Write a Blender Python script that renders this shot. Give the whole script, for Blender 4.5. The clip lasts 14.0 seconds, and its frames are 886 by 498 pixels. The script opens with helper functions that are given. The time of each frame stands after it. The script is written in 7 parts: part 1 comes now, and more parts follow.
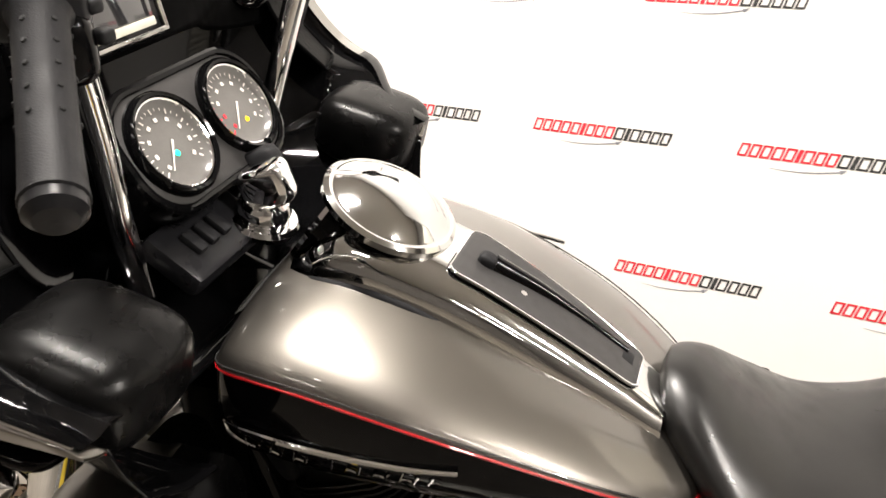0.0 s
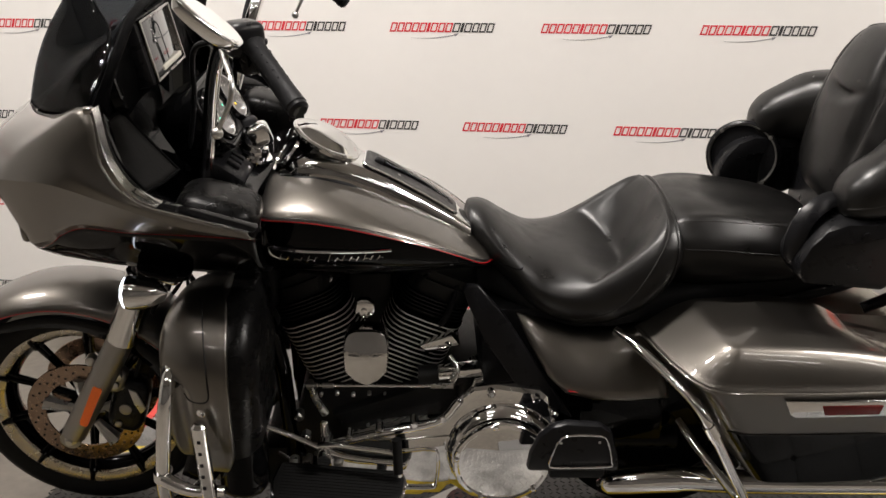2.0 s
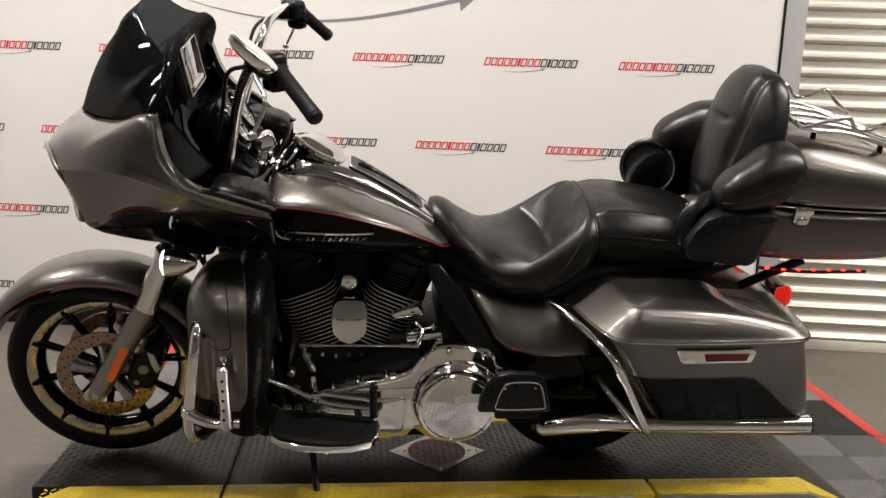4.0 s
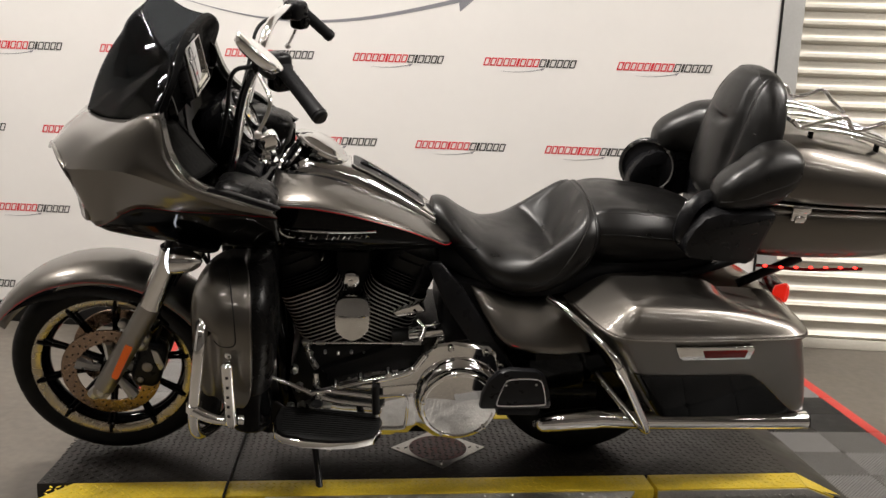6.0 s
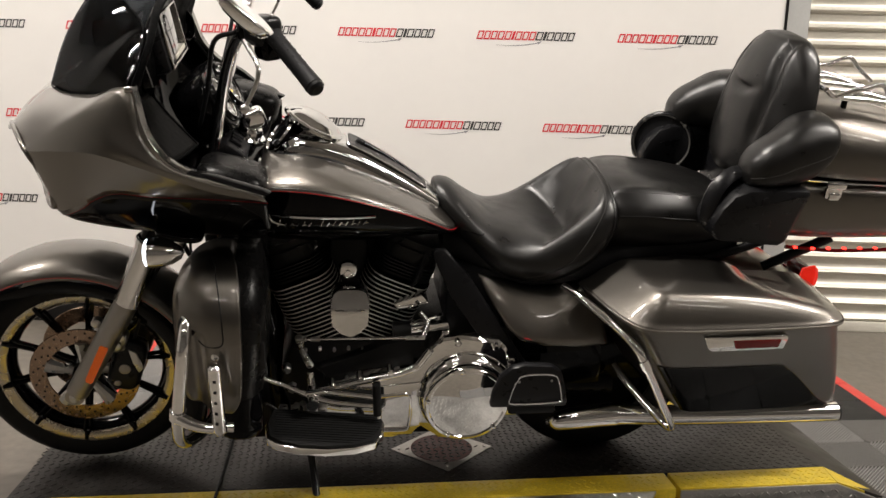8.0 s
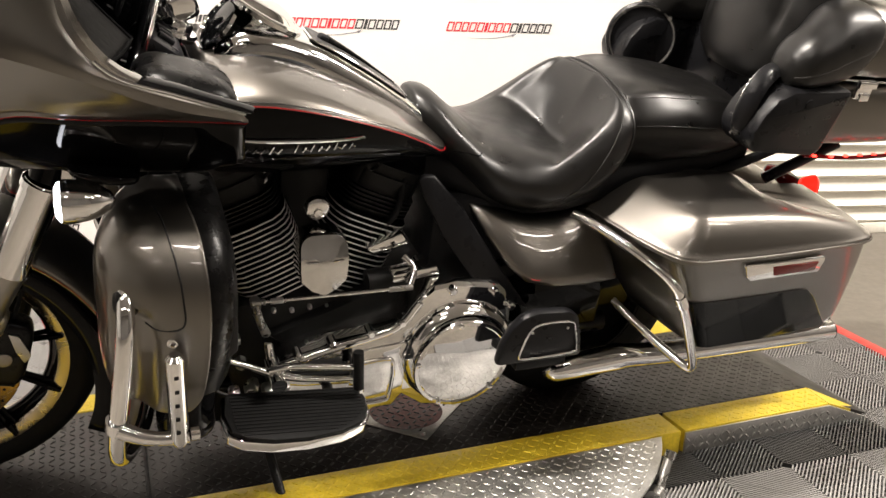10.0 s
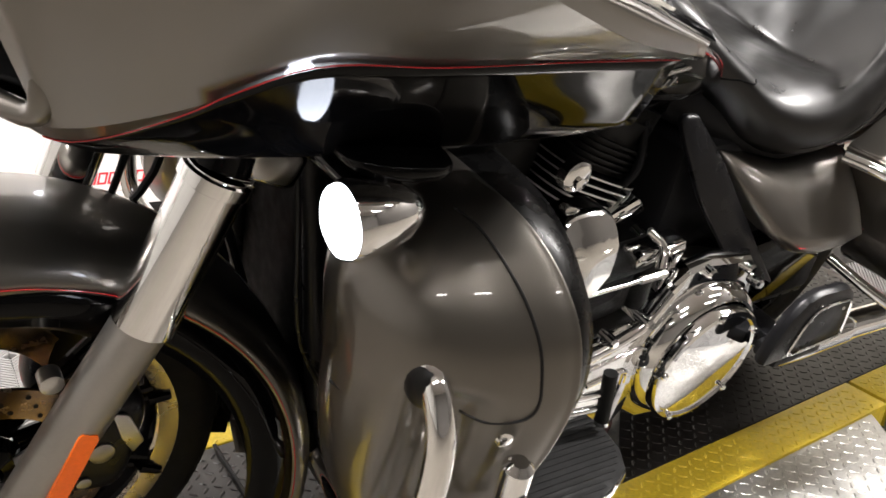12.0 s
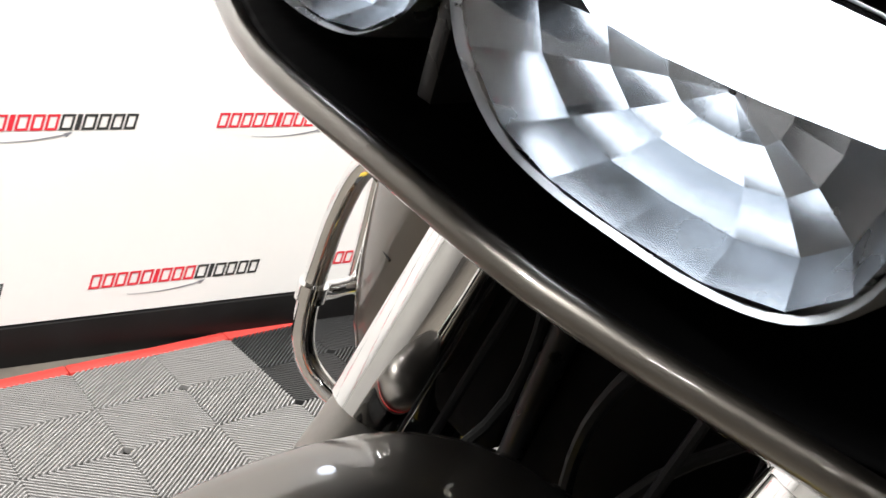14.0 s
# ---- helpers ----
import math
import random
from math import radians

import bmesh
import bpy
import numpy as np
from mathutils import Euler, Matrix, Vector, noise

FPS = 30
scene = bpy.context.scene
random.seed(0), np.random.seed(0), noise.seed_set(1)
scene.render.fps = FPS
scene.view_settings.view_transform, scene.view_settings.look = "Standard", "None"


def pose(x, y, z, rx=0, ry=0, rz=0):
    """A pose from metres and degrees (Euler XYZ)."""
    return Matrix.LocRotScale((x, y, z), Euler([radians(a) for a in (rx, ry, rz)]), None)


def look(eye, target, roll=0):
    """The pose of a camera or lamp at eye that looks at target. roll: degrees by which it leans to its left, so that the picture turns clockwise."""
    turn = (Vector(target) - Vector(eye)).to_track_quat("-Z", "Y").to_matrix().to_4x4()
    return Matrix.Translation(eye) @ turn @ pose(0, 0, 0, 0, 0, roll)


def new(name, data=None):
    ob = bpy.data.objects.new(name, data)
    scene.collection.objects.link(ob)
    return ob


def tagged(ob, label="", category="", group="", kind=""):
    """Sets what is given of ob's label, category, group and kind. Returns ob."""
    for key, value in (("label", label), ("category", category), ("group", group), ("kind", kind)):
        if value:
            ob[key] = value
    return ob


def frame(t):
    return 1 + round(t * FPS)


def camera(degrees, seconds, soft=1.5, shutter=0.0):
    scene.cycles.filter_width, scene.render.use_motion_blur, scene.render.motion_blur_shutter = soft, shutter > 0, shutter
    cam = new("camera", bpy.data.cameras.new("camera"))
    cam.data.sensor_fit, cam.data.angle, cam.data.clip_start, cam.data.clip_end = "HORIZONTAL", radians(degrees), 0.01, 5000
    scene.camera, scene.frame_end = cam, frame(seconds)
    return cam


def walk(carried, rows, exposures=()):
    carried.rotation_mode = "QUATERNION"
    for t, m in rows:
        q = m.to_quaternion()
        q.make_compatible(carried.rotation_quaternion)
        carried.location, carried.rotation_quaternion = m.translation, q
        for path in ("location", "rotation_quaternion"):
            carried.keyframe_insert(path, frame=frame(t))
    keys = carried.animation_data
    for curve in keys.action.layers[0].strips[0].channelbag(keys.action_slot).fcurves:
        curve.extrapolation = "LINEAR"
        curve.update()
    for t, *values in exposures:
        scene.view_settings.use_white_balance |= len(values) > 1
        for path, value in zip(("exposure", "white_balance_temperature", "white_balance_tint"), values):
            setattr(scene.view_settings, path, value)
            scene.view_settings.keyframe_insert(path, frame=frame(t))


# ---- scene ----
cam = camera(54.2, 14.0, 1.5, 0.12)
PATH = [
    (0, (0.341, 0.225, 1.443), (-0.566, 1.923, 0.898), 3.5),
    (0.5, (0.379, -0.082, 1.42), (-0.244, 1.749, 0.909), 0.9),
    (1, (0.353, -0.398, 1.432), (-0.016, 1.504, 0.939), 0.7),
    (1.5, (0.374, -0.675, 1.426), (0.044, 1.248, 0.985), 1.2),
    (2, (0.396, -0.947, 1.42), (0.099, 0.978, 0.967), 0.8),
    (2.5, (0.381, -1.155, 1.419), (0.153, 0.787, 0.998), 1.0),
    (3, (0.372, -1.377, 1.415), (0.207, 0.578, 1.029), 1.4),
    (5.5, (0.371, -1.555, 1.414), (0.227, 0.402, 1.027), 2.4),
    (6, (0.358, -1.546, 1.413), (0.22, 0.412, 1.027), 2.1),
    (6.5, (0.348, -1.532, 1.411), (0.215, 0.426, 1.03), 2.0),
    (7, (0.34, -1.505, 1.407), (0.211, 0.454, 1.024), 1.9),
    (7.5, (0.318, -1.435, 1.397), (0.199, 0.521, 0.998), 1.8),
    (7.7, (0.302, -1.393, 1.387), (0.191, 0.562, 0.981), 1.7),
    (9.8, (-0.17, -0.841, 1.284), (0.168, 1.043, 0.706), 1.8),
    (10, (-0.22, -0.778, 1.28), (0.177, 1.088, 0.678), 2.2),
    (10.5, (-0.362, -0.548, 1.26), (0.127, 1.259, 0.558), 1.6),
    (11, (-0.474, -0.368, 1.243), (0.068, 1.398, 0.476), 0.6),
    (11.5, (-0.611, -0.148, 1.2), (0.053, 1.557, 0.393), 2.6),
    (12, (-0.773, 0.053, 1.181), (-0.021, 1.725, 0.382), 2.9),
    (12.5, (-0.872, 0.253, 1.137), (-0.195, 2.012, 0.468), 4.5),
    (12.7, (-0.913, 0.344, 1.145), (-0.261, 2.091, 0.421), 2.9),
    (13, (-0.973, 0.454, 1.133), (-0.386, 2.173, 0.298), 1.7),
    (13.5, (-1.032, 0.593, 1.148), (-0.354, 2.31, 0.381), 3.4),
    (14, (-1.13, 0.688, 1.189), (-0.12, 2.269, 0.497), 6.7),
]
EXPOSURES = [(0.0, 0.48, 6650, 11), (0.25, 0.1, 6700, 12), (0.5, -0.33, 6650, 12), (1.0, -0.45, 6600, 12), (2.0, -0.52, 6550, 12), (3.0, -0.52, 6550, 12), (7.5, -0.52, 6650, 11), (10.0, 0.39, 6850, 12), (11.0, 0.67, 6700, 11), (11.6, 0.88, 6600, 11), (12.5, 0.5, 6100, 12), (13.5, 0.5, 6120, 10), (14.0, 0.4, 6150, 9)]
walk(cam, [(t, look(eye, target, roll)) for t, eye, target, roll in PATH], EXPOSURES)

# ---- light ----
world = bpy.data.worlds.new("world")
scene.world = world
world.use_nodes = True
world.node_tree.nodes["Background"].inputs[0].default_value = (1, 0.97, 0.93, 1)
world.node_tree.nodes["Background"].inputs[1].default_value = 0.02
scene.view_settings.exposure = 0.0


# ---- materials ----
def rgb(c):
    return (*c, 1) if len(c) == 3 else c


def mat(name, color, rough=0.5, metal=0.0, coat=0.0, vary=0.0, scale=20.0, bump=0.0, bump_scale=200.0, stretch=(1, 1, 1),
        spec=0.5, emit=None, flake=0.0, trans=0.0, ior=1.45):
    m = bpy.data.materials.new(name)
    m.use_nodes = True
    nt = m.node_tree
    b = nt.nodes["Principled BSDF"]
    b.inputs["Base Color"].default_value = rgb(color)
    b.inputs["Roughness"].default_value = rough
    b.inputs["Metallic"].default_value = metal
    b.inputs["Coat Weight"].default_value = coat
    b.inputs["Coat Roughness"].default_value = 0.03
    b.inputs["Specular IOR Level"].default_value = spec
    b.inputs["Transmission Weight"].default_value = trans
    b.inputs["IOR"].default_value = ior
    if emit:
        b.inputs["Emission Color"].default_value = rgb(emit[0])
        b.inputs["Emission Strength"].default_value = emit[1]
    link = nt.links.new
    tc = nt.nodes.new("ShaderNodeTexCoord")
    mp = nt.nodes.new("ShaderNodeMapping")
    mp.inputs["Scale"].default_value = stretch
    link(tc.outputs["Object"], mp.inputs["Vector"])
    if vary:
        n1 = nt.nodes.new("ShaderNodeTexNoise")
        n1.inputs["Scale"].default_value = scale
        n1.inputs["Detail"].default_value = 6
        n2 = nt.nodes.new("ShaderNodeTexNoise")
        n2.inputs["Scale"].default_value = scale * 9
        n2.inputs["Detail"].default_value = 3
        link(mp.outputs[0], n1.inputs["Vector"])
        link(mp.outputs[0], n2.inputs["Vector"])
        add = nt.nodes.new("ShaderNodeMath")
        link(n1.outputs["Fac"], add.inputs[0])
        link(n2.outputs["Fac"], add.inputs[1])
        ramp = nt.nodes.new("ShaderNodeMapRange")
        ramp.inputs[1].default_value, ramp.inputs[2].default_value = 0.65, 1.35
        ramp.inputs[3].default_value, ramp.inputs[4].default_value = 1 - vary, 1 + vary
        link(add.outputs[0], ramp.inputs[0])
        mul = nt.nodes.new("ShaderNodeVectorMath")
        mul.operation = "SCALE"
        mul.inputs[0].default_value = color[:3]
        link(ramp.outputs[0], mul.inputs["Scale"])
        link(mul.outputs[0], b.inputs["Base Color"])
        rr = nt.nodes.new("ShaderNodeMapRange")
        rr.inputs[1].default_value, rr.inputs[2].default_value = 0.3, 0.7
        rr.inputs[3].default_value, rr.inputs[4].default_value = rough * 0.8, min(1, rough * 1.25)
        link(n1.outputs["Fac"], rr.inputs[0])
        link(rr.outputs[0], b.inputs["Roughness"])
    if flake:
        vo = nt.nodes.new("ShaderNodeTexVoronoi")
        vo.inputs["Scale"].default_value = 2500
        link(tc.outputs["Object"], vo.inputs["Vector"])
        bp = nt.nodes.new("ShaderNodeBump")
        bp.inputs["Strength"].default_value = flake
        bp.inputs["Distance"].default_value = 0.0002
        link(vo.outputs["Color"], bp.inputs["Height"])
        link(bp.outputs[0], b.inputs["Normal"])
    if bump:
        nb = nt.nodes.new("ShaderNodeTexNoise")
        nb.inputs["Scale"].default_value = bump_scale
        nb.inputs["Detail"].default_value = 5
        link(mp.outputs[0], nb.inputs["Vector"])
        bp = nt.nodes.new("ShaderNodeBump")
        bp.inputs["Strength"].default_value = bump
        bp.inputs["Distance"].default_value = 0.002
        link(nb.outputs["Fac"], bp.inputs["Height"])
        link(bp.outputs[0], b.inputs["Normal"])
    return m


def thin_glass(name, color, gloss):
    """A thin clear pane: mostly see-through, with a little mirror gloss."""
    m = bpy.data.materials.new(name)
    m.use_nodes = True
    nt = m.node_tree
    nt.nodes.remove(nt.nodes["Principled BSDF"])
    a, b, x = nt.nodes.new("ShaderNodeBsdfTransparent"), nt.nodes.new("ShaderNodeBsdfGlossy"), nt.nodes.new("ShaderNodeMixShader")
    a.inputs[0].default_value = rgb(color)
    b.inputs["Roughness"].default_value = 0.02
    x.inputs[0].default_value = gloss
    nt.links.new(a.outputs[0], x.inputs[1])
    nt.links.new(b.outputs[0], x.inputs[2])
    nt.links.new(x.outputs[0], nt.nodes["Material Output"].inputs[0])
    return m


GLASS = thin_glass("smoked_screen", (0.26, 0.275, 0.29), 0.045)
SILVER = mat("charcoal_metallic_paint", (0.140, 0.129, 0.115), 0.37, 1.0, coat=1.0, flake=0.015)
SILVER.node_tree.nodes["Principled BSDF"].inputs["Coat IOR"].default_value = 1.5
POLISHED = mat("polished_console", (0.62, 0.62, 0.61), 0.07, 1.0)
RIMGOLD = mat("machined_rim", (0.52, 0.47, 0.39), 0.25, 1.0, vary=0.06, scale=30)
TRIMSILVER = mat("satin_silver_trim", (0.34, 0.33, 0.315), 0.14, 1.0, coat=0.3)
BLACK = mat("gloss_black_paint", (0.002, 0.002, 0.0022), 0.06, 0.0, coat=0.0, spec=0.17)
SATIN = mat("satin_black_plastic", (0.008, 0.008, 0.009), 0.30, vary=0.1, scale=30, bump=0.05, bump_scale=900, spec=0.25)
MATTE = mat("black_textured_plastic", (0.010, 0.010, 0.011), 0.5, vary=0.15, scale=40, bump=0.2, bump_scale=700, spec=0.15)
LEATHER = mat("black_vinyl", (0.0052, 0.0049, 0.0047), 0.34, vary=0.04, scale=25, bump=0.03, bump_scale=450, spec=0.48)
CHROME = mat("chrome", (0.86, 0.86, 0.86), 0.04, 1.0)
HORN = mat("satin_chrome", (0.76, 0.76, 0.75), 0.08, 1.0, vary=0.04, scale=40)
STEEL = mat("brushed_aluminium", (0.55, 0.54, 0.52), 0.3, 1.0, vary=0.06, scale=30)
GREYMETAL = mat("silver_powder_coat", (0.34, 0.325, 0.305), 0.36, 0.9, vary=0.04, scale=30)
RUBBER = mat("tyre_rubber", (0.009, 0.009, 0.009), 0.6, vary=0.2, scale=30, bump=0.15, bump_scale=300, spec=0.18)
ENGINE = mat("wrinkle_black_engine", (0.005, 0.005, 0.005), 0.42, vary=0.2, scale=60, bump=0.3, bump_scale=1200, spec=0.3)
RED = mat("red_pinstripe", (0.45, 0.01, 0.015), 0.25, coat=1.0)
GOLDLINE = mat("dark_pinstripe", (0.02, 0.02, 0.02), 0.25, coat=1.0)
# unlit reflector; the weak emission is added to mimic light it throws back
AMBER = mat("amber_reflector", (0.80, 0.13, 0.006), 0.2, coat=0.4, vary=0.1, scale=200, emit=((1.0, 0.15, 0.0), 0.10))
REDLENS = mat("red_lens", (0.14, 0.003, 0.004), 0.12, coat=0.3)
REDLIT = mat("lit_red_lens", (0.6, 0.01, 0.01), 0.2, emit=((1.0, 0.03, 0.015), 0.8), vary=0.3, scale=90)
LEDRED = mat("lit_red_led", (0.6, 0.01, 0.01), 0.2, emit=((1.0, 0.03, 0.02), 7.0))
WHITELIT = mat("lit_white_lens", (0.9, 0.92, 1.0), 0.2, emit=((0.85, 0.9, 1.0), 9.0))
# steel tinted red-brown: the disc's warm reflections are put into the base colour
ROTOR = mat("brake_disc_steel", (0.33, 0.235, 0.175), 0.24, 1.0, vary=0.15, scale=60)
WALLMAT = mat("white_vinyl_banner", (0.72, 0.70, 0.675), 0.55, vary=0.012, scale=2)
CONCRETE = mat("concrete", (0.122, 0.108, 0.090), 0.38, vary=0.25, scale=3, bump=0.1, bump_scale=60)
BLACKBASE = mat("black_base_panel", (0.006, 0.0055, 0.0055), 0.45, vary=0.2, scale=10, spec=0.3)
LOGORED = mat("printed_red", (0.62, 0.02, 0.035), 0.5)
LOGOBLACK = mat("printed_black", (0.03, 0.03, 0.03), 0.5)
LOGOGREY = mat("printed_grey", (0.22, 0.22, 0.24), 0.5)
DOORMAT = mat("galvanised_roller_door", (0.72, 0.69, 0.61), 0.45, 0.3, vary=0.05, scale=6)
RAILMAT = mat("grey_painted_rail", (0.42, 0.42, 0.41), 0.4, vary=0.05, scale=10)
DECK = mat("worn_black_deck", (0.0135, 0.0115, 0.0103), 0.36, vary=0.35, scale=12, spec=0.4)
YELLOW = mat("worn_yellow_paint", (0.62, 0.45, 0.03), 0.45, vary=0.2, scale=14)
PLATE = mat("bare_tread_plate", (0.50, 0.49, 0.465), 0.38, 0.9, vary=0.2, scale=14)
RUSTY = mat("dark_red_worn_patch", (0.085, 0.024, 0.020), 0.45, 0.3, vary=0.7, scale=18)
TILEDARK = mat("charcoal_floor_tile", (0.036, 0.036, 0.036), 0.38, vary=0.1, scale=30, spec=0.7)
TILELIGHT = mat("grey_floor_tile", (0.250, 0.243, 0.235), 0.42, vary=0.1, scale=30, spec=0.6)
RIBSHADE = mat("dark_gap", (0.012, 0.011, 0.010), 0.7, vary=0.2, scale=30, spec=0.2)
TILERED = mat("red_edge_tile", (0.5, 0.05, 0.04), 0.5, vary=0.1, scale=30)
CEILMAT = mat("painted_ceiling", (0.42, 0.40, 0.38), 0.8, vary=0.05, scale=3)
ROOMWALL = mat("painted_room_wall", (0.11, 0.102, 0.094), 0.8, vary=0.08, scale=2)
HEXMESH = mat("honeycomb_grille", (0.006, 0.0058, 0.0055), 0.6, spec=0.07)
_n = HEXMESH.node_tree
_v = _n.nodes.new("ShaderNodeTexVoronoi")
_v.feature = "DISTANCE_TO_EDGE"
_v.inputs["Scale"].default_value = 55
_v.inputs["Randomness"].default_value = 0.25
_b = _n.nodes.new("ShaderNodeBump")
_b.inputs["Strength"].default_value = 0.6
_b.inputs["Distance"].default_value = 0.002
_n.links.new(_n.nodes["Texture Coordinate"].outputs["Object"], _v.inputs["Vector"])
_n.links.new(_v.outputs["Distance"], _b.inputs["Height"])
_n.links.new(_b.outputs[0], _n.nodes["Principled BSDF"].inputs["Normal"])
GLOVE = mat("soft_black_lid", (0.0032, 0.0031, 0.0031), 0.28, vary=0.06, scale=30, spec=0.14)
INSERT = mat("grey_console_insert", (0.022, 0.021, 0.021), 0.42, vary=0.1, scale=60, spec=0.4)
# near-zero black: deep shade put into the colour; also serves black trim
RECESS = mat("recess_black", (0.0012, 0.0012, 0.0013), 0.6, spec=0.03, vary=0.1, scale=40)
LIGHTWALL = mat("pale_painted_wall", (0.40, 0.385, 0.36), 0.7, vary=0.06, scale=2)
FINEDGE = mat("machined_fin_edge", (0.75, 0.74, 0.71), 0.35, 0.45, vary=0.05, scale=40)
TUBE = mat("fluorescent_tube", (1, 1, 1), 0.4, emit=((1.0, 0.95, 0.88), 30.0))


# ---- mesh helpers ----
def spline(rows, k=4):
    """Catmull-Rom through the rows, k steps between each two."""
    p = np.array(rows, float)
    q = np.vstack([2 * p[0] - p[1], p, 2 * p[-1] - p[-2]])
    out = []
    for i in range(1, len(q) - 2):
        for s in range(k):
            t = s / k
            a, b, c, d = q[i - 1], q[i], q[i + 1], q[i + 2]
            out.append(0.5 * (2 * b + (c - a) * t + (2 * a - 5 * b + 4 * c - d) * t * t + (3 * b - a - 3 * c + d) * t ** 3))
    out.append(p[-1])
    return np.array(out)


def loft(rings, caps=True, closed=True, bm=None):
    bm = bm or bmesh.new()
    vs = [[bm.verts.new(tuple(map(float, p))) for p in r] for r in rings]
    n = len(vs[0])
    for a, b in zip(vs, vs[1:]):
        for i in range(n if closed else n - 1):
            j = (i + 1) % n
            bm.faces.new((a[i], a[j], b[j], b[i]))
    if caps and closed:
        bm.faces.new(vs[0][::-1])
        bm.faces.new(vs[-1])
    return bm


def body(stations, k=4, n=28, vc=0.0):
    """Rings across the length: rows of u, half width, top, bottom, widest height, upper and lower exponent."""
    rings = []
    for u, hw, top, bot, mid, nt, nb in spline(stations, k):
        ring = []
        for i in range(n):
            a = 2 * math.pi * i / n
            c, s = math.cos(a), math.sin(a)
            e = nt if s >= 0 else nb
            y = math.copysign(abs(c) ** (2 / e), c) * hw
            z = mid + math.copysign(abs(s) ** (2 / e), s) * ((top - mid) if s >= 0 else (mid - bot))
            ring.append((u, vc + y, z))
        rings.append(ring)
    return loft(rings)


def tube(points, r, n=10, k=4, bm=None, smooth=True):
    p = spline(points, k) if smooth and len(points) > 2 else np.array(points, float)
    rr = r if hasattr(r, "__len__") else [r]
    rr = np.interp(np.linspace(0, 1, len(p)), np.linspace(0, 1, len(rr)), rr)
    rings, up = [], Vector((0.123, 0.7, 0.7)).normalized()
    for i in range(len(p)):
        d = Vector(p[min(i + 1, len(p) - 1)] - p[max(i - 1, 0)]).normalized()
        x = d.cross(up)
        if x.length < 1e-3:
            x = d.orthogonal()
        x.normalize()
        y = x.cross(d).normalized()
        up = y
        rings.append([Vector(p[i]) + float(rr[i]) * (math.cos(a) * x + math.sin(a) * y) for a in [2 * math.pi * j / n for j in range(n)]])
    return loft(rings, bm=bm)


def lathe(profile, m=None, n=32, bm=None):
    """Turns (radius, height) pairs about the y axis of m."""
    bm = bm or bmesh.new()
    m = m or Matrix()
    rings = [[m @ Vector((r * math.cos(a), h, r * math.sin(a))) for a in [2 * math.pi * j / n for j in range(n)]] for r, h in profile]
    return loft(rings, caps=False, bm=bm)


def slab(outline, v0, v1, bevel=0.004, bm=None, axis="v"):
    """A plate: an outline of (u, w) pairs carried from v0 to v1."""
    b2 = bmesh.new()
    def at(a, b, v):
        return (a, v, b) if axis == "v" else ((a, b, v) if axis == "w" else (v, a, b))
    r0 = [b2.verts.new(at(a, b, v0)) for a, b in outline]
    r1 = [b2.verts.new(at(a, b, v1)) for a, b in outline]
    n = len(r0)
    b2.faces.new(r0)
    b2.faces.new(r1[::-1])
    for i in range(n):
        b2.faces.new((r0[i], r1[i], r1[(i + 1) % n], r0[(i + 1) % n]))
    bmesh.ops.recalc_face_normals(b2, faces=b2.faces)
    if bevel:
        bmesh.ops.bevel(b2, geom=[e for e in b2.edges if e.calc_face_angle(0) > 0.5], offset=bevel, segments=2, profile=0.5, affect="EDGES")
    if bm is None:
        return b2
    merge(bm, b2)
    return bm


def merge(bm, other, m=None):
    me = bpy.data.meshes.new("tmp")
    other.to_mesh(me)
    if m is not None:
        me.transform(m)
    bm.from_mesh(me)
    bpy.data.meshes.remove(me)
    other.free()
    return bm


def box(x0, x1, y0, y1, z0, z1, bevel=0.004, bm=None):
    return slab([(x0, z0), (x1, z0), (x1, z1), (x0, z1)], y0, y1, bevel, bm)


def part(name, bm, material, parent=None, label="", flat=False, angle=0.7, sub=0, kind=""):
    bmesh.ops.recalc_face_normals(bm, faces=bm.faces)
    me = bpy.data.meshes.new(name)
    bm.to_mesh(me)
    bm.free()
    me.materials.append(material)
    if not flat:
        me.shade_smooth()
        me.set_sharp_from_angle(angle=angle)
    ob = new(name, me)
    if parent:
        ob.parent = parent
    if label:
        ob["label"] = label
    if kind:
        ob["kind"] = kind
    if sub:
        ms = ob.modifiers.new("sub", "SUBSURF")
        ms.levels = ms.render_levels = sub
    return ob


def share(ob, m, parent):
    """Another object on the same mesh."""
    o = new(ob.name.split(".")[0], ob.data)
    o.parent = parent
    o.matrix_local = m
    return o


def empty(name, m=None, **tags):
    e = new(name)
    if m is not None:
        e.matrix_world = m
    return tagged(e, **tags)


# ---- the room ----
YAW, LEANING = 10.5, 13.0
GROUND = pose(-0.93, 1.295, 0, 0, 0, YAW)          # platform and floor tiles lie along the bike
BIKE = pose(-0.93, 1.295, 0.085, 0, 0, YAW) @ pose(0, 0, 0, LEANING, 0, 0)
WALL_Y = 2.93


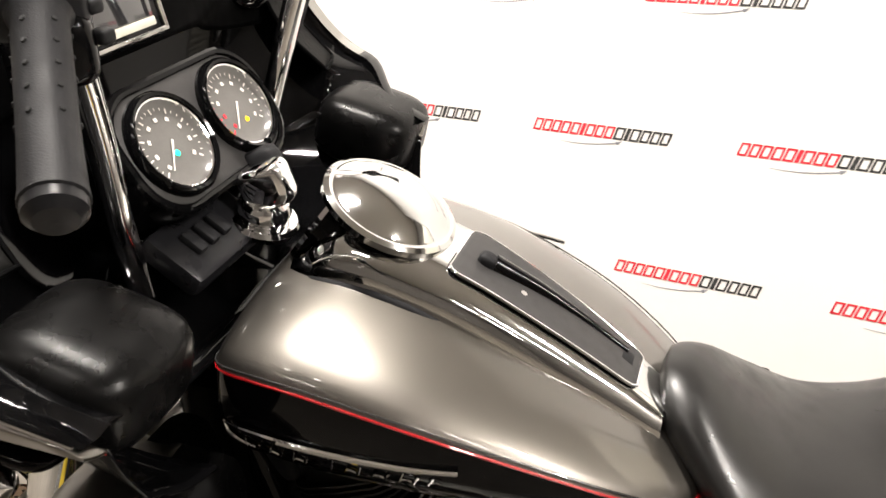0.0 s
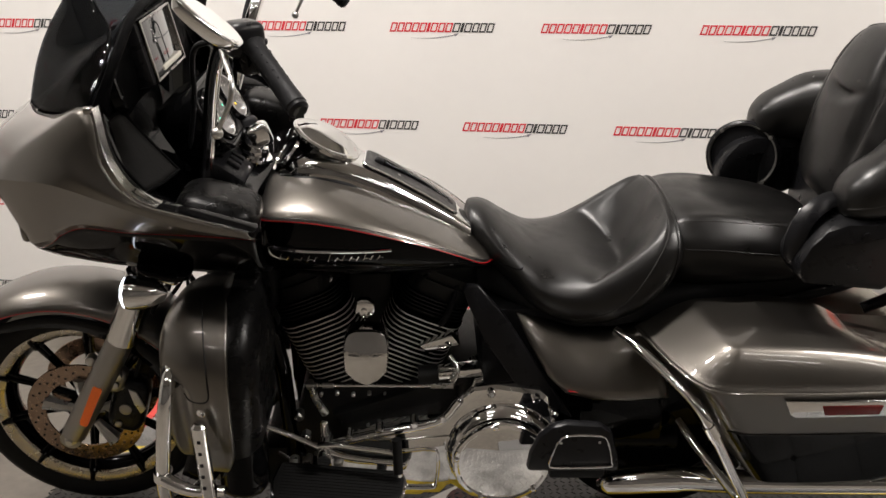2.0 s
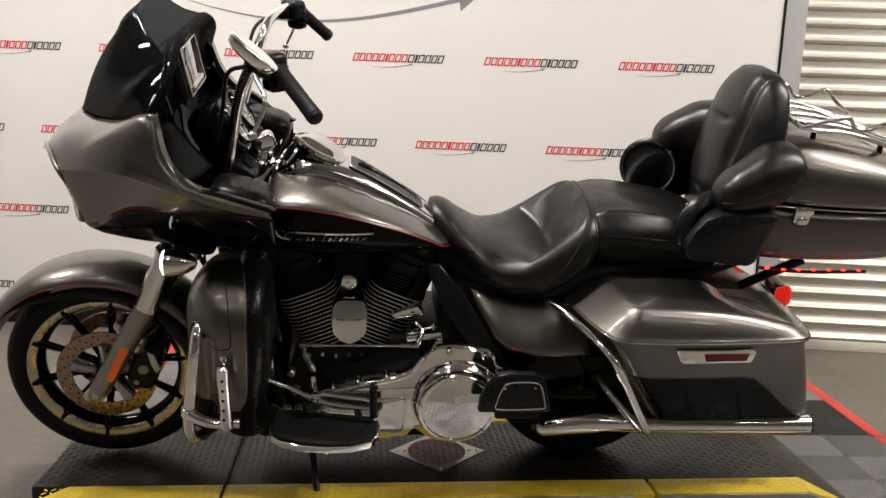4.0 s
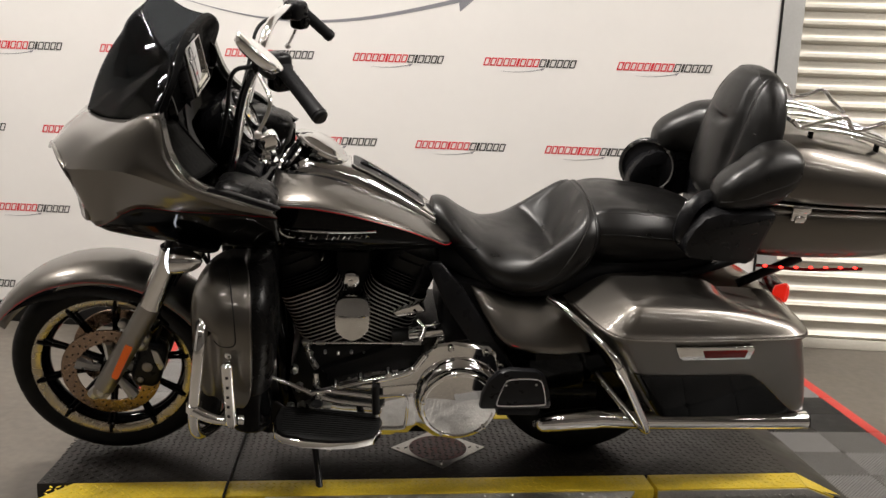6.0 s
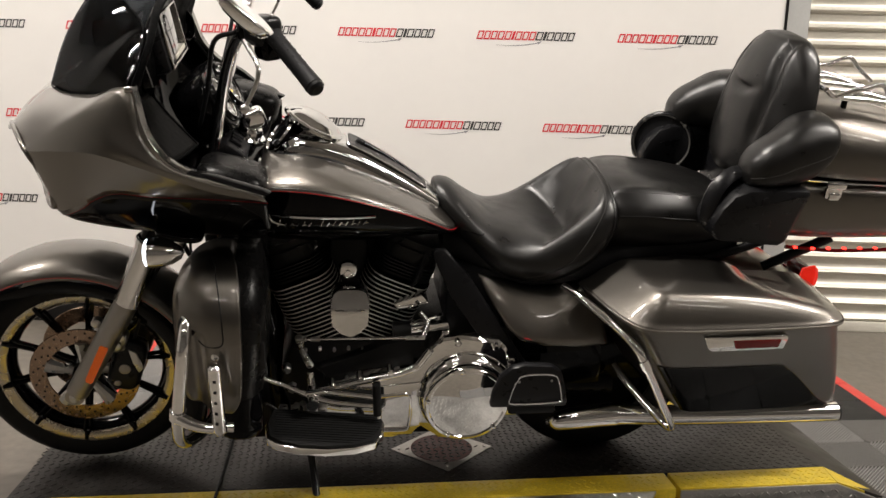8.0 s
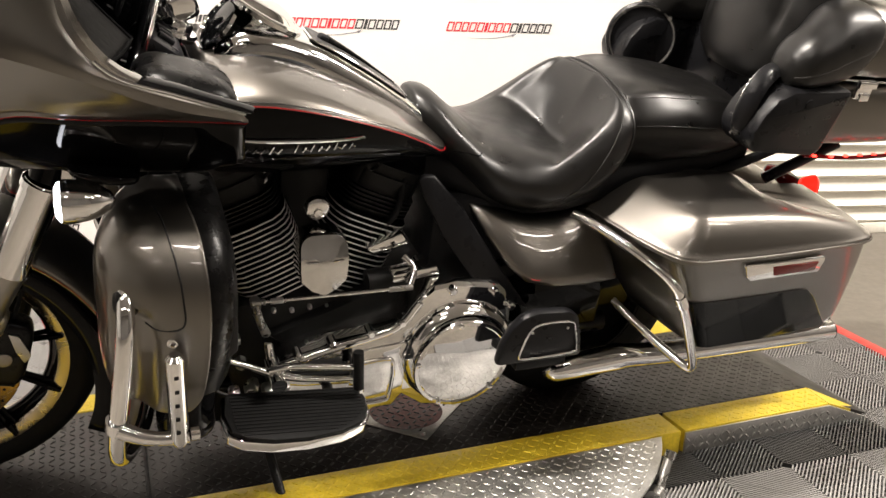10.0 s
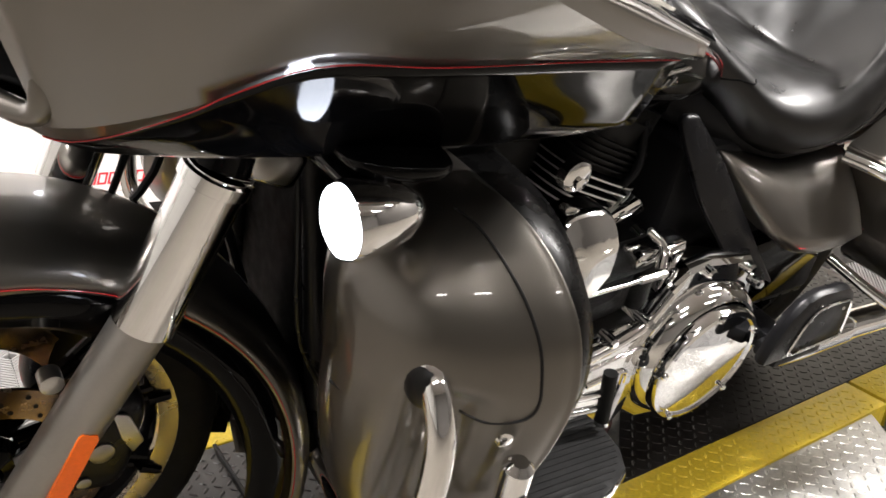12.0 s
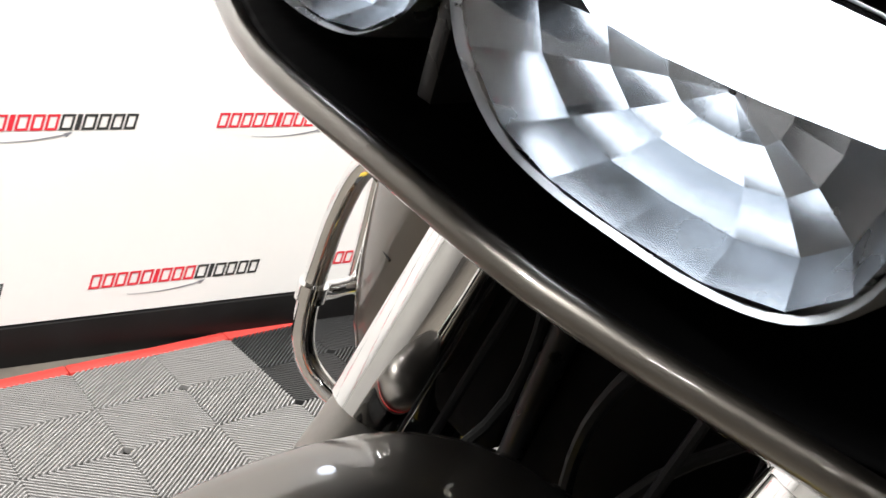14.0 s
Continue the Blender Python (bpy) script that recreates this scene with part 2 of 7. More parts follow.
def build_room():
    floor = part("floor", box(-7, 6, -6, 5, -0.2, 0, 0), CONCRETE, flat=True)
    tagged(floor, "grey polished concrete showroom floor with stains", "floor", kind="structure")
    wall = part("wall_back", box(-7, 1.655, WALL_Y + 0.012, WALL_Y + 0.14, 0.0, 4.6, 0), ROOMWALL, flat=True)
    tagged(wall, "plain partition wall behind the printed banner", "wall", kind="structure")
    r = part("wall_door_side", box(2.0 - 0.24, 6, 3.36, 3.5, 0.0, 4.6, 0), ROOMWALL, flat=True)
    tagged(r, "plain wall behind the roller door", "wall", kind="structure")
    for name, b in (("wall_left", (-7.15, -7, -6, 3.07, 0, 4.6)), ("wall_right", (6, 6.15, -6, 3.5, 0, 4.6)), ("wall_front", (-7.15, 6.15, -6.15, -6, 0, 4.6))):
        tagged(part(name, box(*b, 0), LIGHTWALL if name == "wall_left" else ROOMWALL, flat=True), "plain painted showroom wall", "wall", kind="structure")
    tagged(part("ceiling", box(-7.15, 6.15, -6.15, 3.5, 4.6, 4.7, 0), CEILMAT, flat=True), "plain painted showroom ceiling", "ceiling", kind="structure")
    banner = part("wall_banner", box(-7, 1.655, WALL_Y, WALL_Y + 0.012, 0.118, 4.6, 0), WALLMAT, flat=True)
    tagged(banner, "large white printed banner wall with repeated red and black marks", "banner", kind="structure")
    base = part("baseboard", box(-7, 1.66, WALL_Y - 0.01, WALL_Y + 0.012, 0.0, 0.113, 0.003), BLACKBASE)
    tagged(base, "black base panel along the foot of the banner wall", "baseboard", kind="structure")
    post = part("trim", box(1.66, 1.76, WALL_Y - 0.01, WALL_Y + 0.1, 0, 4.6, 0.004), RAILMAT)
    tagged(post, "grey steel guide rail beside the roller door", "rail", kind="structure")
    gap = part("trim", box(1.648, 1.662, WALL_Y - 0.006, WALL_Y + 0.05, 0, 4.6, 0.0), BLACKBASE, flat=True)
    tagged(gap, "dark gap strip along the banner edge", "trim", kind="structure")


def build_door():
    door = empty("roller_door", label="closed galvanised roller shutter door with curved horizontal slats", category="roller door", kind="structure")
    pitch, n = 0.0845, 40
    prof = [(0.0, 0.0), (-0.012, 0.006), (-0.016, 0.016), (-0.010, 0.024), (0.004, 0.030), (0.010, 0.045), (0.008, 0.062), (0.0, 0.076), (0.0, pitch)]
    bm = bmesh.new()
    rings = [[(x, 3.30 + y, z) for y, z in prof] + [(x, 3.325, pitch), (x, 3.325, 0)] for x in (1.70, 5.9)]
    loft(rings, bm=bm)
    first = part("slat", bm, DOORMAT, door, angle=0.9)
    first.location = (0, 0, 0.06)
    for i in range(1, n):
        share(first, Matrix.Translation((0, 0, 0.06 + i * pitch)), door)
    part("bottom_bar", box(1.70, 5.9, 3.285, 3.33, 0.0, 0.058, 0.004), DOORMAT, door)


def build_banner_marks():
    """Printed marks: slanted outlined blocks in red and black, and a thin tapering swoosh below."""
    S, R, X0, Z0 = 0.667, 0.4305, -0.45, 0.215
    widths = [1, 1, 1, 1.05, 1.05, 0.42, 1.05, 1, 1, 1.1, 0.42, 1.1, 1, 1, 1]
    total = sum(widths) + 0.16 * 14
    L, h = 0.687 * S, 0.040

    def block(w, material, name):
        t, sl = 0.0060, 0.30
        bm = bmesh.new()
        def q(xa, xb, za, zb):
            bm.faces.new([bm.verts.new((px + sl * pz, 0, pz)) for px, pz in ((xa, za), (xb, za), (xb, zb), (xa, zb))])
        if w < 0.012:
            q(0, w, -h / 2, h / 2)
        else:
            q(0, t, -h / 2, h / 2)
            q(t, w, h / 2 - t, h / 2)
            q(t, w, -h / 2, -h / 2 + t)
            q(w - t, w, -h / 2 + t, h / 2 - t)
        return part(name, bm, material, flat=True)

    def swoosh_mesh():
        sw, n = bmesh.new(), 14
        tops, bots = [], []
        for i in range(n + 1):
            f = i / n
            px = 0.20 * L + f * 0.44 * L
            pz = -h * 0.98 - 0.013 * math.sin(math.pi * (0.15 + 0.75 * f)) + 0.013 * f
            th2 = 0.0010 + 0.0030 * f
            tops.append(sw.verts.new((px, 0, pz + th2 / 2)))
            bots.append(sw.verts.new((px, 0, pz - th2 / 2)))
        for i in range(n):
            sw.faces.new((tops[i], bots[i], bots[i + 1], tops[i + 1]))
        px, pz = 0.645 * L, -h * 0.98 + 0.0075
        sw.faces.new([sw.verts.new((a, 0, b)) for a, b in ((px - 0.012, pz + 0.004), (px - 0.006, pz - 0.007), (px + 0.010, pz + 0.008))])
        return sw

    first = {}

    def mark(cx, cz):
        th = empty("banner_mark", pose(cx, WALL_Y - 0.0015, cz), label="printed red and black slanted block mark over a thin swoosh", category="printed mark", group="marks on the banner wall")
        x = 0.0
        for i, w in enumerate(widths):
            a, wd = x * L / total, w * L / total
            x += w + 0.16
            key = (i < 9, w)
            if key in first:
                share(first[key], Matrix.Translation((a, 0, 0)), th)
            else:
                o = block(wd, LOGORED if i < 9 else LOGOBLACK, "red_block" if i < 9 else "black_block")
                o.parent = th
                o.matrix_local = Matrix.Translation((a, 0, 0))
                first[key] = o
        if "sw" in first:
            share(first["sw"], Matrix(), th)
        else:
            first["sw"] = part("swoosh", swoosh_mesh(), LOGOGREY, th, flat=True)

    for r in range(0, 5):
        for c in range(-8, 4):
            cx = X0 + S * (c - (0 if r % 2 else 0.5) + (0 if r % 2 else 0))
            cz = Z0 + R * r
            if cx + L > 1.6 or (r >= 4 and cx > -1.9):
                continue
            mark(cx, cz)
    # the one large swoosh that crosses the middle of the banner
    sw = bmesh.new()
    n = 40
    ts, bs = [], []
    for i in range(n + 1):
        f = i / n
        px = -1.45 + 1.53 * f
        pz = 1.80 - 0.126 * math.sin(math.pi * f ** 0.95) + 0.0 * f
        w = 0.002 + 0.020 * f
        ts.append(sw.verts.new((px, WALL_Y - 0.0015, pz + w / 2)))
        bs.append(sw.verts.new((px, WALL_Y - 0.0015, pz - w / 2)))
    for i in range(n):
        sw.faces.new((ts[i], bs[i], bs[i + 1], ts[i + 1]))
    sw.faces.new([sw.verts.new((a, WALL_Y - 0.0015, b)) for a, b in ((0.055, 1.845), (0.075, 1.805), (0.085, 1.745), (0.165, 1.815))])
    tagged(part("banner_swoosh", sw, LOGOGREY, flat=True), "large grey printed swoosh arrow on the white banner", "printed mark")


def lugs(inside, u0, u1, v0, v1, z, pitch=0.0235, half=0.0105):
    """Raised tread bars, every other one turned, joined into one mesh."""
    bm = bmesh.new()
    row = 0
    v = v0
    while v < v1:
        u, col = u0, 0
        while u < u1:
            if inside(u, v):
                t = radians(45 if (row + col) % 2 else -45)
                d, n = Vector((math.cos(t), math.sin(t), 0)), Vector((-math.sin(t), math.cos(t), 0))
                c = Vector((u, v, z))
                lo = [bm.verts.new(c + d * (half * a) + n * (0.0034 * b)) for a, b in ((-1, 0), (-0.55, -1), (0.55, -1), (1, 0), (0.55, 1), (-0.55, 1))]
                hi = [bm.verts.new(c + d * (half * a) + n * (0.0016 * b) + Vector((0, 0, 0.0016))) for a, b in ((-0.7, 0), (-0.5, -1), (0.5, -1), (0.7, 0), (0.5, 1), (-0.5, 1))]
                bm.faces.new(hi)
                for k in range(6):
                    bm.faces.new((lo[k], lo[(k + 1) % 6], hi[(k + 1) % 6], hi[k]))
            u += pitch
            col += 1
        v += pitch
        row += 1
    return bm


def build_platform():
    lift = empty("lift_platform", GROUND, label="low motorcycle lift with black tread deck and worn yellow edges", category="lift platform")
    top = 0.085
    deck = part("deck", slab([(-0.235, -0.315), (2.335, -0.315), (2.335, 0.195), (-0.20, 0.195)], 0.0, top, 0.003, axis="w"), DECK, lift, "worn black tread plate deck")
    part("tread", lugs(lambda u, v: True, -0.215, 2.325, -0.305, 0.185, top - 0.0002), DECK, deck, kind="stuff")
    for side, lab in ((-1, "worn yellow painted edge strip"), (1, "worn yellow painted edge strip")):
        if side < 0:
            o1 = [(-0.12, -0.317), (1.788, -0.317), (1.788, -0.425), (-0.205, -0.425)]
            o2 = [(1.800, -0.425), (1.800, -0.317), (2.342, -0.317), (2.328, -0.425)]
            for o in (o1, o2):
                st = part("edge_strip", slab(o, 0.002, top + 0.001, 0.003, axis="w"), YELLOW, lift, lab)
                a, b = (min(p[0] for p in o), max(p[0] for p in o))
                part("tread", lugs(lambda u, v, o=o: (u > a + 0.02) and u < b - 0.02, a, b, -0.412, -0.325, top + 0.0008), YELLOW, st, kind="stuff")
        else:
            st = part("edge_strip", slab([(-0.12, 0.197), (2.33, 0.197), (2.40, 0.30), (-0.20, 0.30)], 0.002, top + 0.001, 0.003, axis="w"), YELLOW, lift, lab)
            part("tread", lugs(lambda u, v: True, -0.10, 2.32, 0.206, 0.292, top + 0.0008), YELLOW, st, kind="stuff")
    sp = part("side_plate", slab([(1.80, 0.001), (2.53, 0.001), (2.330, top - 0.004), (1.80, top - 0.004)], -0.431, -0.4255, 0.001), PLATE, lift, "bare tread plate side")
    sl = lugs(lambda u, v: u < 2.31 + 2.4 * (0.07 - v), 1.81, 2.50, 0.010, 0.076, 0.0)
    bmesh.ops.transform(sl, matrix=Matrix(((1, 0, 0, 0), (0, 0, -1, -0.4308), (0, 1, 0, 0), (0, 0, 0, 1))), verts=sl.verts)
    part("tread", sl, PLATE, sp, kind="stuff")
    tip = bmesh.new()
    loft([[(2.342, -0.317, h), (2.328, -0.425, h), (2.545, -0.405, h - top + 0.002)] for h in (top - 0.012, top + 0.001)], bm=tip)
    part("edge_strip", tip, YELLOW, lift, "yellow painted strip end running down the ramp", flat=True)
    part("ramp", slab([(2.337, 0.0), (2.56, 0.0), (2.337, top - 0.003)], -0.415, 0.29, 0.002), DECK, lift)
    # the round turntable plate shows beside the strip as a segment of a disc about the access plate
    tc, tr = (1.11, -0.06), 0.712
    a0, a1 = math.asin((0.4275 - 0.06) / tr), math.pi - math.asin((0.4275 - 0.06) / tr)
    outline = [(tc[0] + tr * math.cos(-a0 - (a1 - a0) * i / 40), tc[1] + tr * math.sin(-a0 - (a1 - a0) * i / 40)) for i in range(41)]

    def on_wing(u, v):
        return (u - tc[0]) ** 2 + (v - tc[1]) ** 2 < (tr - 0.015) ** 2
    wing = part("turntable", slab(outline, top - 0.012, top - 0.002, 0.001, axis="w"), PLATE, lift, "bare tread plate turntable segment")
    part("tread", lugs(on_wing, 0.5, 1.72, -0.77, -0.436, top - 0.0022), PLATE, wing, kind="stuff")
    part("turntable_leg", box(0.8, 1.4, -0.62, -0.56, 0.0, top - 0.012), DECK, lift)
    part("turntable_skirt", slab([(0.53, 0.002), (1.69, 0.002), (1.69, top - 0.012), (0.53, top - 0.012)], -0.46, -0.4275, 0.002), DECK, lift)
    # access plate turned corner-on in the deck, below the engine
    hatch = part("access_plate", slab([(0.918, -0.075), (1.092, 0.085), (1.265, -0.078), (1.090, -0.248)], top + 0.0005, top + 0.0035, 0.001, axis="w"), PLATE, lift, "bare square plate turned corner-on with a dark worn centre")
    part("worn_disc", disc_on((1.09, -0.08, top + 0.0037), 0.105), RUSTY, hatch, "dark reddish worn round patch")
    part("tread", lugs(lambda u, v: abs(u - 1.09) + abs(v + 0.08) < 0.125, 0.95, 1.25, -0.22, 0.08, top + 0.0046), DECK, hatch, kind="stuff")
    for q in ((0.945, -0.077), (1.091, 0.06), (1.238, -0.078), (1.09, -0.222)):
        part("screw", disc_on((q[0], q[1], top + 0.0045), 0.006, 0.002), STEEL, hatch)
    # cable lying across the deck
    part("deck_cable", tube([(0.386, 0.19, top + 0.006), (0.383, 0.03, top + 0.0055), (0.378, -0.20, top + 0.0055), (0.372, -0.425, top + 0.006), (0.371, -0.44, 0.05)], 0.0045, 8, 3), MATTE, lift, "thin black cable across the deck")
    # release pin leaning in its socket beside the plate
    pin = part("release_pin", tube([(1.585, -0.60, 0.012), (1.655, -0.552, 0.112)], [0.013, 0.012], 12), STEEL, lift, "bare steel release pin")
    part("pin_knob", tube([(1.648, -0.557, 0.100), (1.658, -0.550, 0.118)], 0.015, 12), CHROME, pin)
    part("pin_collar", tube([(1.600, -0.59, 0.032), (1.570, -0.61, 0.030)], 0.022, 14), STEEL, pin)
    return lift


def disc_on(c, r, h=0.0008, n=36):
    bm = bmesh.new()
    rings = [[(c[0] + r * math.cos(2 * math.pi * k / n), c[1] + r * math.sin(2 * math.pi * k / n), c[2] + z) for k in range(n)] for z in (-h, h)]
    return loft(rings, bm=bm)


def rib_tile(p):
    """Ribs of one tile: in each quarter they run across the diagonal, so that they ring the tile's middle; a lattice of thin bars lies under them."""
    bm = bmesh.new()
    half, nr, d = p / 2, 31, 0.0020
    def bar(m, x0, y0, x1, y1, dx, dy, z0, z1):
        vs = []
        for x, y in ((x0 + dx, y0 + dy), (x1 + dx, y1 + dy), (x1 - dx, y1 - dy), (x0 - dx, y0 - dy)):
            x, y = min(max(x, 0.0), half), min(max(y, 0.0), half)
            vs.append((m @ Vector((x, y, z0)), m @ Vector((x, y, z1))))
        lo = [bm.verts.new(v[0]) for v in vs]
        hi = [bm.verts.new(v[1]) for v in vs]
        bm.faces.new(hi)
        for j in range(4):
            bm.faces.new((lo[j], lo[(j + 1) % 4], hi[(j + 1) % 4], hi[j]))
    for q in range(4):
        m = Matrix.Translation((p / 2, p / 2, 0)) @ Matrix.Rotation(q * math.pi / 2, 4, "Z")
        for i in range(nr):
            c = -half + (i + 0.5) * (2 * half / nr)
            x0, y0, x1, y1 = half - max(0, c), max(0, -c), max(0, -c), half - max(0, c)
            if x0 - x1 > 0.01:
                bar(m, x0, y0, x1, y1, d, d, 0.004, 0.018)
        for i in range(1, 9):
            c = half * i / 9
            bar(m, c, 0.002, c, half - 0.002, 0.0009, 0, 0.003, 0.010)
            bar(m, 0.002, c, half - 0.002, c, 0, 0.0009, 0.003, 0.010)
    return bm


def build_tiles():
    """Interlocking ribbed tiles: one object each on shared meshes, over a dark sheet that stands in for shade between
    the ribs.
    """
    tiles = empty("floor_tiles", GROUND @ Matrix.Translation((1.3, 0.5, 0)) @ Matrix.Rotation(radians(-2.0), 4, "Z") @ Matrix.Translation((-1.3, -0.5, 0)), label="interlocking ribbed plastic floor tiles, mostly grey with a few charcoal ones and red edging", category="floor tiles", kind="structure")
    p, pv, u0, v1 = 0.44, 0.40, -0.126, 1.446
    # near-black sheets over the concrete: the shade between ribs, given as colour
    part("sub_floor", box(u0, u0 + 7 * p, v1 - 5 * pv, v1, 0.0005, 0.003, 0), RIBSHADE, tiles, "dark sheet standing in for shade between the ribs", flat=True)
    part("sub_floor", box(u0 + 3 * p, u0 + 7 * p, v1 - 6 * pv, v1 - 5 * pv, 0.0005, 0.003, 0), RIBSHADE, tiles, flat=True)
    grey = None
    for i in range(7):
        for j in range(6):
            if j == 5 and i < 3:
                continue
            if grey is None:
                o = part("tile", rib_tile(p), TILELIGHT, tiles, flat=True)
                grey = o.data
                charcoal = grey.copy()
                charcoal.materials.clear()
                charcoal.materials.append(TILEDARK)
            else:
                o = new("tile", charcoal if (i, j) in ((2, 0), (3, 0), (4, 4), (5, 4), (6, 2), (1, 2)) else grey)
                o.parent = tiles
            o.matrix_local = Matrix.Translation((u0 + i * p, v1 - (j + 1) * pv, 0)) @ Matrix.Diagonal((1, pv / p, 1, 1))
    for i in range(7):
        part("edge_tile", box(u0 + i * p + 0.001, u0 + (i + 1) * p - 0.001, v1, v1 + 0.045, 0.001, 0.018, 0.003), TILERED, tiles, "red edging strip")
    for j in range(6):
        if j < 3:
            part("edge_tile", box(u0 - 0.055, u0, v1 - (j + 1) * pv + 0.001, v1 - j * pv - 0.001, 0.001, 0.018, 0.003), TILERED, tiles)
        part("edge_tile", box(u0 + 7 * p, u0 + 7 * p + 0.055, v1 - (j + 1) * pv + 0.001, v1 - j * pv - 0.001, 0.001, 0.018, 0.003), TILERED, tiles)


def build_lights():
    for y, watts in ((-3.6, 6.0), (-1.3, 22.0), (0.9, 225.0)):
        for x in (-3.6, -0.8, 3.7, 5.2):
            lamp = empty("ceiling_light", pose(x, y, 4.52), label="long white fluorescent batten light under the ceiling", category="ceiling light", group="ceiling lights")
            part("housing", box(-0.62, 0.62, -0.09, 0.09, 0.03, 0.075), ROOMWALL, lamp)
            for s in (-0.045, 0.045):
                part("tube", tube([(-0.6, s, 0.0), (0.6, s, 0.0)], 0.016, 8), TUBE, lamp)
            li = bpy.data.lights.new("ceiling_lamp", "AREA")
            li.shape, li.size, li.size_y, li.energy, li.color = "RECTANGLE", 1.2, 0.16, watts * (0.72 if x < -3 else 0.80 if x == 3.7 else 1.08), (1.0, 0.955, 0.90)
            ob = new("ceiling_lamp", li)
            ob.matrix_world = pose(x, y, 4.47)


build_room()
build_door()
build_banner_marks()
build_platform()
build_tiles()
build_lights()


# ---- the motorcycle ----
# u runs rearward, v to the bike's right, w up; the origin lies on the deck below the front of the wheel
bike = empty("motorcycle", BIKE, label="charcoal and black two-tone touring motorcycle leaning on its side stand", category="motorcycle")


def mirror(bm, side):
    if side > 0:
        bmesh.ops.scale(bm, vec=(1, -1, 1), verts=bm.verts)
        bmesh.ops.reverse_faces(bm, faces=bm.faces)
    return bm


def grid(rows, ku=4, kv=4):
    """A smooth sheet through rows of points; returns an array [row, column, 3]."""
    a = np.array(rows, float)
    a = np.array([spline(r, ku) for r in a])
    return np.array([spline(a[:, j], kv) for j in range(a.shape[1])]).transpose(1, 0, 2)


def sheet(a, keep=None, bm=None):
    bm = bm or bmesh.new()
    vs = [[bm.verts.new(tuple(p)) for p in r] for r in a]
    for i in range(len(vs) - 1):
        for j in range(len(vs[0]) - 1):
            if keep is None or keep(i, j):
                bm.faces.new((vs[i][j], vs[i][j + 1], vs[i + 1][j + 1], vs[i + 1][j]))
    bmesh.ops.delete(bm, geom=[v for v in bm.verts if not v.link_faces], context="VERTS")
    return bm


def thicken(ob, t, offset=-1.0):
    m = ob.modifiers.new("thick", "SOLIDIFY")
    m.thickness, m.offset = t, offset
    return ob


def both(bm):
    """Adds the mirror image across the centre plane."""
    me = bpy.data.meshes.new("tmp")
    bm.to_mesh(me)
    me.transform(Matrix.Diagonal((1, -1, 1, 1)))
    me.flip_normals()
    bm.from_mesh(me)
    bpy.data.meshes.remove(me)
    bmesh.ops.remove_doubles(bm, verts=bm.verts, dist=0.0008)
    return bm


def ease(x):
    x = min(1.0, max(0.0, x))
    return x * x * (3 - 2 * x)


def pad(c, size, n=2.6, rot=(0, 0, 0), seg=28, bm=None, bend=0.0):
    """A rounded cushion: a superellipsoid with half sizes, turned by degrees."""
    m = pose(*c, *rot)
    def f(x, e):
        return math.copysign(abs(x) ** (2 / e), x)
    rings = []
    for i in range(1, seg // 2):
        t = -math.pi / 2 + math.pi * i / (seg // 2)
        ring = []
        for j in range(seg):
            p = 2 * math.pi * j / seg
            x, y, z = f(math.cos(t), n) * f(math.cos(p), n), f(math.cos(t), n) * f(math.sin(p), n), f(math.sin(t), n)
            x += bend * (y * y)
            ring.append(m @ Vector((size[0] * x, size[1] * y, size[2] * z)))
        rings.append(ring)
    return loft(rings, bm=bm)


def disc(c, normal, profile, n=28, bm=None):
    """A turned piece whose axis is the normal at c."""
    q = Vector((0, 1, 0)).rotation_difference(Vector(normal).normalized()).to_matrix().to_4x4()
    return lathe(profile, Matrix.Translation(c) @ q, n, bm)


# -- front wheel
WC = Matrix.Translation((-0.031, -0.006, 0.348)) @ Matrix.Scale(0.955, 4)
wheel = part("front_wheel", lathe([(0.262, -0.040), (0.270, -0.053), (0.290, -0.063), (0.312, -0.067), (0.332, -0.058), (0.347, -0.030), (0.351, 0), (0.347, 0.030), (0.332, 0.058), (0.312, 0.067), (0.290, 0.063), (0.270, 0.053), (0.262, 0.040)], WC, 72), RUBBER, bike, "black rubber tyre")
part("rim_edge", lathe([(0.246, -0.034), (0.247, -0.046), (0.262, -0.054), (0.274, -0.056), (0.277, -0.050), (0.272, -0.034), (0.250, -0.028)], WC, 72), RIMGOLD, wheel, "polished machined rim edge")
part("rim", lathe([(0.262, -0.03), (0.246, -0.036), (0.236, -0.024), (0.228, -0.010), (0.226, 0.0), (0.228, 0.010), (0.236, 0.024), (0.246, 0.036), (0.262, 0.03)], WC, 72), BLACK, wheel, "gloss black rim")
part("rim_edge", lathe([(0.246, 0.034), (0.247, 0.046), (0.262, 0.054), (0.274, 0.056), (0.277, 0.050), (0.272, 0.034), (0.250, 0.028)], WC, 72), RIMGOLD, wheel)
part("hub", lathe([(0.02, -0.07), (0.045, -0.065), (0.05, -0.04), (0.036, -0.02), (0.036, 0.02), (0.05, 0.04), (0.045, 0.065), (0.02, 0.07)], WC, 24), BLACK, wheel)
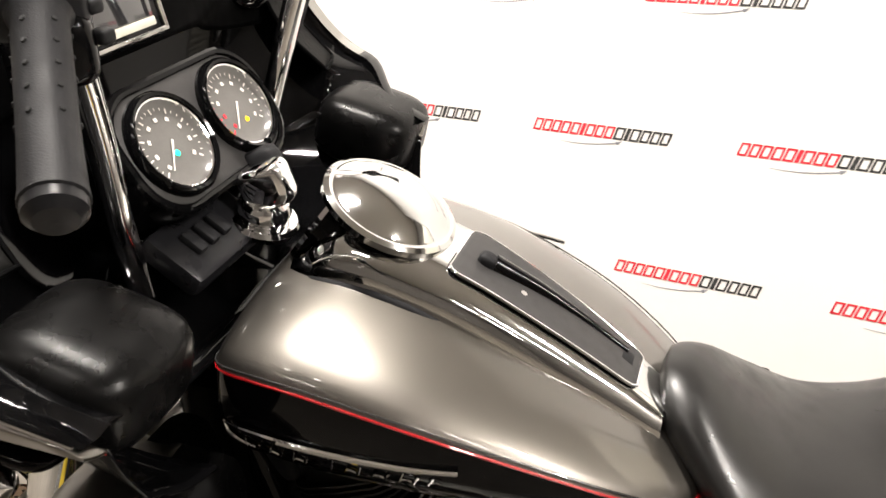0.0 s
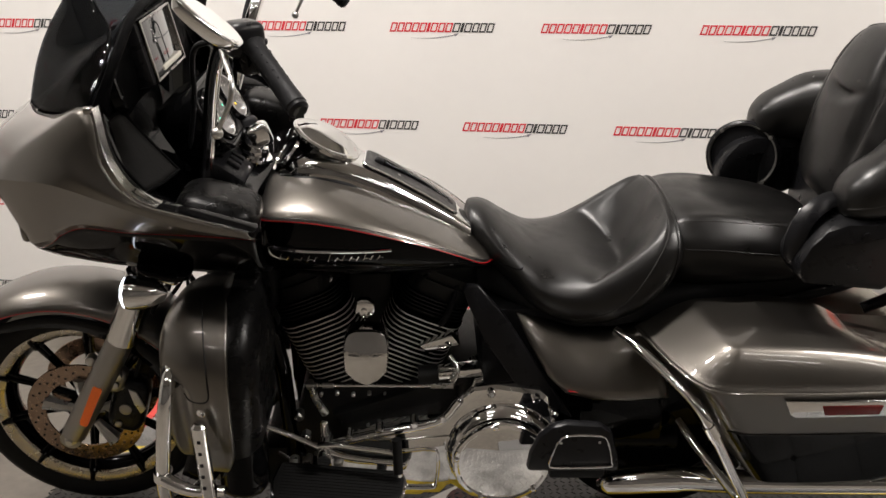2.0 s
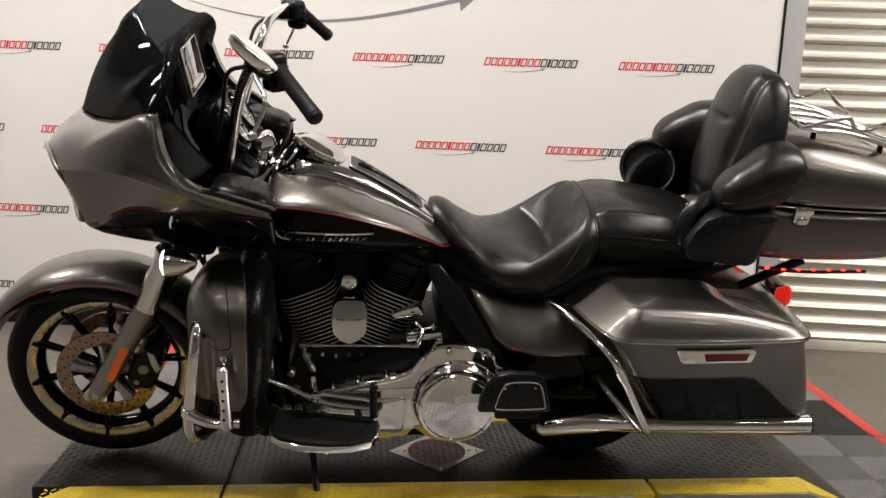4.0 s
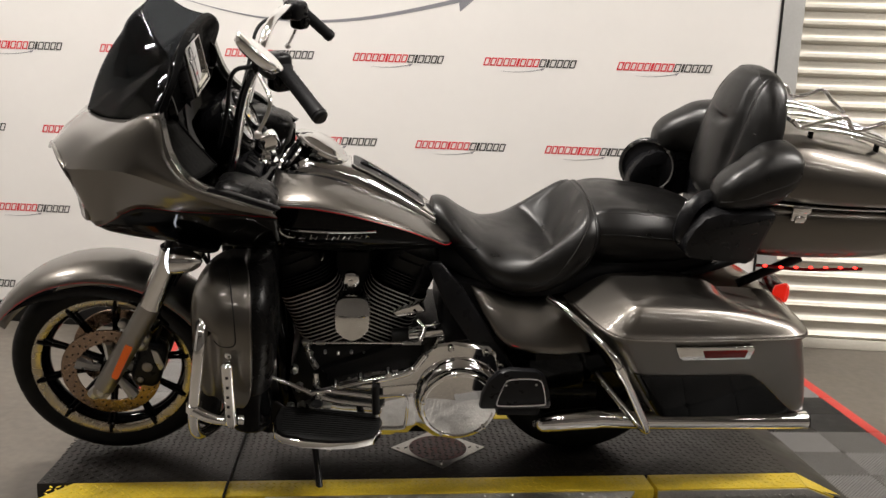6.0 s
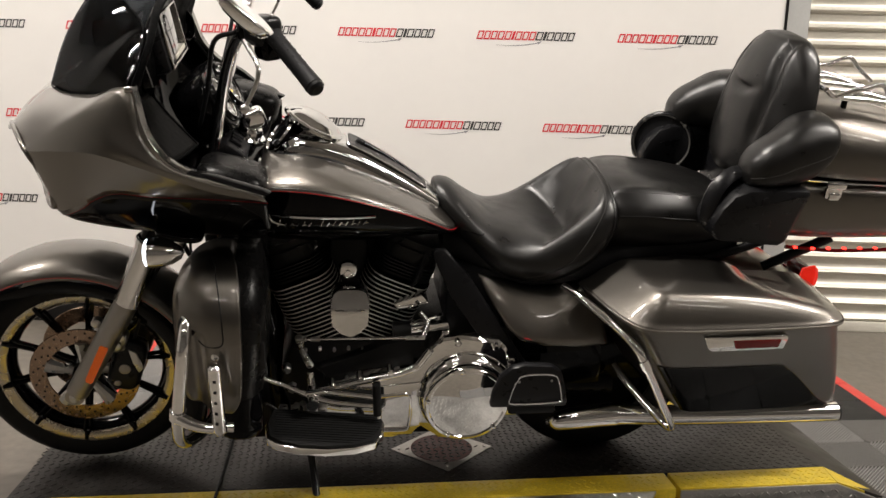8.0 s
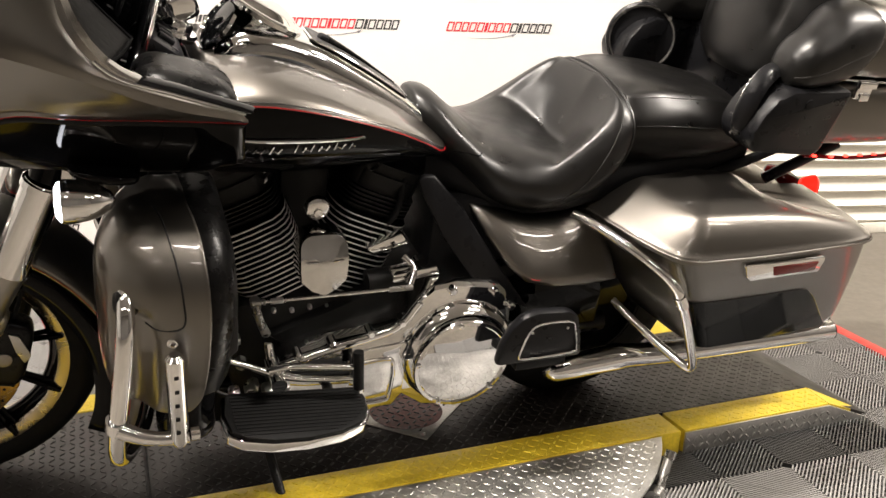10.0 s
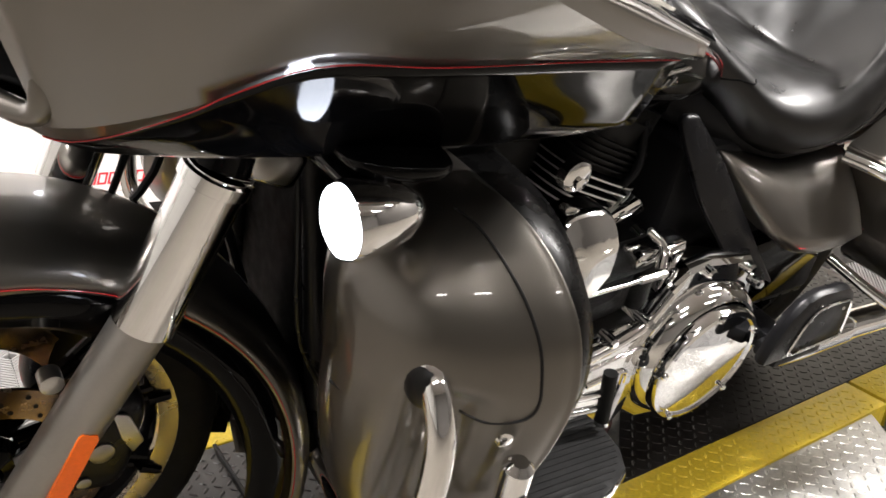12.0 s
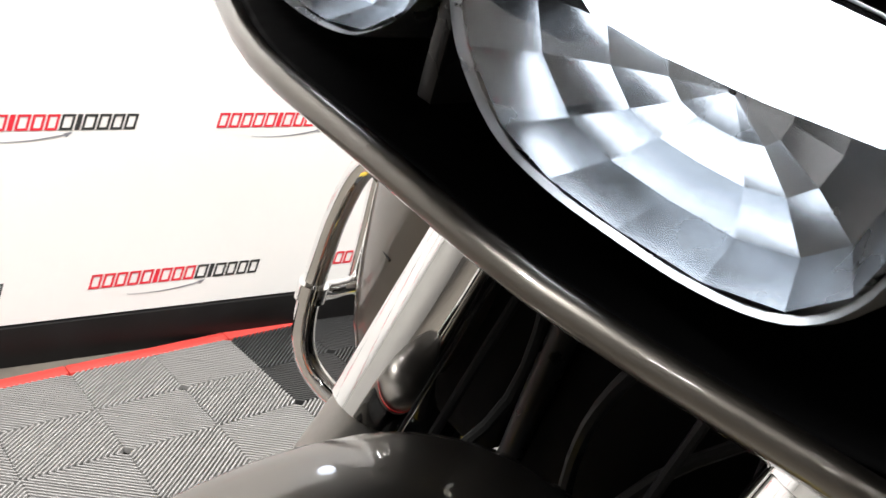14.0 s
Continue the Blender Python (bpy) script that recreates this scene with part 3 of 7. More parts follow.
for i in range(10):
    for s in (-1, 1):
        a = 2 * math.pi * i / 10 + s * 0.10 + 0.2
        b = 2 * math.pi * i / 10 + s * 0.038 + 0.2
        p0 = WC @ Vector((0.045 * math.cos(a), -0.020, 0.045 * math.sin(a)))
        p1 = WC @ Vector((0.15 * math.cos(b), -0.022, 0.15 * math.sin(b)))
        p2 = WC @ Vector((0.248 * math.cos(b), -0.036, 0.248 * math.sin(b)))
        part("spoke", tube([p0, p1, p2], [0.012, 0.007, 0.007], 8, 3), BLACK, wheel)
    c = 2 * math.pi * i / 10 + 0.2
    part("spoke_foot", tube([WC @ Vector((0.236 * math.cos(c), -0.050, 0.236 * math.sin(c))), WC @ Vector((0.268 * math.cos(c), -0.057, 0.268 * math.sin(c)))], [0.009, 0.006], 8), BLACK, wheel)
for s in (-1, 1):
    d = bmesh.new()
    lathe([(0.118, s * 0.072), (0.168, s * 0.072), (0.170, s * 0.075), (0.168, s * 0.078), (0.118, s * 0.078), (0.116, s * 0.075), (0.118, s * 0.072)], WC, 64, d)
    rotor = part("brake_disc", d, ROTOR, wheel, "drilled steel brake disc with warm reflections tinted into its colour")
    for i in range(5):
        a = 2 * math.pi * i / 5 + 0.3
        part("disc_arm", tube([WC @ Vector((0.04 * math.cos(a), s * 0.070, 0.04 * math.sin(a))), WC @ Vector((0.122 * math.cos(a), s * 0.073, 0.122 * math.sin(a)))], [0.012, 0.022], 8), STEEL, rotor) if s < 0 else None
        part("bolt", disc(WC @ Vector((0.108 * math.cos(a), s * 0.083, 0.108 * math.sin(a))), (0, s, 0), [(0.0, 0.0), (0.009, 0.0), (0.009, 0.004), (0.005, 0.008), (0.0, 0.008)], 10), STEEL, rotor)
    if s < 0:
        hb = bmesh.new()
        for i in range(60):
            a = 2 * math.pi * i / 60
            r = (0.128, 0.142, 0.156)[i % 3]
            disc(WC @ Vector((r * math.cos(a), -0.0785, r * math.sin(a))), (0, -1, 0), [(0.0033, 0.0), (0.0033, 0.0006), (0.0, 0.0006)], 8, hb)
        part("drilled_holes", hb, BLACKBASE, rotor, kind="stuff")
# calipers behind the forks
for s in (-1, 1):
    cal = part("brake_caliper", pad((0.105, s * 0.098, 0.405), (0.050, 0.036, 0.088), 4, (0, 16, 0)), SATIN, bike, "black brake caliper")
    part("badge_disc", disc((0.102, s * 0.134, 0.402), (0, s, 0), [(0.017, -0.004), (0.017, 0.003), (0.012, 0.005), (0.0, 0.004)], 18), GREYMETAL, cal)
    part("caliper_bridge", slab([(0.118, 0.47), (0.140, 0.462), (0.158, 0.405), (0.142, 0.388), (0.128, 0.42)], s * 0.132, s * 0.138, 0.003), STEEL, cal, "brushed metal caliper insert")
    for k in (-1, 1):
        part("bolt", disc((0.088 + k * 0.012, s * 0.134, 0.415 + k * 0.062), (0, s, 0), [(0.010, -0.004), (0.010, 0.003), (0.006, 0.005), (0.0, 0.004)], 12), GREYMETAL, cal)

# -- front fender
def fender_sheet(a0, a1, prof, n=44):
    rows = []
    for i in range(n + 1):
        a = radians(a0 + (a1 - a0) * i / n)
        f = i / n
        rows.append([(-0.058 + math.cos(a) * r, y, 0.33 + math.sin(a) * r) for y, r in prof(f)])
    return np.array(rows)


def crown(f):
    end = min(1.0, (1 - f) / 0.05 + 0.55) * (1 - 0.12 * max(0, (0.25 - f) / 0.25))
    y = [-0.112, -0.111, -0.106, -0.094, -0.072, -0.04, 0, 0.04, 0.072, 0.094, 0.106, 0.111, 0.112]
    r = [0.371, 0.384, 0.395, 0.406, 0.417, 0.425, 0.428, 0.425, 0.417, 0.406, 0.395, 0.384, 0.371]
    return [(a * end, b - 0.024 * (1 - min(1, f * 2.4))) for a, b in zip(y, r)]


def valance(f):
    low = 0.370 - (0.036 + 0.036 * f) * min(1, f * 6)
    return [(-0.1105, 0.371), (-0.1095, 0.5 * (0.371 + low)), (-0.106, low)]


fender = thicken(part("front_fender", sheet(fender_sheet(144, -24, crown)), SILVER, bike, "charcoal metallic front fender with red pinstripe"), 0.003)
for s in (-1, 1):
    thicken(part("valance", mirror(sheet(fender_sheet(136, -24, valance)), s), BLACK, fender, "gloss black lower fender side"), 0.002)
    line = [(-0.058 + math.cos(radians(a)) * 0.3745, s * 0.1128, 0.33 + math.sin(radians(a)) * 0.3745) for a in range(142, -26, -6)]
    part("pinstripe", tube(line, 0.0008, 6, 2), RED, fender)

# -- forks, signals
for s in (-1, 1):
    low, high = ((0.147, -0.191, 0.664), (0.231, -0.199, 0.862)) if s < 0 else ((0.136, 0.142, 0.664), (0.216, 0.146, 0.858))
    low, high = Vector(low), Vector(high)
    ax = high - low
    foot = Vector((-0.030, -0.174, 0.352) if s < 0 else (-0.030, 0.150, 0.352))
    mid_v = foot.lerp(low, 0.4).y
    fork = part("fork", tube([foot, foot.lerp(low, 0.5), low + ax * 0.06], [0.032, 0.034, 0.034], 24, 3), GREYMETAL, bike, "silver fork slider")
    part("fork_cover", tube([low - ax * 0.005, low, low + ax * 0.5, high], [0.0365, 0.0385, 0.0385, 0.0385], 40, 3, smooth=False), CHROME, fork, "chrome upper fork cover")
    part("fork_clamp", tube([high - ax * 0.10, high - ax * 0.09, high - ax * 0.02, high - ax * 0.01], [0.039, 0.0425, 0.0425, 0.040], 32, 1, smooth=False), CHROME, fork)
    part("clamp_block", pad(high + Vector((0.045, -s * 0.01, 0.006)), (0.05, 0.034, 0.026), 5, (0, 25, 0), 24), CHROME, fork)
    part("upper_tube", tube([high, (0.33, s * 0.16, 1.1)], 0.034, 16), BLACK, fork)
    part("axle_clamp", tube([(-0.034, s * 0.105, 0.345), (-0.034, foot.y + s * 0.020, 0.345)], 0.028, 18), GREYMETAL, fork)
    part("axle_nut", disc((-0.034, foot.y + s * 0.020, 0.345), (0, s, 0), [(0.016, 0), (0.016, 0.006), (0.009, 0.010), (0.009, 0.016), (0, 0.016)], 6), STEEL, fork)
    d = Vector((0.105, 0, 0.215)).normalized()
    n = Vector((-d.z, 0, d.x))
    o = Vector((0.046, mid_v + s * 0.032, 0.474))
    ref = bmesh.new()
    ring = [o + d * a + n * b for a, b in ((-0.070, -0.009), (-0.062, -0.013), (0.058, -0.0125), (0.064, -0.009), (0.064, 0.010), (0.058, 0.0125), (-0.060, 0.010), (-0.070, 0.005))]
    loft([[p + Vector((0, k, 0)) for p in ring] for k in (0.0, s * 0.006)], bm=ref)
    part("reflector", ref, AMBER, fork, "amber side reflector with a faint added glow")
    part("caliper_lug", pad((0.092, s * 0.142, 0.512), (0.030, 0.020, 0.042), 3, (0, 26, 0), 20), GREYMETAL, fork)
    for q in ((-0.004, 0.43, 0.58), (0.056, 0.43, 0.532), (0.044, 0.43, 0.503)):
        part("bolt", disc((q[0] + 0.05, s * 0.168, q[2] - 0.0), (0, s, 0), [(0.014, -0.02), (0.014, 0.003), (0.008, 0.006), (0, 0.006)], 14), STEEL, fork)
    sig = part("turn_signal", disc((0.262, s * 0.41, 0.92), (1, 0, 0), [(0.037, 0.0), (0.039, 0.006), (0.0385, 0.018), (0.0355, 0.038), (0.029, 0.060), (0.016, 0.080), (0.0, 0.088)], 28), CHROME, bike, "chrome bullet turn signal with lit white lens")
    part("lens", disc((0.263, s * 0.41, 0.92), (-1, 0, 0), [(0.0355, 0.0), (0.0335, 0.006), (0.024, 0.011), (0.0, 0.013)], 28), WHITELIT, sig)
    part("stalk", tube([(0.30, s * 0.385, 0.925), (0.29, s * 0.30, 0.93), (0.28, s * 0.17, 0.90)], 0.013, 10), BLACK, sig)
    part("bracket", pad((0.335, s * 0.36, 0.955), (0.06, 0.05, 0.014), 3, (0, 10, 0)), BLACK, sig)


def upright(ob):
    """The steered fender leans less than the frame: its lower parts stand further out."""
    for v in ob.data.vertices:
        d = max(0.0, 0.01 + 0.16 * (0.86 - v.co.z))
        v.co += Vector((0.38 * d, -d, 0.36 * d))
    for c in ob.children:
        upright(c)


for ob in bike.children:
    if ob.name.split(".")[0] in ("front_fender",):
        upright(ob)
part("lower_triple_clamp", pad((0.235, 0, 0.885), (0.05, 0.19, 0.02), 5, (0, 25, 0)), BLACK, bike)
# extra-dark colour stands in for the shade behind the wheel
part("oil_cooler", box(0.40, 0.47, -0.16, 0.16, 0.28, 0.90, 0.015), RECESS, bike, "black finned oil cooler behind the front wheel, darkened for its shade")
for s in (-1, 1):
    part("frame_downtube", tube([(0.34, s * 0.05, 1.0), (0.38, s * 0.12, 0.80), (0.41, s * 0.15, 0.42), (0.46, s * 0.15, 0.22)], 0.018, 12, 5), SATIN, bike)
    part("brake_hose", tube([(0.30, s * 0.10, 0.98), (0.24, s * 0.10, 0.80), (0.17, s * 0.10, 0.60), (0.11, s * 0.10, 0.43)], 0.0055, 8, 5), MATTE, bike, "black rubber brake hose")
    # blackened likewise, its shade painted in
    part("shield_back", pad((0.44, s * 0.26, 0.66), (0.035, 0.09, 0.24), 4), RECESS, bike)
part("wiring_loom", tube([(0.32, -0.09, 0.97), (0.27, -0.02, 0.80), (0.33, 0.03, 0.62), (0.38, 0.02, 0.42)], 0.008, 8, 5), MATTE, bike)
part("clutch_cable", tube([(0.33, -0.14, 0.98), (0.33, -0.19, 0.80), (0.36, -0.18, 0.55), (0.46, -0.17, 0.35)], 0.0045, 8, 5), SATIN, bike)

# -- fairing
FA = [(-0.035, 0, 1.24), (0.0, 0.12, 1.262), (0.08, 0.27, 1.285), (0.17, 0.39, 1.315), (0.265, 0.478, 1.353), (0.293, 0.515, 1.255), (0.35, 0.53, 1.187), (0.44, 0.52, 1.152), (0.553, 0.50, 1.108)]
FC = [(-0.160, 0, 1.110), (-0.116, 0.11, 1.158), (-0.074, 0.225, 1.186), (-0.014, 0.351, 1.168), (0.073, 0.437, 1.192), (0.182, 0.505, 1.210), (0.295, 0.532, 1.184), (0.43, 0.525, 1.130), (0.56, 0.50, 1.094)]
FD = [(-0.052, 0, 1.022), (-0.048, 0.12, 1.020), (-0.012, 0.235, 1.014), (0.035, 0.335, 1.006), (0.115, 0.402, 1.042), (0.20, 0.450, 1.092), (0.30, 0.470, 1.093), (0.43, 0.476, 1.090), (0.562, 0.472, 1.080)]
FE = [(-0.018, 0, 0.994), (-0.016, 0.12, 0.990), (0.018, 0.225, 0.982), (0.062, 0.31, 0.970), (0.14, 0.335, 0.966), (0.23, 0.362, 0.975), (0.33, 0.370, 0.974), (0.47, 0.392, 0.972), (0.566, 0.440, 0.995)]
FF = [(0.06, 0, 0.985), (0.07, 0.1, 0.98), (0.09, 0.19, 0.97), (0.13, 0.26, 0.958), (0.20, 0.285, 0.942), (0.28, 0.305, 0.935), (0.37, 0.32, 0.932), (0.48, 0.33, 0.935), (0.572, 0.335, 0.945)]
def left(r):
    return [(u, -d, w) for u, d, w in r]
FB = [((a[0] + c[0]) / 2 - 0.006, (a[1] + c[1]) / 2 + 0.006 * min(1, a[1] * 4), (a[2] + c[2]) / 2 + 0.008) for a, c in zip(FA, FC)]
FDE = [((a[0] + c[0]) / 2 - 0.002, (a[1] + c[1]) / 2 + 0.002 * min(1, a[1] * 4), (a[2] + c[2]) / 2 - 0.002) for a, c in zip(FD, FE)]
upper = grid([left(FA), left(FB), left(FC)], 6, 5)
midg = grid([left(FC), left([((a[0] + c[0]) / 2, (a[1] + c[1]) / 2 + 0.003, (a[2] + c[2]) / 2) for a, c in zip(FC, FD)]), left(FD)], 6, 4)
lowg = grid([left(FD), left(FDE), left(FE)], 6, 5)
undg = grid([left(FE), left([((a[0] + c[0]) / 2, (a[1] + c[1]) / 2, (a[2] + c[2]) / 2 - 0.01) for a, c in zip(FE, FF)]), left(FF)], 6, 3)
CUT = 3 * 6


def split_low(j):
    """How far down the lower band is silver in column j: all of it at the nose, nothing behind the fork."""
    f = min(1.0, max(0.0, (j - CUT + 3) / 11.0))
    return 1 - f ** 0.5


def resample(col, a, b, n):
    x = np.linspace(0, 1, len(col))
    return np.array([[np.interp(t, x, col[:, k]) for k in range(3)] for t in np.linspace(a, b, n)])


cols = lowg.shape[1]
silver_low = np.array([resample(lowg[:, j], 0, split_low(j), 7) for j in range(cols)]).transpose(1, 0, 2)
black_low = np.array([resample(lowg[:, j], split_low(j), 1, 9) for j in range(cols)]).transpose(1, 0, 2)
shell = sheet(upper)
sheet(midg, lambda i, j: j >= CUT, shell)
sheet(silver_low, lambda i, j: j < CUT + 8, shell)
# rounded lower corner of the headlamp opening
arc = spline([(-0.012, -0.235, 1.014), (0.014, -0.298, 1.009), (0.033, -0.334, 1.017), (0.034, -0.345, 1.052), (0.016, -0.352, 1.11)], 4)
ctr = shell.verts.new((0.036, -0.336, 1.006))
av = [shell.verts.new(tuple(p)) for p in arc]
for p, q in zip(av, av[1:]):
    shell.faces.new((ctr, p, q))
fairing = thicken(part("fairing", both(shell), SILVER, bike, "charcoal metallic shark-nose fairing", angle=0.30), 0.004)
lowp = sheet(black_low, lambda i, j: j >= CUT - 3)
sheet(undg, None, lowp)
thicken(part("lower_panel", both(lowp), BLACK, fairing, "gloss black lower fairing panel", angle=1.2), 0.004)
for s in (-1, 1):
    st = [(p[0], s * abs(p[1]) * 1.003, p[2]) for p in black_low[0][CUT - 1:]]
    part("pinstripe", tube(st, 0.0007, 6, 1), RED, fairing)
    loop = [(u, s * d, w) for u, d, w in FD[:3]] + [(p[0], -s * p[1], p[2]) for p in arc[1:]] + [(u, s * d, w) for u, d, w in FC[3::-1]]
    part("opening_lip", tube(loop, [0.0085] * 3 + [0.0105] * 5 + [0.006] * 5, 10, 3), SILVER, fairing)
    edge = spline(FA[4:], 6)
    def trim(rows):
        return loft([[(u, s * d, w), (u + 0.012, s * (d + 0.002), w + 0.002), (u + 0.02, s * (d - 0.012), w + 0.006), (u + 0.016, s * (d - 0.034), w + 0.004), (u, s * (d - 0.036), w - 0.004)] for u, d, w in rows])
    part("edge_trim", trim(edge[:15]), TRIMSILVER, fairing, "satin silver edge trim along the fairing opening")
    part("edge_trim", trim(edge[14:]), BLACK, fairing, "gloss black edge trim")
    part("trim_line", tube([(u + 0.002, s * (d + 0.001), w + 0.001) for u, d, w in edge[10:]], 0.003, 8, 1), CHROME, fairing)
    part("trim_cap", pad((0.268, s * 0.474, 1.352), (0.010, 0.012, 0.008), 3), TRIMSILVER, fairing)
# headlamp opening: dark recess behind two wing-shaped lamps
FDr = [(-0.052, 0, 1.022), (-0.048, 0.12, 1.020), (-0.010, 0.235, 1.015), (0.028, 0.325, 1.028)]
FCr = FC[:4]
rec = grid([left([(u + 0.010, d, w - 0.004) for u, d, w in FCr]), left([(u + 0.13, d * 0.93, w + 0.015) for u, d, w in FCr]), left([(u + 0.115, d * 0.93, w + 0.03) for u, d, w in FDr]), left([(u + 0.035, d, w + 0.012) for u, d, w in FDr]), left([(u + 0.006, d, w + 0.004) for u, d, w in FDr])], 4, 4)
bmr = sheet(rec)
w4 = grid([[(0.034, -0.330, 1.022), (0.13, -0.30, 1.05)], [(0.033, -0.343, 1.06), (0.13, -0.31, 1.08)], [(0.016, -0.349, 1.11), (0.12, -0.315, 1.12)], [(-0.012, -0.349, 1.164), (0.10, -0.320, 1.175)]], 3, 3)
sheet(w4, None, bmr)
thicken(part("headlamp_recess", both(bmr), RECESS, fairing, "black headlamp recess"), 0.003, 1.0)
LAMPGLASS = thin_glass("clear_lamp_glass", (0.97, 0.98, 1.0), 0.07)
REFLECTOR = mat("lamp_reflector", (0.27, 0.285, 0.30), 0.24, 1.0, vary=0.12, scale=30)
HEADLIT = mat("lit_headlamp_bulb", (1, 1, 1), 0.2, emit=((0.95, 0.97, 1.0), 6.0))
LENSCURVE = [(-0.004, 1.118), (-0.022, 1.088), (-0.055, 1.064), (-0.09, 1.0555), (-0.13, 1.054), (-0.172, 1.0555), (-0.204, 1.064), (-0.221, 1.082), (-0.226, 1.11), (-0.220, 1.145), (-0.195, 1.163), (-0.15, 1.165), (-0.10, 1.157), (-0.05, 1.140)]
LC = np.array(LENSCURVE + LENSCURVE[:1])
LC = spline(LC, 4)[:-1]
MID = np.array([-0.115, 1.105])


def lamp_ring(k, depth, s, step=1):
    """The lamp's outline shrunk by k towards its middle; the lens wraps back towards its outer end."""
    out = []
    for v, w in (MID + (LC - MID) * k)[::step]:
        out.append((-0.036 + 0.15 * v * v + depth, s * abs(v), w))
    return out


for s in (-1, 1):
    hl = part("headlamp", loft([lamp_ring(1.0, 0.004, s), lamp_ring(1.03, -0.001, s), lamp_ring(1.05, 0.006, s), lamp_ring(1.05, 0.06, s), lamp_ring(1.0, 0.06, s)], caps=False), STEEL, bike, "wing-shaped headlamp with clear lens and bright faceted reflector, lit")
    refl = bmesh.new()
    steps = [(0.99, 0.004), (0.82, 0.036), (0.56, 0.056), (0.30, 0.068), (0.02, 0.074)]
    for a, b in zip(steps, steps[1:]):
        loft([lamp_ring(a[0], a[1], s, 4), lamp_ring(b[0], b[1], s, 4)], caps=False, bm=refl)
    part("reflector", refl, REFLECTOR, hl, flat=True)
    lit = [(-0.045, 1.126), (-0.06, 1.118), (-0.10, 1.116), (-0.15, 1.118), (-0.195, 1.122), (-0.210, 1.135), (-0.195, 1.150), (-0.15, 1.156), (-0.09, 1.150), (-0.05, 1.138)]
    part("lit_element", loft([[(-0.002 + k + 0.15 * v * v, s * abs(v), w) for v, w in lit] for k in (0.0, 0.006)]), HEADLIT, hl, "bright lit lamp element")
    lens = part("lens", loft([lamp_ring(0.995, 0.003, s), lamp_ring(0.97, -0.006, s), lamp_ring(0.85, -0.012, s), lamp_ring(0.5, -0.017, s), lamp_ring(0.02, -0.018, s)], caps=False), LAMPGLASS, hl, angle=1.2)
    lens.visible_shadow = False
part("lamp_divider", box(-0.03, 0.03, -0.006, 0.006, 1.05, 1.14, 0.002), SATIN, bike)

# -- windscreen
WB = [(-0.033, 0.0, 1.243), (0.002, 0.12, 1.265), (0.082, 0.268, 1.288), (0.168, 0.382, 1.316), (0.256, 0.468, 1.350)]
WE = [(0.190, 0.0, 1.580), (0.187, 0.08, 1.577), (0.181, 0.145, 1.562), (0.198, 0.190, 1.535), (0.232, 0.245, 1.500), (0.274, 0.315, 1.474), (0.290, 0.368, 1.458), (0.291, 0.418, 1.425), (0.280, 0.448, 1.390), (0.262, 0.470, 1.356)]
wb, we = spline(WB, 18), spline(WE, 8)
rows = []
for f in np.linspace(0, 1, 25):
    r = []
    for b, e in zip(wb, we):
        p = b + (e - b) * f
        bow = math.sin(math.pi * f) * np.linalg.norm(e - b)
        side = b[1] / 0.468
        lip = 0.013 * math.exp(-((f - 0.86) / 0.08) ** 2) * (1 - side)
        r.append((p[0] - 0.05 * bow * (1 - side) - 0.08 * bow * side - lip, -(p[1] + 0.11 * bow * side), p[2] + 0.02 * bow))
    rows.append(r)
ws = thicken(part("windscreen", both(sheet(np.array(rows))), GLASS, fairing, "dark smoked windscreen with a flared lip", angle=1.4), 0.004)
ws.visible_shadow = False
rim = [(u, -v, w) for u, v, w in we[::-1]] + [(u, v, w) for u, v, w in we[1:]]
part("windscreen_edge", tube(rim, 0.0018, 6, 1), RECESS, fairing)

# -- inner fairing and dash
GI = [(0.27, 0.40, 1.345), (0.30, 0.40, 1.235), (0.35, 0.41, 1.165), (0.43, 0.42, 1.125), (0.55, 0.43, 1.09)]
HI = [(0.21, 0.27, 1.36), (0.21, 0.25, 1.22), (0.24, 0.24, 1.12), (0.32, 0.25, 1.05), (0.52, 0.28, 1.02)]
KI = [(0.18, 0.0, 1.40), (0.18, 0.0, 1.22), (0.22, 0.0, 1.10), (0.30, 0.0, 1.03), (0.50, 0.0, 1.0)]
inner = sheet(grid([left([(u + 0.002, d - 0.02, w) for u, d, w in FA[4:]]), left(GI), left(HI), left(KI)], 6, 5))
thicken(part("inner_fairing", both(inner), BLACK, fairing, "gloss black inner fairing", angle=1.2), 0.004)
top = sheet(grid([[(0.268, -0.455, 1.347), (0.17, -0.365, 1.322), (0.085, -0.255, 1.294), (0.0, 0, 1.255)], [(0.290, -0.38, 1.425), (0.20, -0.30, 1.38), (0.11, -0.20, 1.325), (0.02, 0, 1.27)], [(0.294, -0.26, 1.482), (0.21, -0.20, 1.42), (0.12, -0.12, 1.35), (0.04, 0, 1.285)], [(0.289, 0, 1.500), (0.22, 0, 1.45), (0.13, 0, 1.375), (0.06, 0, 1.31)]], 5, 5))
thicken(part("dash_top", both(top), BLACK, fairing), 0.004)
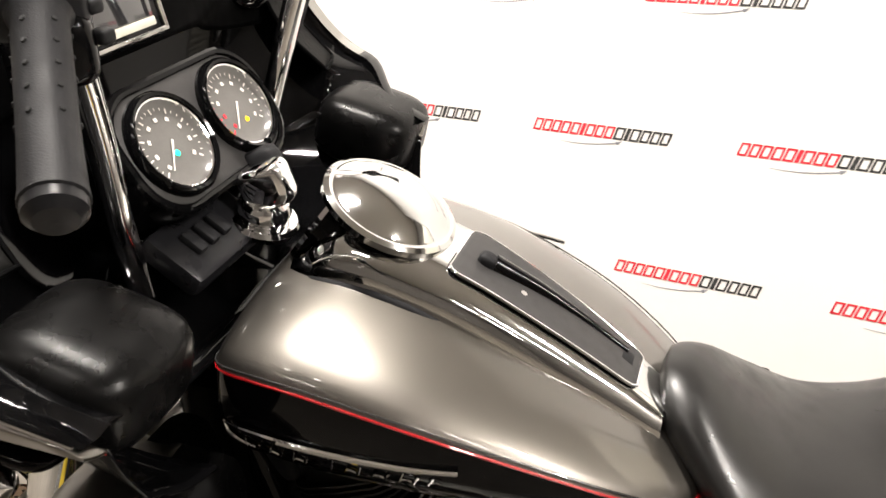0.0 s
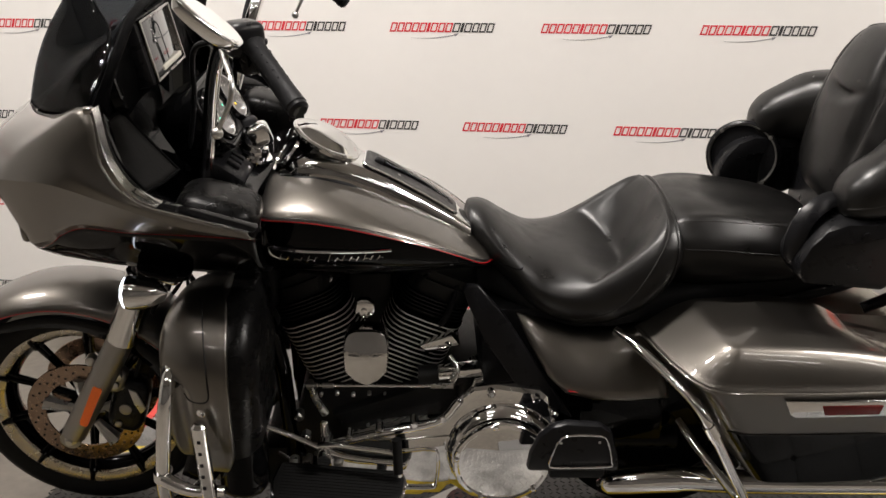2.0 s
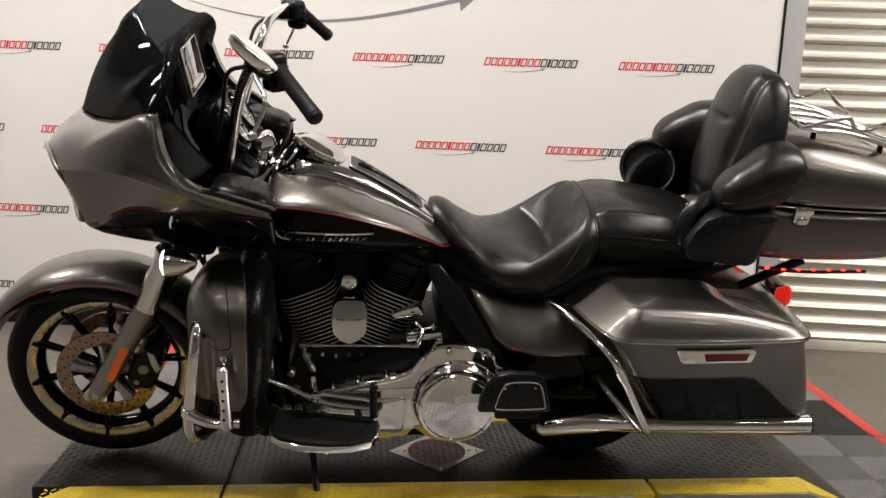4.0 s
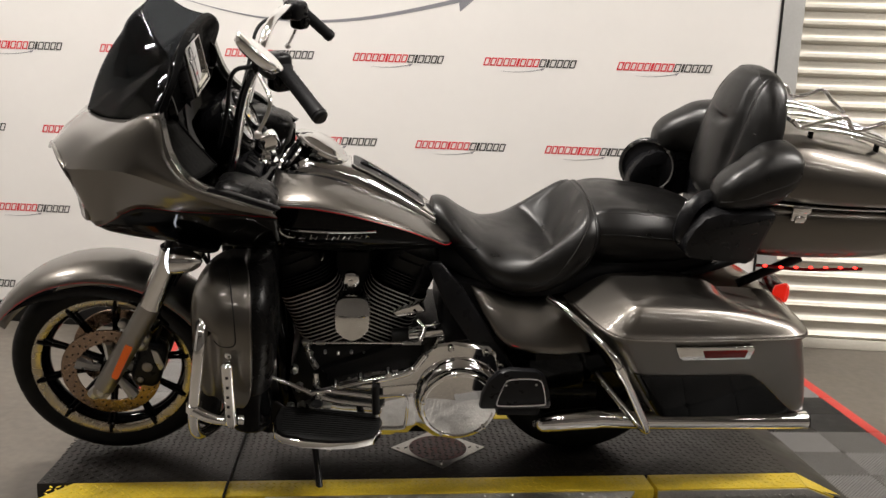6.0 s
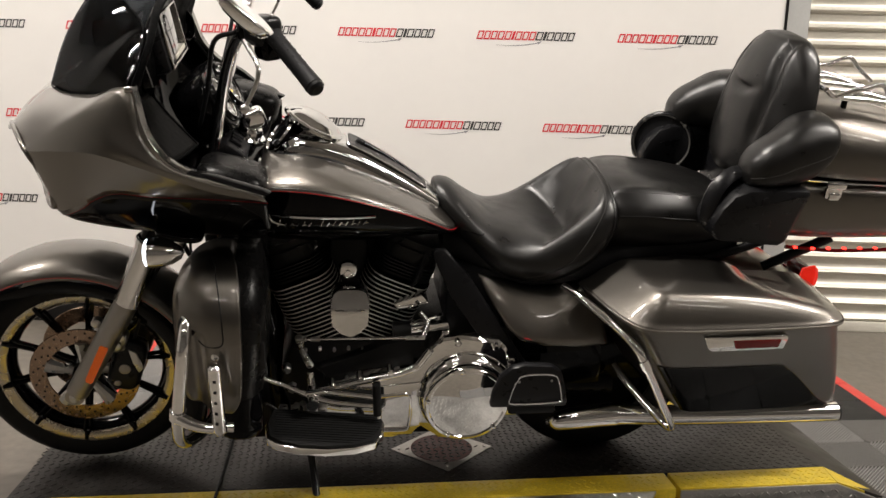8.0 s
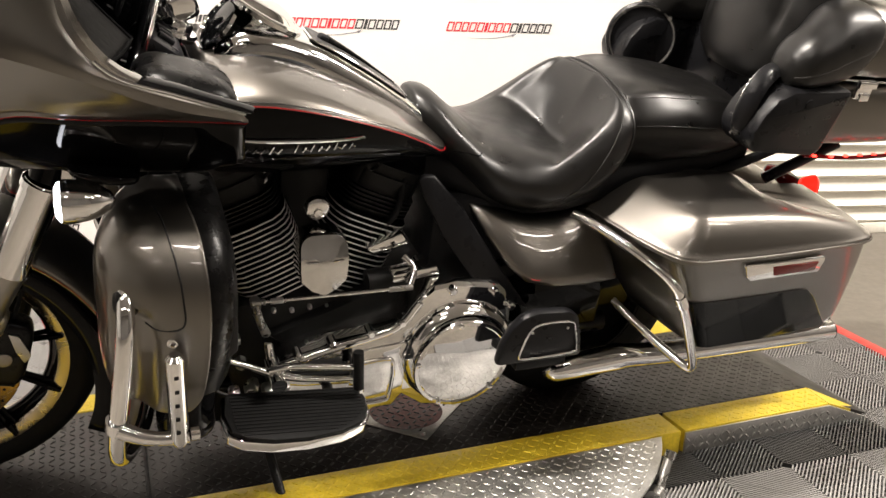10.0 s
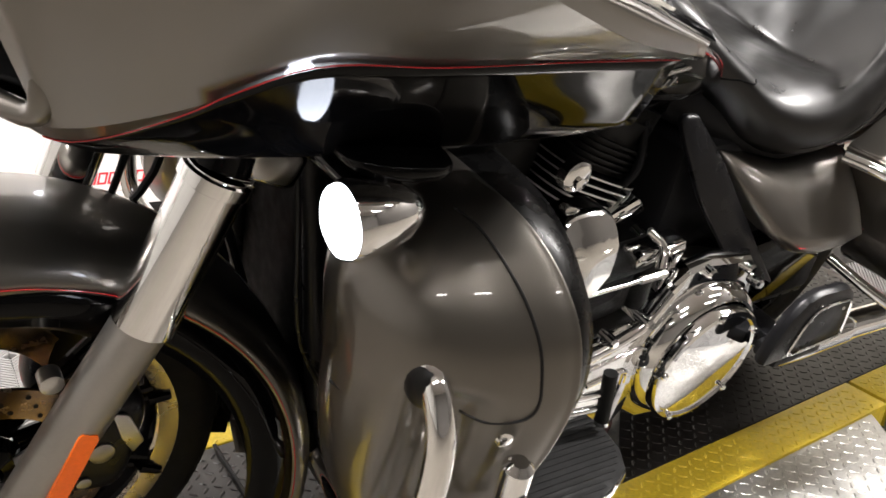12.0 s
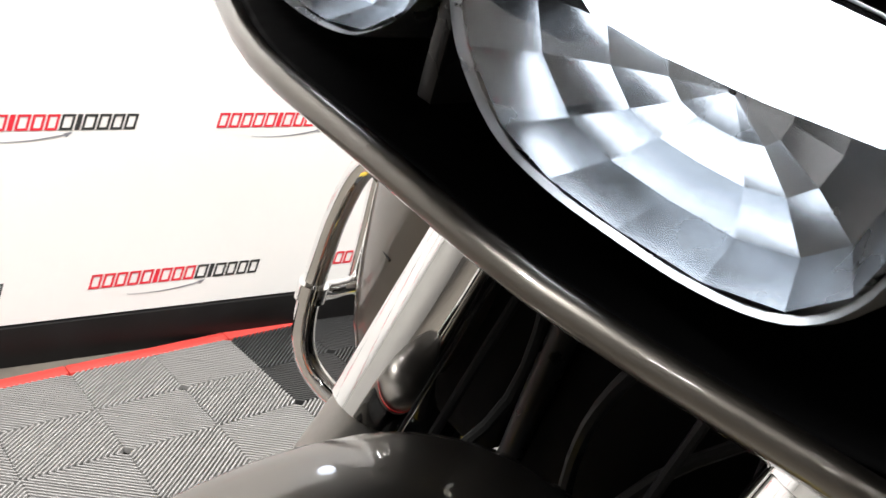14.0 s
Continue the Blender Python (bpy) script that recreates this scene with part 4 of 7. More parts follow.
for s in (-1, 1):
    gr = grid([[(0.276, s * 0.425, 1.310), (0.300, s * 0.452, 1.245), (0.352, s * 0.466, 1.180)], [(0.284, s * 0.39, 1.315), (0.316, s * 0.40, 1.250), (0.374, s * 0.415, 1.182)], [(0.288, s * 0.352, 1.312), (0.330, s * 0.345, 1.252), (0.392, s * 0.36, 1.188)]], 6, 5)
    grille = thicken(part("speaker_grille", sheet(gr), HEXMESH, fairing, "black honeycomb speaker grille"), 0.004)
    rim = [tuple(p) for p in gr[0]] + [tuple(p) for p in gr[1:-1, -1]] + [tuple(p) for p in gr[-1][::-1]] + [tuple(p) for p in gr[-2:0:-1, 0]]
    part("grille_rim", tube(rim + rim[:1], 0.0035, 8, 1), RECESS, grille)
    gb = part("glove_box", pad((0.468, s * 0.370, 1.090), (0.088, 0.086, 0.058), 3.6, (0, 14, 0), 40), GLOVE, fairing, "black rounded glove box")
    part("lid_seam", tube([(0.40, s * 0.30, 1.130), (0.47, s * 0.292, 1.120), (0.53, s * 0.305, 1.098), (0.548, s * 0.345, 1.092)], 0.002, 6, 4), BLACKBASE, gb)
    g = part("small_gauge", disc((0.276, s * 0.328, 1.340), (1, -s * 0.35, 0.25), [(0.050, -0.012), (0.049, 0.006), (0.044, 0.009), (0.040, 0.002), (0.038, -0.020), (0.0, -0.022)], 30), BLACK, fairing, "black round side gauge in a deep well")
    part("bezel", disc((0.276, s * 0.328, 1.340), (1, -s * 0.35, 0.25), [(0.030, -0.020), (0.032, -0.012), (0.036, -0.012), (0.038, -0.018)], 30), CHROME, g)
hood = grid([[(0.268, -0.462, 1.346), (0.296, -0.408, 1.424), (0.300, -0.352, 1.460), (0.296, -0.275, 1.486), (0.292, -0.18, 1.500), (0.290, -0.09, 1.503), (0.290, 0, 1.503)],
             [(0.278, -0.450, 1.342), (0.306, -0.400, 1.412), (0.312, -0.340, 1.448), (0.312, -0.262, 1.478), (0.312, -0.17, 1.494), (0.310, -0.085, 1.498), (0.310, 0, 1.498)],
             [(0.280, -0.430, 1.332), (0.292, -0.385, 1.385), (0.292, -0.325, 1.415), (0.294, -0.262, 1.458), (0.298, -0.165, 1.476), (0.297, -0.08, 1.480), (0.297, 0, 1.480)],
             [(0.280, -0.405, 1.318), (0.272, -0.350, 1.345), (0.268, -0.290, 1.365), (0.272, -0.250, 1.420), (0.276, -0.160, 1.452), (0.276, -0.08, 1.458), (0.276, 0, 1.458)],
             [(0.284, -0.375, 1.300), (0.272, -0.320, 1.305), (0.272, -0.250, 1.318), (0.278, -0.22, 1.345), (0.282, -0.150, 1.355), (0.282, -0.07, 1.36), (0.282, 0, 1.36)],
             [(0.284, -0.345, 1.262), (0.270, -0.270, 1.27), (0.272, -0.20, 1.285), (0.285, -0.16, 1.30), (0.292, -0.11, 1.305), (0.292, -0.05, 1.305), (0.292, 0, 1.305)]], 5, 5)
thicken(part("dash_hood", both(sheet(hood)), RECESS, fairing, "gloss black dash surround", angle=1.2), 0.004)
SCREEN = mat("display_glass", (0.02, 0.02, 0.022), 0.05, coat=1.0)
rotS = pose(0.275, -0.075, 1.388, 0, -12, 0)
def local_box(m, sx, sy, sz, bevel=0.006):
    b = box(-sx, sx, -sy, sy, -sz, sz, bevel)
    bmesh.ops.transform(b, matrix=m, verts=b.verts)
    return b
scr = part("display", local_box(rotS, 0.030, 0.130, 0.075, 0.014), SATIN, bike, "black display housing with dark screen")
part("screen", local_box(rotS @ Matrix.Translation((0.0305, 0, 0.004)), 0.002, 0.108, 0.056, 0.002), SCREEN, scr, "dark glossy screen")
for k in (-1, 1):
    part("bezel", local_box(rotS @ Matrix.Translation((0.031, k * 0.113, 0)), 0.006, 0.004, 0.066, 0.002), TRIMSILVER, scr)
    part("bezel", local_box(rotS @ Matrix.Translation((0.031, 0, k * 0.065)), 0.006, 0.117, 0.0035, 0.002), TRIMSILVER, scr)
part("button_strip", local_box(rotS @ Matrix.Translation((0.034, 0.02, -0.051)), 0.002, 0.075, 0.0055, 0.001), mat("pale_buttons", (0.6, 0.58, 0.5), 0.5), scr, "pale button strip")

# gauge pod between the bars
rotG = pose(0.399, -0.057, 1.220, 0, -32, 0)
DIAL = mat("grey_dial", (0.10, 0.095, 0.09), 0.35, vary=0.1, scale=60)
DIALMARK = mat("pale_dial_marks", (0.65, 0.62, 0.57), 0.5)
def rounded(hw, hh, r, n=8):
    """A rectangle's outline with round corners."""
    out = []
    for k, (cx, cy) in enumerate(((hw - r, hh - r), (r - hw, hh - r), (r - hw, r - hh), (hw - r, r - hh))):
        for i in range(n + 1):
            a = math.pi / 2 * (k + i / n)
            out.append((cx + r * math.cos(a), cy + r * math.sin(a)))
    return out


def pod_slab(hw, hh, r, d0, d1, bevel):
    b = slab(rounded(hw, hh, r), d0, d1, bevel, axis="u")
    bmesh.ops.transform(b, matrix=rotG, verts=b.verts)
    return b


gl = part("gauge_pod", pod_slab(0.152, 0.082, 0.066, -0.075, 0.030, 0.010), BLACK, bike, "gloss black twin gauge pod with chrome rings")
part("face_plate", pod_slab(0.146, 0.072, 0.058, 0.024, 0.0325, 0.002), INSERT, gl, "grey satin gauge face plate")
part("pod_rim", tube([rotG @ Vector((0.030, a, b)) for a, b in rounded(0.151, 0.077, 0.061) + rounded(0.151, 0.077, 0.061)[:1]], 0.0065, 8, 1, smooth=False), BLACK, gl)
for s in (-1, 1):
    c = rotG @ Vector((0.0325, s * 0.074, 0))
    nn = rotG.to_3x3() @ Vector((1, 0, 0))
    dial = part("dial", disc(c, nn, [(0.055, -0.01), (0.055, 0.0), (0.0, 0.001)], 36), DIAL, gl, "grey dial with pale marks")
    part("ring", disc(c, nn, [(0.054, -0.002), (0.0555, 0.009), (0.0575, 0.010), (0.059, 0.003)], 40), CHROME, dial)
    part("hood", disc(c, nn, [(0.058, 0.0), (0.059, 0.013), (0.063, 0.015), (0.067, 0.010), (0.068, -0.002)], 40), BLACK, dial)
    tk, rk = bmesh.new(), bmesh.new()
    for i in range(25):
        a = radians(-130 + 260 * i / 24)
        m = rotG @ Matrix.Translation((0.0343, s * 0.074, 0)) @ Matrix.Rotation(a, 4, "X")
        L, wd = (0.007, 0.0011) if i % 3 == 0 else (0.004, 0.0006)
        b = rk if i > 18 and s > 0 else tk
        b.faces.new([b.verts.new(m @ Vector((0, y, z))) for y, z in ((-wd, 0.048 - L), (wd, 0.048 - L), (wd, 0.048), (-wd, 0.048))])
        if i % 3 == 0:
            b.faces.new([b.verts.new(m @ Vector((0, y, z))) for y, z in ((-0.003, 0.031), (0.003, 0.031), (0.003, 0.036), (-0.003, 0.036))])
    part("dial_marks", tk, DIALMARK, dial, flat=True, kind="stuff")
    if s > 0:
        part("red_marks", rk, LOGORED, dial, flat=True, kind="stuff")
    else:
        rk.free()
    nd = bmesh.new()
    m = rotG @ Matrix.Translation((0.0355, s * 0.074, 0)) @ Matrix.Rotation(radians(140), 4, "X")
    loft([[m @ Vector((k, y, z)) for y, z in ((-0.0014, -0.006), (0.0014, -0.006), (0.0005, 0.036), (-0.0005, 0.036))] for k in (0, 0.001)], bm=nd)
    part("needle", nd, DIALMARK, dial)
part("green_lamp", disc(rotG @ Vector((0.0345, -0.074, -0.012)), nn, [(0.004, 0), (0.003, 0.001), (0, 0.001)], 10), mat("green_indicator", (0.0, 0.5, 0.25), 0.4, emit=((0.0, 1.0, 0.5), 3.0)), gl)
part("amber_lamp", disc(rotG @ Vector((0.0345, 0.078, -0.022)), nn, [(0.0035, 0), (0.003, 0.001), (0, 0.001)], 10), mat("amber_indicator", (0.6, 0.4, 0.0), 0.4, emit=((1.0, 0.6, 0.0), 2.0)), gl)
# switch panel and ignition
sw = part("switch_panel", local_box(pose(0.452, -0.125, 1.112, 0, -55, 0), 0.018, 0.085, 0.045, 0.012), SATIN, bike, "black switch panel with three rocker switches")
for k in range(3):
    part("rocker", local_box(pose(0.464, -0.168 + 0.027 * k, 1.130, 0, -55, 0), 0.006, 0.009, 0.017, 0.004), MATTE, sw)
ig = part("ignition_switch", disc((0.494, -0.048, 1.128), (0.35, 0, 1), [(0.030, -0.03), (0.035, -0.02), (0.036, 0.0), (0.030, 0.010), (0.0, 0.012)], 24), CHROME, bike, "chrome ignition switch knob")
part("knob", pad((0.502, -0.048, 1.160), (0.034, 0.023, 0.030), 4.5, (0, -20, 12), 24), CHROME, ig)
part("collar", disc((0.488, -0.048, 1.110), (0.35, 0, 1), [(0.046, -0.010), (0.050, 0.0), (0.046, 0.006), (0.0, 0.006)], 24), CHROME, ig)
part("cover", pad((0.474, -0.010, 1.165), (0.030, 0.018, 0.028), 4, (0, -20, 12), 20), MATTE, ig)

# the far rear end of the fairing stands closer in than the near one
for ob in [fairing] + list(fairing.children_recursive):
    if ob.name.split(".")[0] in ("fairing", "lower_panel", "pinstripe", "edge_trim", "trim_line", "inner_fairing", "speaker_grille", "grille_rim"):
        for q in ob.data.vertices:
            if q.co.y > 0:
                q.co.y *= 1 - 0.23 * ease((q.co.x - 0.40) / 0.12)

# -- handlebar
bar = empty("handlebar")
bar.parent = bike
for s in (-1, 1):
    near = [(0.395, -0.195, 1.06), (0.420, -0.232, 1.16), (0.452, -0.275, 1.31), (0.482, -0.318, 1.41), (0.515, -0.365, 1.468), (0.55, -0.42, 1.492)]
    part("riser_tube", tube(near if s < 0 else [(0.375, s * 0.115, 1.08), (0.41, s * 0.135, 1.20), (0.455, s * 0.165, 1.36), (0.482, s * 0.20, 1.44), (0.50, s * 0.27, 1.475), (0.525, s * 0.36, 1.49), (0.55, s * 0.42, 1.492)], 0.0155, 14, 5), CHROME, bar, "chrome handlebar tube")
    g0, g1 = Vector((0.585, s * 0.455, 1.475)), Vector((0.678, s * 0.575 if s < 0 else 0.47, 1.392))
    gd = (g1 - g0).normalized()
    part("inner_bar", tube([(0.55, s * 0.42, 1.492), g0], 0.014, 12), CHROME, bar)
    grip = part("grip", tube([g0, g0 + gd * 0.004, g0 + gd * 0.012, g0 + gd * 0.12, g1 - gd * 0.012, g1 - gd * 0.003, g1], [0.019, 0.0235, 0.0195, 0.0195, 0.0205, 0.0215, 0.018], 20, 1, smooth=False), MATTE, bar, "black rubber grip with small studs")
    sb = bmesh.new()
    for i in range(5):
        for j in range(6):
            a = 2 * math.pi * j / 6
            x = gd.orthogonal().normalized()
            y = gd.cross(x)
            nn2 = x * math.cos(a) + y * math.sin(a)
            disc(g0 + gd * (0.025 + i * 0.021) + nn2 * 0.0193, nn2, [(0.0025, 0), (0.0018, 0.0012), (0, 0.0014)], 6, sb)
    part("stud", sb, RUBBER, grip, kind="stuff")
    part("end_cap", disc(g1, gd, [(0.020, -0.002), (0.020, 0.006), (0.014, 0.012), (0.0, 0.013)], 18), SATIN, grip)
    hs = part("switch_housing", pad((0.562, s * 0.432, 1.482), (0.038, 0.032, 0.034), 4, (0, 0, s * -40)), SATIN, bar, "black switch housing")
    part("switch_housing_lower", pad((0.575, s * 0.437, 1.445), (0.03, 0.026, 0.028), 4, (0, 0, s * -40)), BLACK, hs)
    for k in range(3):
        part("button", pad((0.592 + 0.006 * k, s * 0.418, 1.495 - 0.022 * k), (0.008, 0.008, 0.006), 4), MATTE, hs)
    part("lever_perch", pad((0.528, s * 0.405, 1.475), (0.026, 0.03, 0.022), 3.5), BLACK, bar)
    part("lever", tube([(0.515, s * 0.41, 1.462), (0.535, s * 0.47, 1.445), (0.556, s * 0.535, 1.425), (0.552, s * 0.548, 1.39), (0.528, s * 0.552, 1.34)], [0.008, 0.0065, 0.0055, 0.005, 0.0045], 10, 4), STEEL, bar, "polished clutch lever")
    part("lever_ball", pad((0.526, s * 0.552, 1.334), (0.011, 0.011, 0.011), 2), STEEL, bar)
    mir = part("mirror", bmesh.new(), BLACK, bar)
    mc = Vector((0.541, s * 0.60, 1.549))
    a1 = Vector((0.066, s * -0.03, -0.062)).normalized()
    a2 = Vector((0.20, s * -0.80, -0.22))
    a2 = (a2 - a1 * a2.dot(a1)).normalized()
    nm = a1.cross(a2) * (1 if s < 0 else -1)
    bmh = bmesh.new()
    def ell(k, h, n=32):
        return [mc + a1 * (0.068 * k * math.cos(t)) + a2 * (0.040 * k * math.sin(t) * (1 + 0.25 * math.cos(t))) + nm * h for t in [2 * math.pi * i / n for i in range(n)]]
    loft([ell(0.9, 0.004), ell(1.0, 0.006), ell(1.0, -0.004), ell(0.9, -0.018), ell(0.6, -0.026), ell(0.2, -0.029)], bm=bmh)
    bmesh.ops.recalc_face_normals(bmh, faces=bmh.faces)
    bmh.to_mesh(mir.data)
    mir.data.shade_smooth()
    mir.data.materials.clear()
    mir.data.materials.append(CHROME)
    gm = bmesh.new()
    gm.faces.new([gm.verts.new(p) for p in ell(0.92, 0.0075)])
    part("mirror_glass", gm, mat("mirror_glass", (0.9, 0.9, 0.9), 0.01, 1.0), mir, flat=True)
    part("mirror_stem", tube([(0.53, s * 0.42, 1.49), (0.515, s * 0.50, 1.52), (0.53, s * 0.58, 1.545)], 0.007, 10, 4), CHROME, mir)
    part("cable", tube([(0.50, s * 0.40, 1.47), (0.44, s * 0.33, 1.43), (0.41, s * 0.25, 1.30), (0.36, s * 0.18, 1.12)], 0.006, 8, 5), MATTE, bar)

# -- fuel tank: upper half charcoal, lower half black, split along the widest line
TANK = [(0.520, 0.15, 1.05, 0.88, 1.010, 2.0, 2.6), (0.528, 0.235, 1.068, 0.845, 1.024, 2.0, 2.6), (0.548, 0.272, 1.082, 0.825, 1.033, 1.9, 2.5), (0.60, 0.286, 1.094, 0.815, 1.037, 1.9, 2.3), (0.66, 0.289, 1.093, 0.812, 1.033, 1.9, 2.3), (0.74, 0.286, 1.073, 0.812, 1.018, 1.85, 2.2),
        (0.82, 0.273, 1.040, 0.815, 0.994, 1.85, 2.2), (0.92, 0.245, 0.990, 0.825, 0.955, 1.85, 2.2), (1.0, 0.208, 0.940, 0.835, 0.912, 1.9, 2.1), (1.06, 0.163, 0.900, 0.838, 0.872, 2, 2), (1.095, 0.10, 0.88, 0.84, 0.86, 2, 2)]


def half_body(stations, upper, k=5, n=18):
    rings = []
    for u, hw, top, bot, mid, nt, nb in spline(stations, k):
        ring = []
        for i in range(n + 1):
            a = math.pi * i / n
            c, s = math.cos(a), math.sin(a)
            e = nt if upper else nb
            h = (top - mid) if upper else (bot - mid)
            z = abs(s) ** (2 / e)
            wide = 1.0 if upper else 1 + 0.24 * z * (1 - z)
            y = -math.copysign(abs(c) ** (2 / e), c) * hw * wide
            ring.append((u, y if y < 0 else y * 0.74, mid + h * z))
        rings.append(ring)
    return np.array(rings)


up = half_body(TANK, True)
lo = half_body(TANK, False)
tank = part("fuel_tank", sheet(up), SILVER, bike, "two-tone fuel tank, charcoal above gloss black with red pinstripe", angle=1.3)
part("lower_half", sheet(lo), BLACK, tank, "gloss black lower tank side", angle=1.3)
for s in (-1, 1):
    line = [(u, s * (hw + 0.0008) * (1 if s < 0 else 0.74), mid) for u, hw, t, b, mid, x, y in spline(TANK, 4)[2:]]
    part("pinstripe", tube(line, 0.0017, 6, 1), RED, tank)
    line = [(u, s * (hw - 0.0002) * (1 if s < 0 else 0.74), mid + 0.008) for u, hw, t, b, mid, x, y in spline(TANK, 4)[4:-3]]
    part("pinstripe", tube(line, 0.0011, 6, 1), GOLDLINE, tank)
part("front_cap", pad((0.535, 0, 0.96), (0.016, 0.16, 0.11), 3), BLACK, tank)


def tank_side(u, w):
    """Half width of the tank's lower half at u and height w."""
    st = spline(TANK, 8)
    hw, bot, mid, nb = (np.interp(u, st[:, 0], st[:, i]) for i in (1, 3, 4, 6))
    f = min(0.98, max(0.0, (mid - w) / (mid - bot)))
    return hw * (1 - f ** nb) ** (1 / nb) * (1 + 0.24 * f * (1 - f))


for s in (-1, 1):
    bar_w = lambda u: 0.9705 - 0.028 * (u - 0.555)
    bd = part("tank_badge", tube([(u, s * (tank_side(u, bar_w(u)) + 0.003), bar_w(u)) for u in np.linspace(0.555, 0.834, 12)], [0.0016, 0.004, 0.0042, 0.0036, 0.003], 8, 2), CHROME, tank, "chrome bar badge above a row of small chrome script strokes")
    part("badge_tail", tube([(u, s * (tank_side(u, w) + 0.0025), w) for u, w in ((0.552, 0.972), (0.556, 0.955), (0.572, 0.944), (0.590, 0.941))], [0.0014, 0.003, 0.0026, 0.001], 8, 3), CHROME, bd)
    for i in range(15):
        u = 0.575 + i * 0.0162
        if i == 6:
            continue
        hgt = 0.022 if i in (0, 7) else (0.018 if i in (4, 9, 12) else 0.012)
        w0 = 0.936 + (i * 0.0004)
        ps = []
        for f in (0.0, 0.5, 1.0):
            w = w0 + hgt * f
            uu = u + 0.007 * f
            ps.append((uu, s * (tank_side(uu, w) + 0.0022), w))
        part("script_stroke", tube(ps, [0.0015, 0.0011, 0.0015], 6, 2), CHROME, bd)
        if i % 2 == 0:
            ps2 = [(u + x, s * (tank_side(u + x, w0 + 0.003 + y) + 0.0020), w0 + 0.003 + y) for x, y in ((0.002, 0.0), (0.008, 0.003), (0.014, 0.0))]
            part("script_stroke", tube(ps2, 0.0012, 6, 2), CHROME, bd)

# console on the tank
CV = -0.045
CON = [(0.560, 0.074, 1.100, 1.03, 1.06, 2.6, 3), (0.60, 0.090, 1.130, 1.03, 1.07, 2.8, 3), (0.66, 0.094, 1.138, 1.03, 1.07, 3, 3), (0.73, 0.092, 1.116, 1.01, 1.055, 3.2, 3), (0.80, 0.088, 1.088, 0.98, 1.02, 3.4, 3), (0.90, 0.077, 1.031, 0.93, 0.965, 3.4, 3), (0.98, 0.063, 0.978, 0.88, 0.915, 3.4, 3), (1.03, 0.054, 0.941, 0.86, 0.885, 3.4, 3)]
con = part("tank_console", body(CON, 5, 40, CV), POLISHED, bike, "chrome tank console with black insert and round fuel door")
part("console_seal", body([(u, hw + 0.007, min(top - 0.03, mid + 0.022), bot, mid, 5, 3) for u, hw, top, bot, mid, x, y in CON], 4, 28, CV), MATTE, con)
dense = [a for a in spline(CON, 12) if 0.758 < a[0] < 0.998]
ins = []
for k, a in enumerate(dense):
    e = min(k, len(dense) - 1 - k)
    f = 0.60 * (1, 0.98, 0.93, 0.80)[max(0, 3 - e)]
    ins.append([(a[0], CV + y * f * a[1], a[2] + 0.0018) for y in (-1, -0.94, -0.4, 0.4, 0.94, 1)])
thicken(part("console_insert", sheet(np.array(ins)), INSERT, con, "black recessed console insert"), 0.002, 1.0)
rim = [r[0] for r in ins] + [r[-1] for r in ins[::-1]]
part("insert_frame", tube([(u, y, w + 0.0005) for u, y, w in rim + rim[:1]], 0.0022, 8, 1), CHROME, con)
part("insert_latch", pad((0.798, CV, 1.093), (0.013, 0.012, 0.012), 3, (0, 25, 0)), MATTE, con)
part("insert_groove", tube([(0.805, CV + 0.004, 1.087), (0.88, CV + 0.016, 1.0455), (0.975, CV + 0.020, 0.984)], [0.015, 0.009, 0.005], 10, 4), BLACK, con)
part("round_emblem", disc((0.847, CV - 0.014, 1.0635), (0.55, 0, 1), [(0.011, -0.002), (0.011, 0.002), (0.0, 0.003)], 18), STEEL, con)
part("end_badge", local_box(pose(0.977, CV + 0.010, 0.982, 0, 34, 0), 0.009, 0.012, 0.002, 0.001), MATTE, con)
capn = Vector((0.52, 0, 1)).normalized()
capc = Vector((0.668, -0.040, 1.147))
cap = part("fuel_door", disc(capc, capn, [(0.084, -0.006), (0.090, -0.002), (0.090, 0.006), (0.084, 0.010), (0.080, 0.0095), (0.077, 0.011), (0.064, 0.020), (0.044, 0.027), (0.022, 0.031), (0.0, 0.032)], 56), POLISHED, con, "domed round chrome fuel door")
part("lock", disc(capc + capn * 0.0245 + Vector((-0.050, 0.018, 0.016)), capn + Vector((-0.25, 0, 0)), [(0.014, -0.006), (0.014, 0.003), (0.010, 0.005), (0.0, 0.004)], 18), STEEL, cap)
gauge = part("fuel_gauge", disc((0.584, CV, 1.118), (-0.95, -0.1, 0.75), [(0.06, -0.03), (0.06, 0.008), (0.052, 0.012), (0.0, 0.006)], 32), BLACK, con)
part("gauge_ring", disc((0.582, CV, 1.119), (-0.95, -0.1, 0.75), [(0.058, 0.006), (0.062, 0.012), (0.066, 0.006)], 36), CHROME, gauge)

# -- seats
def cushion_point(st, a, dish=None):
    u, hw, top, bot, mid, nt, nb = st
    c, s = math.cos(a), math.sin(a)
    e = nt if s >= 0 else nb
    y = math.copysign(abs(c) ** (2 / e), c) * hw
    z = mid + math.copysign(abs(s) ** (2 / e), s) * ((top - mid) if s >= 0 else (mid - bot))
    if dish and s > 0:
        z -= dish(u, y) * min(1.0, 1.6 * s)
    return (u, y, z)


def cushion(stations, dish=None, k=20, n=160):
    return loft([[cushion_point(st, 2 * math.pi * i / n, dish) for i in range(n)] for st in spline(stations, k)])


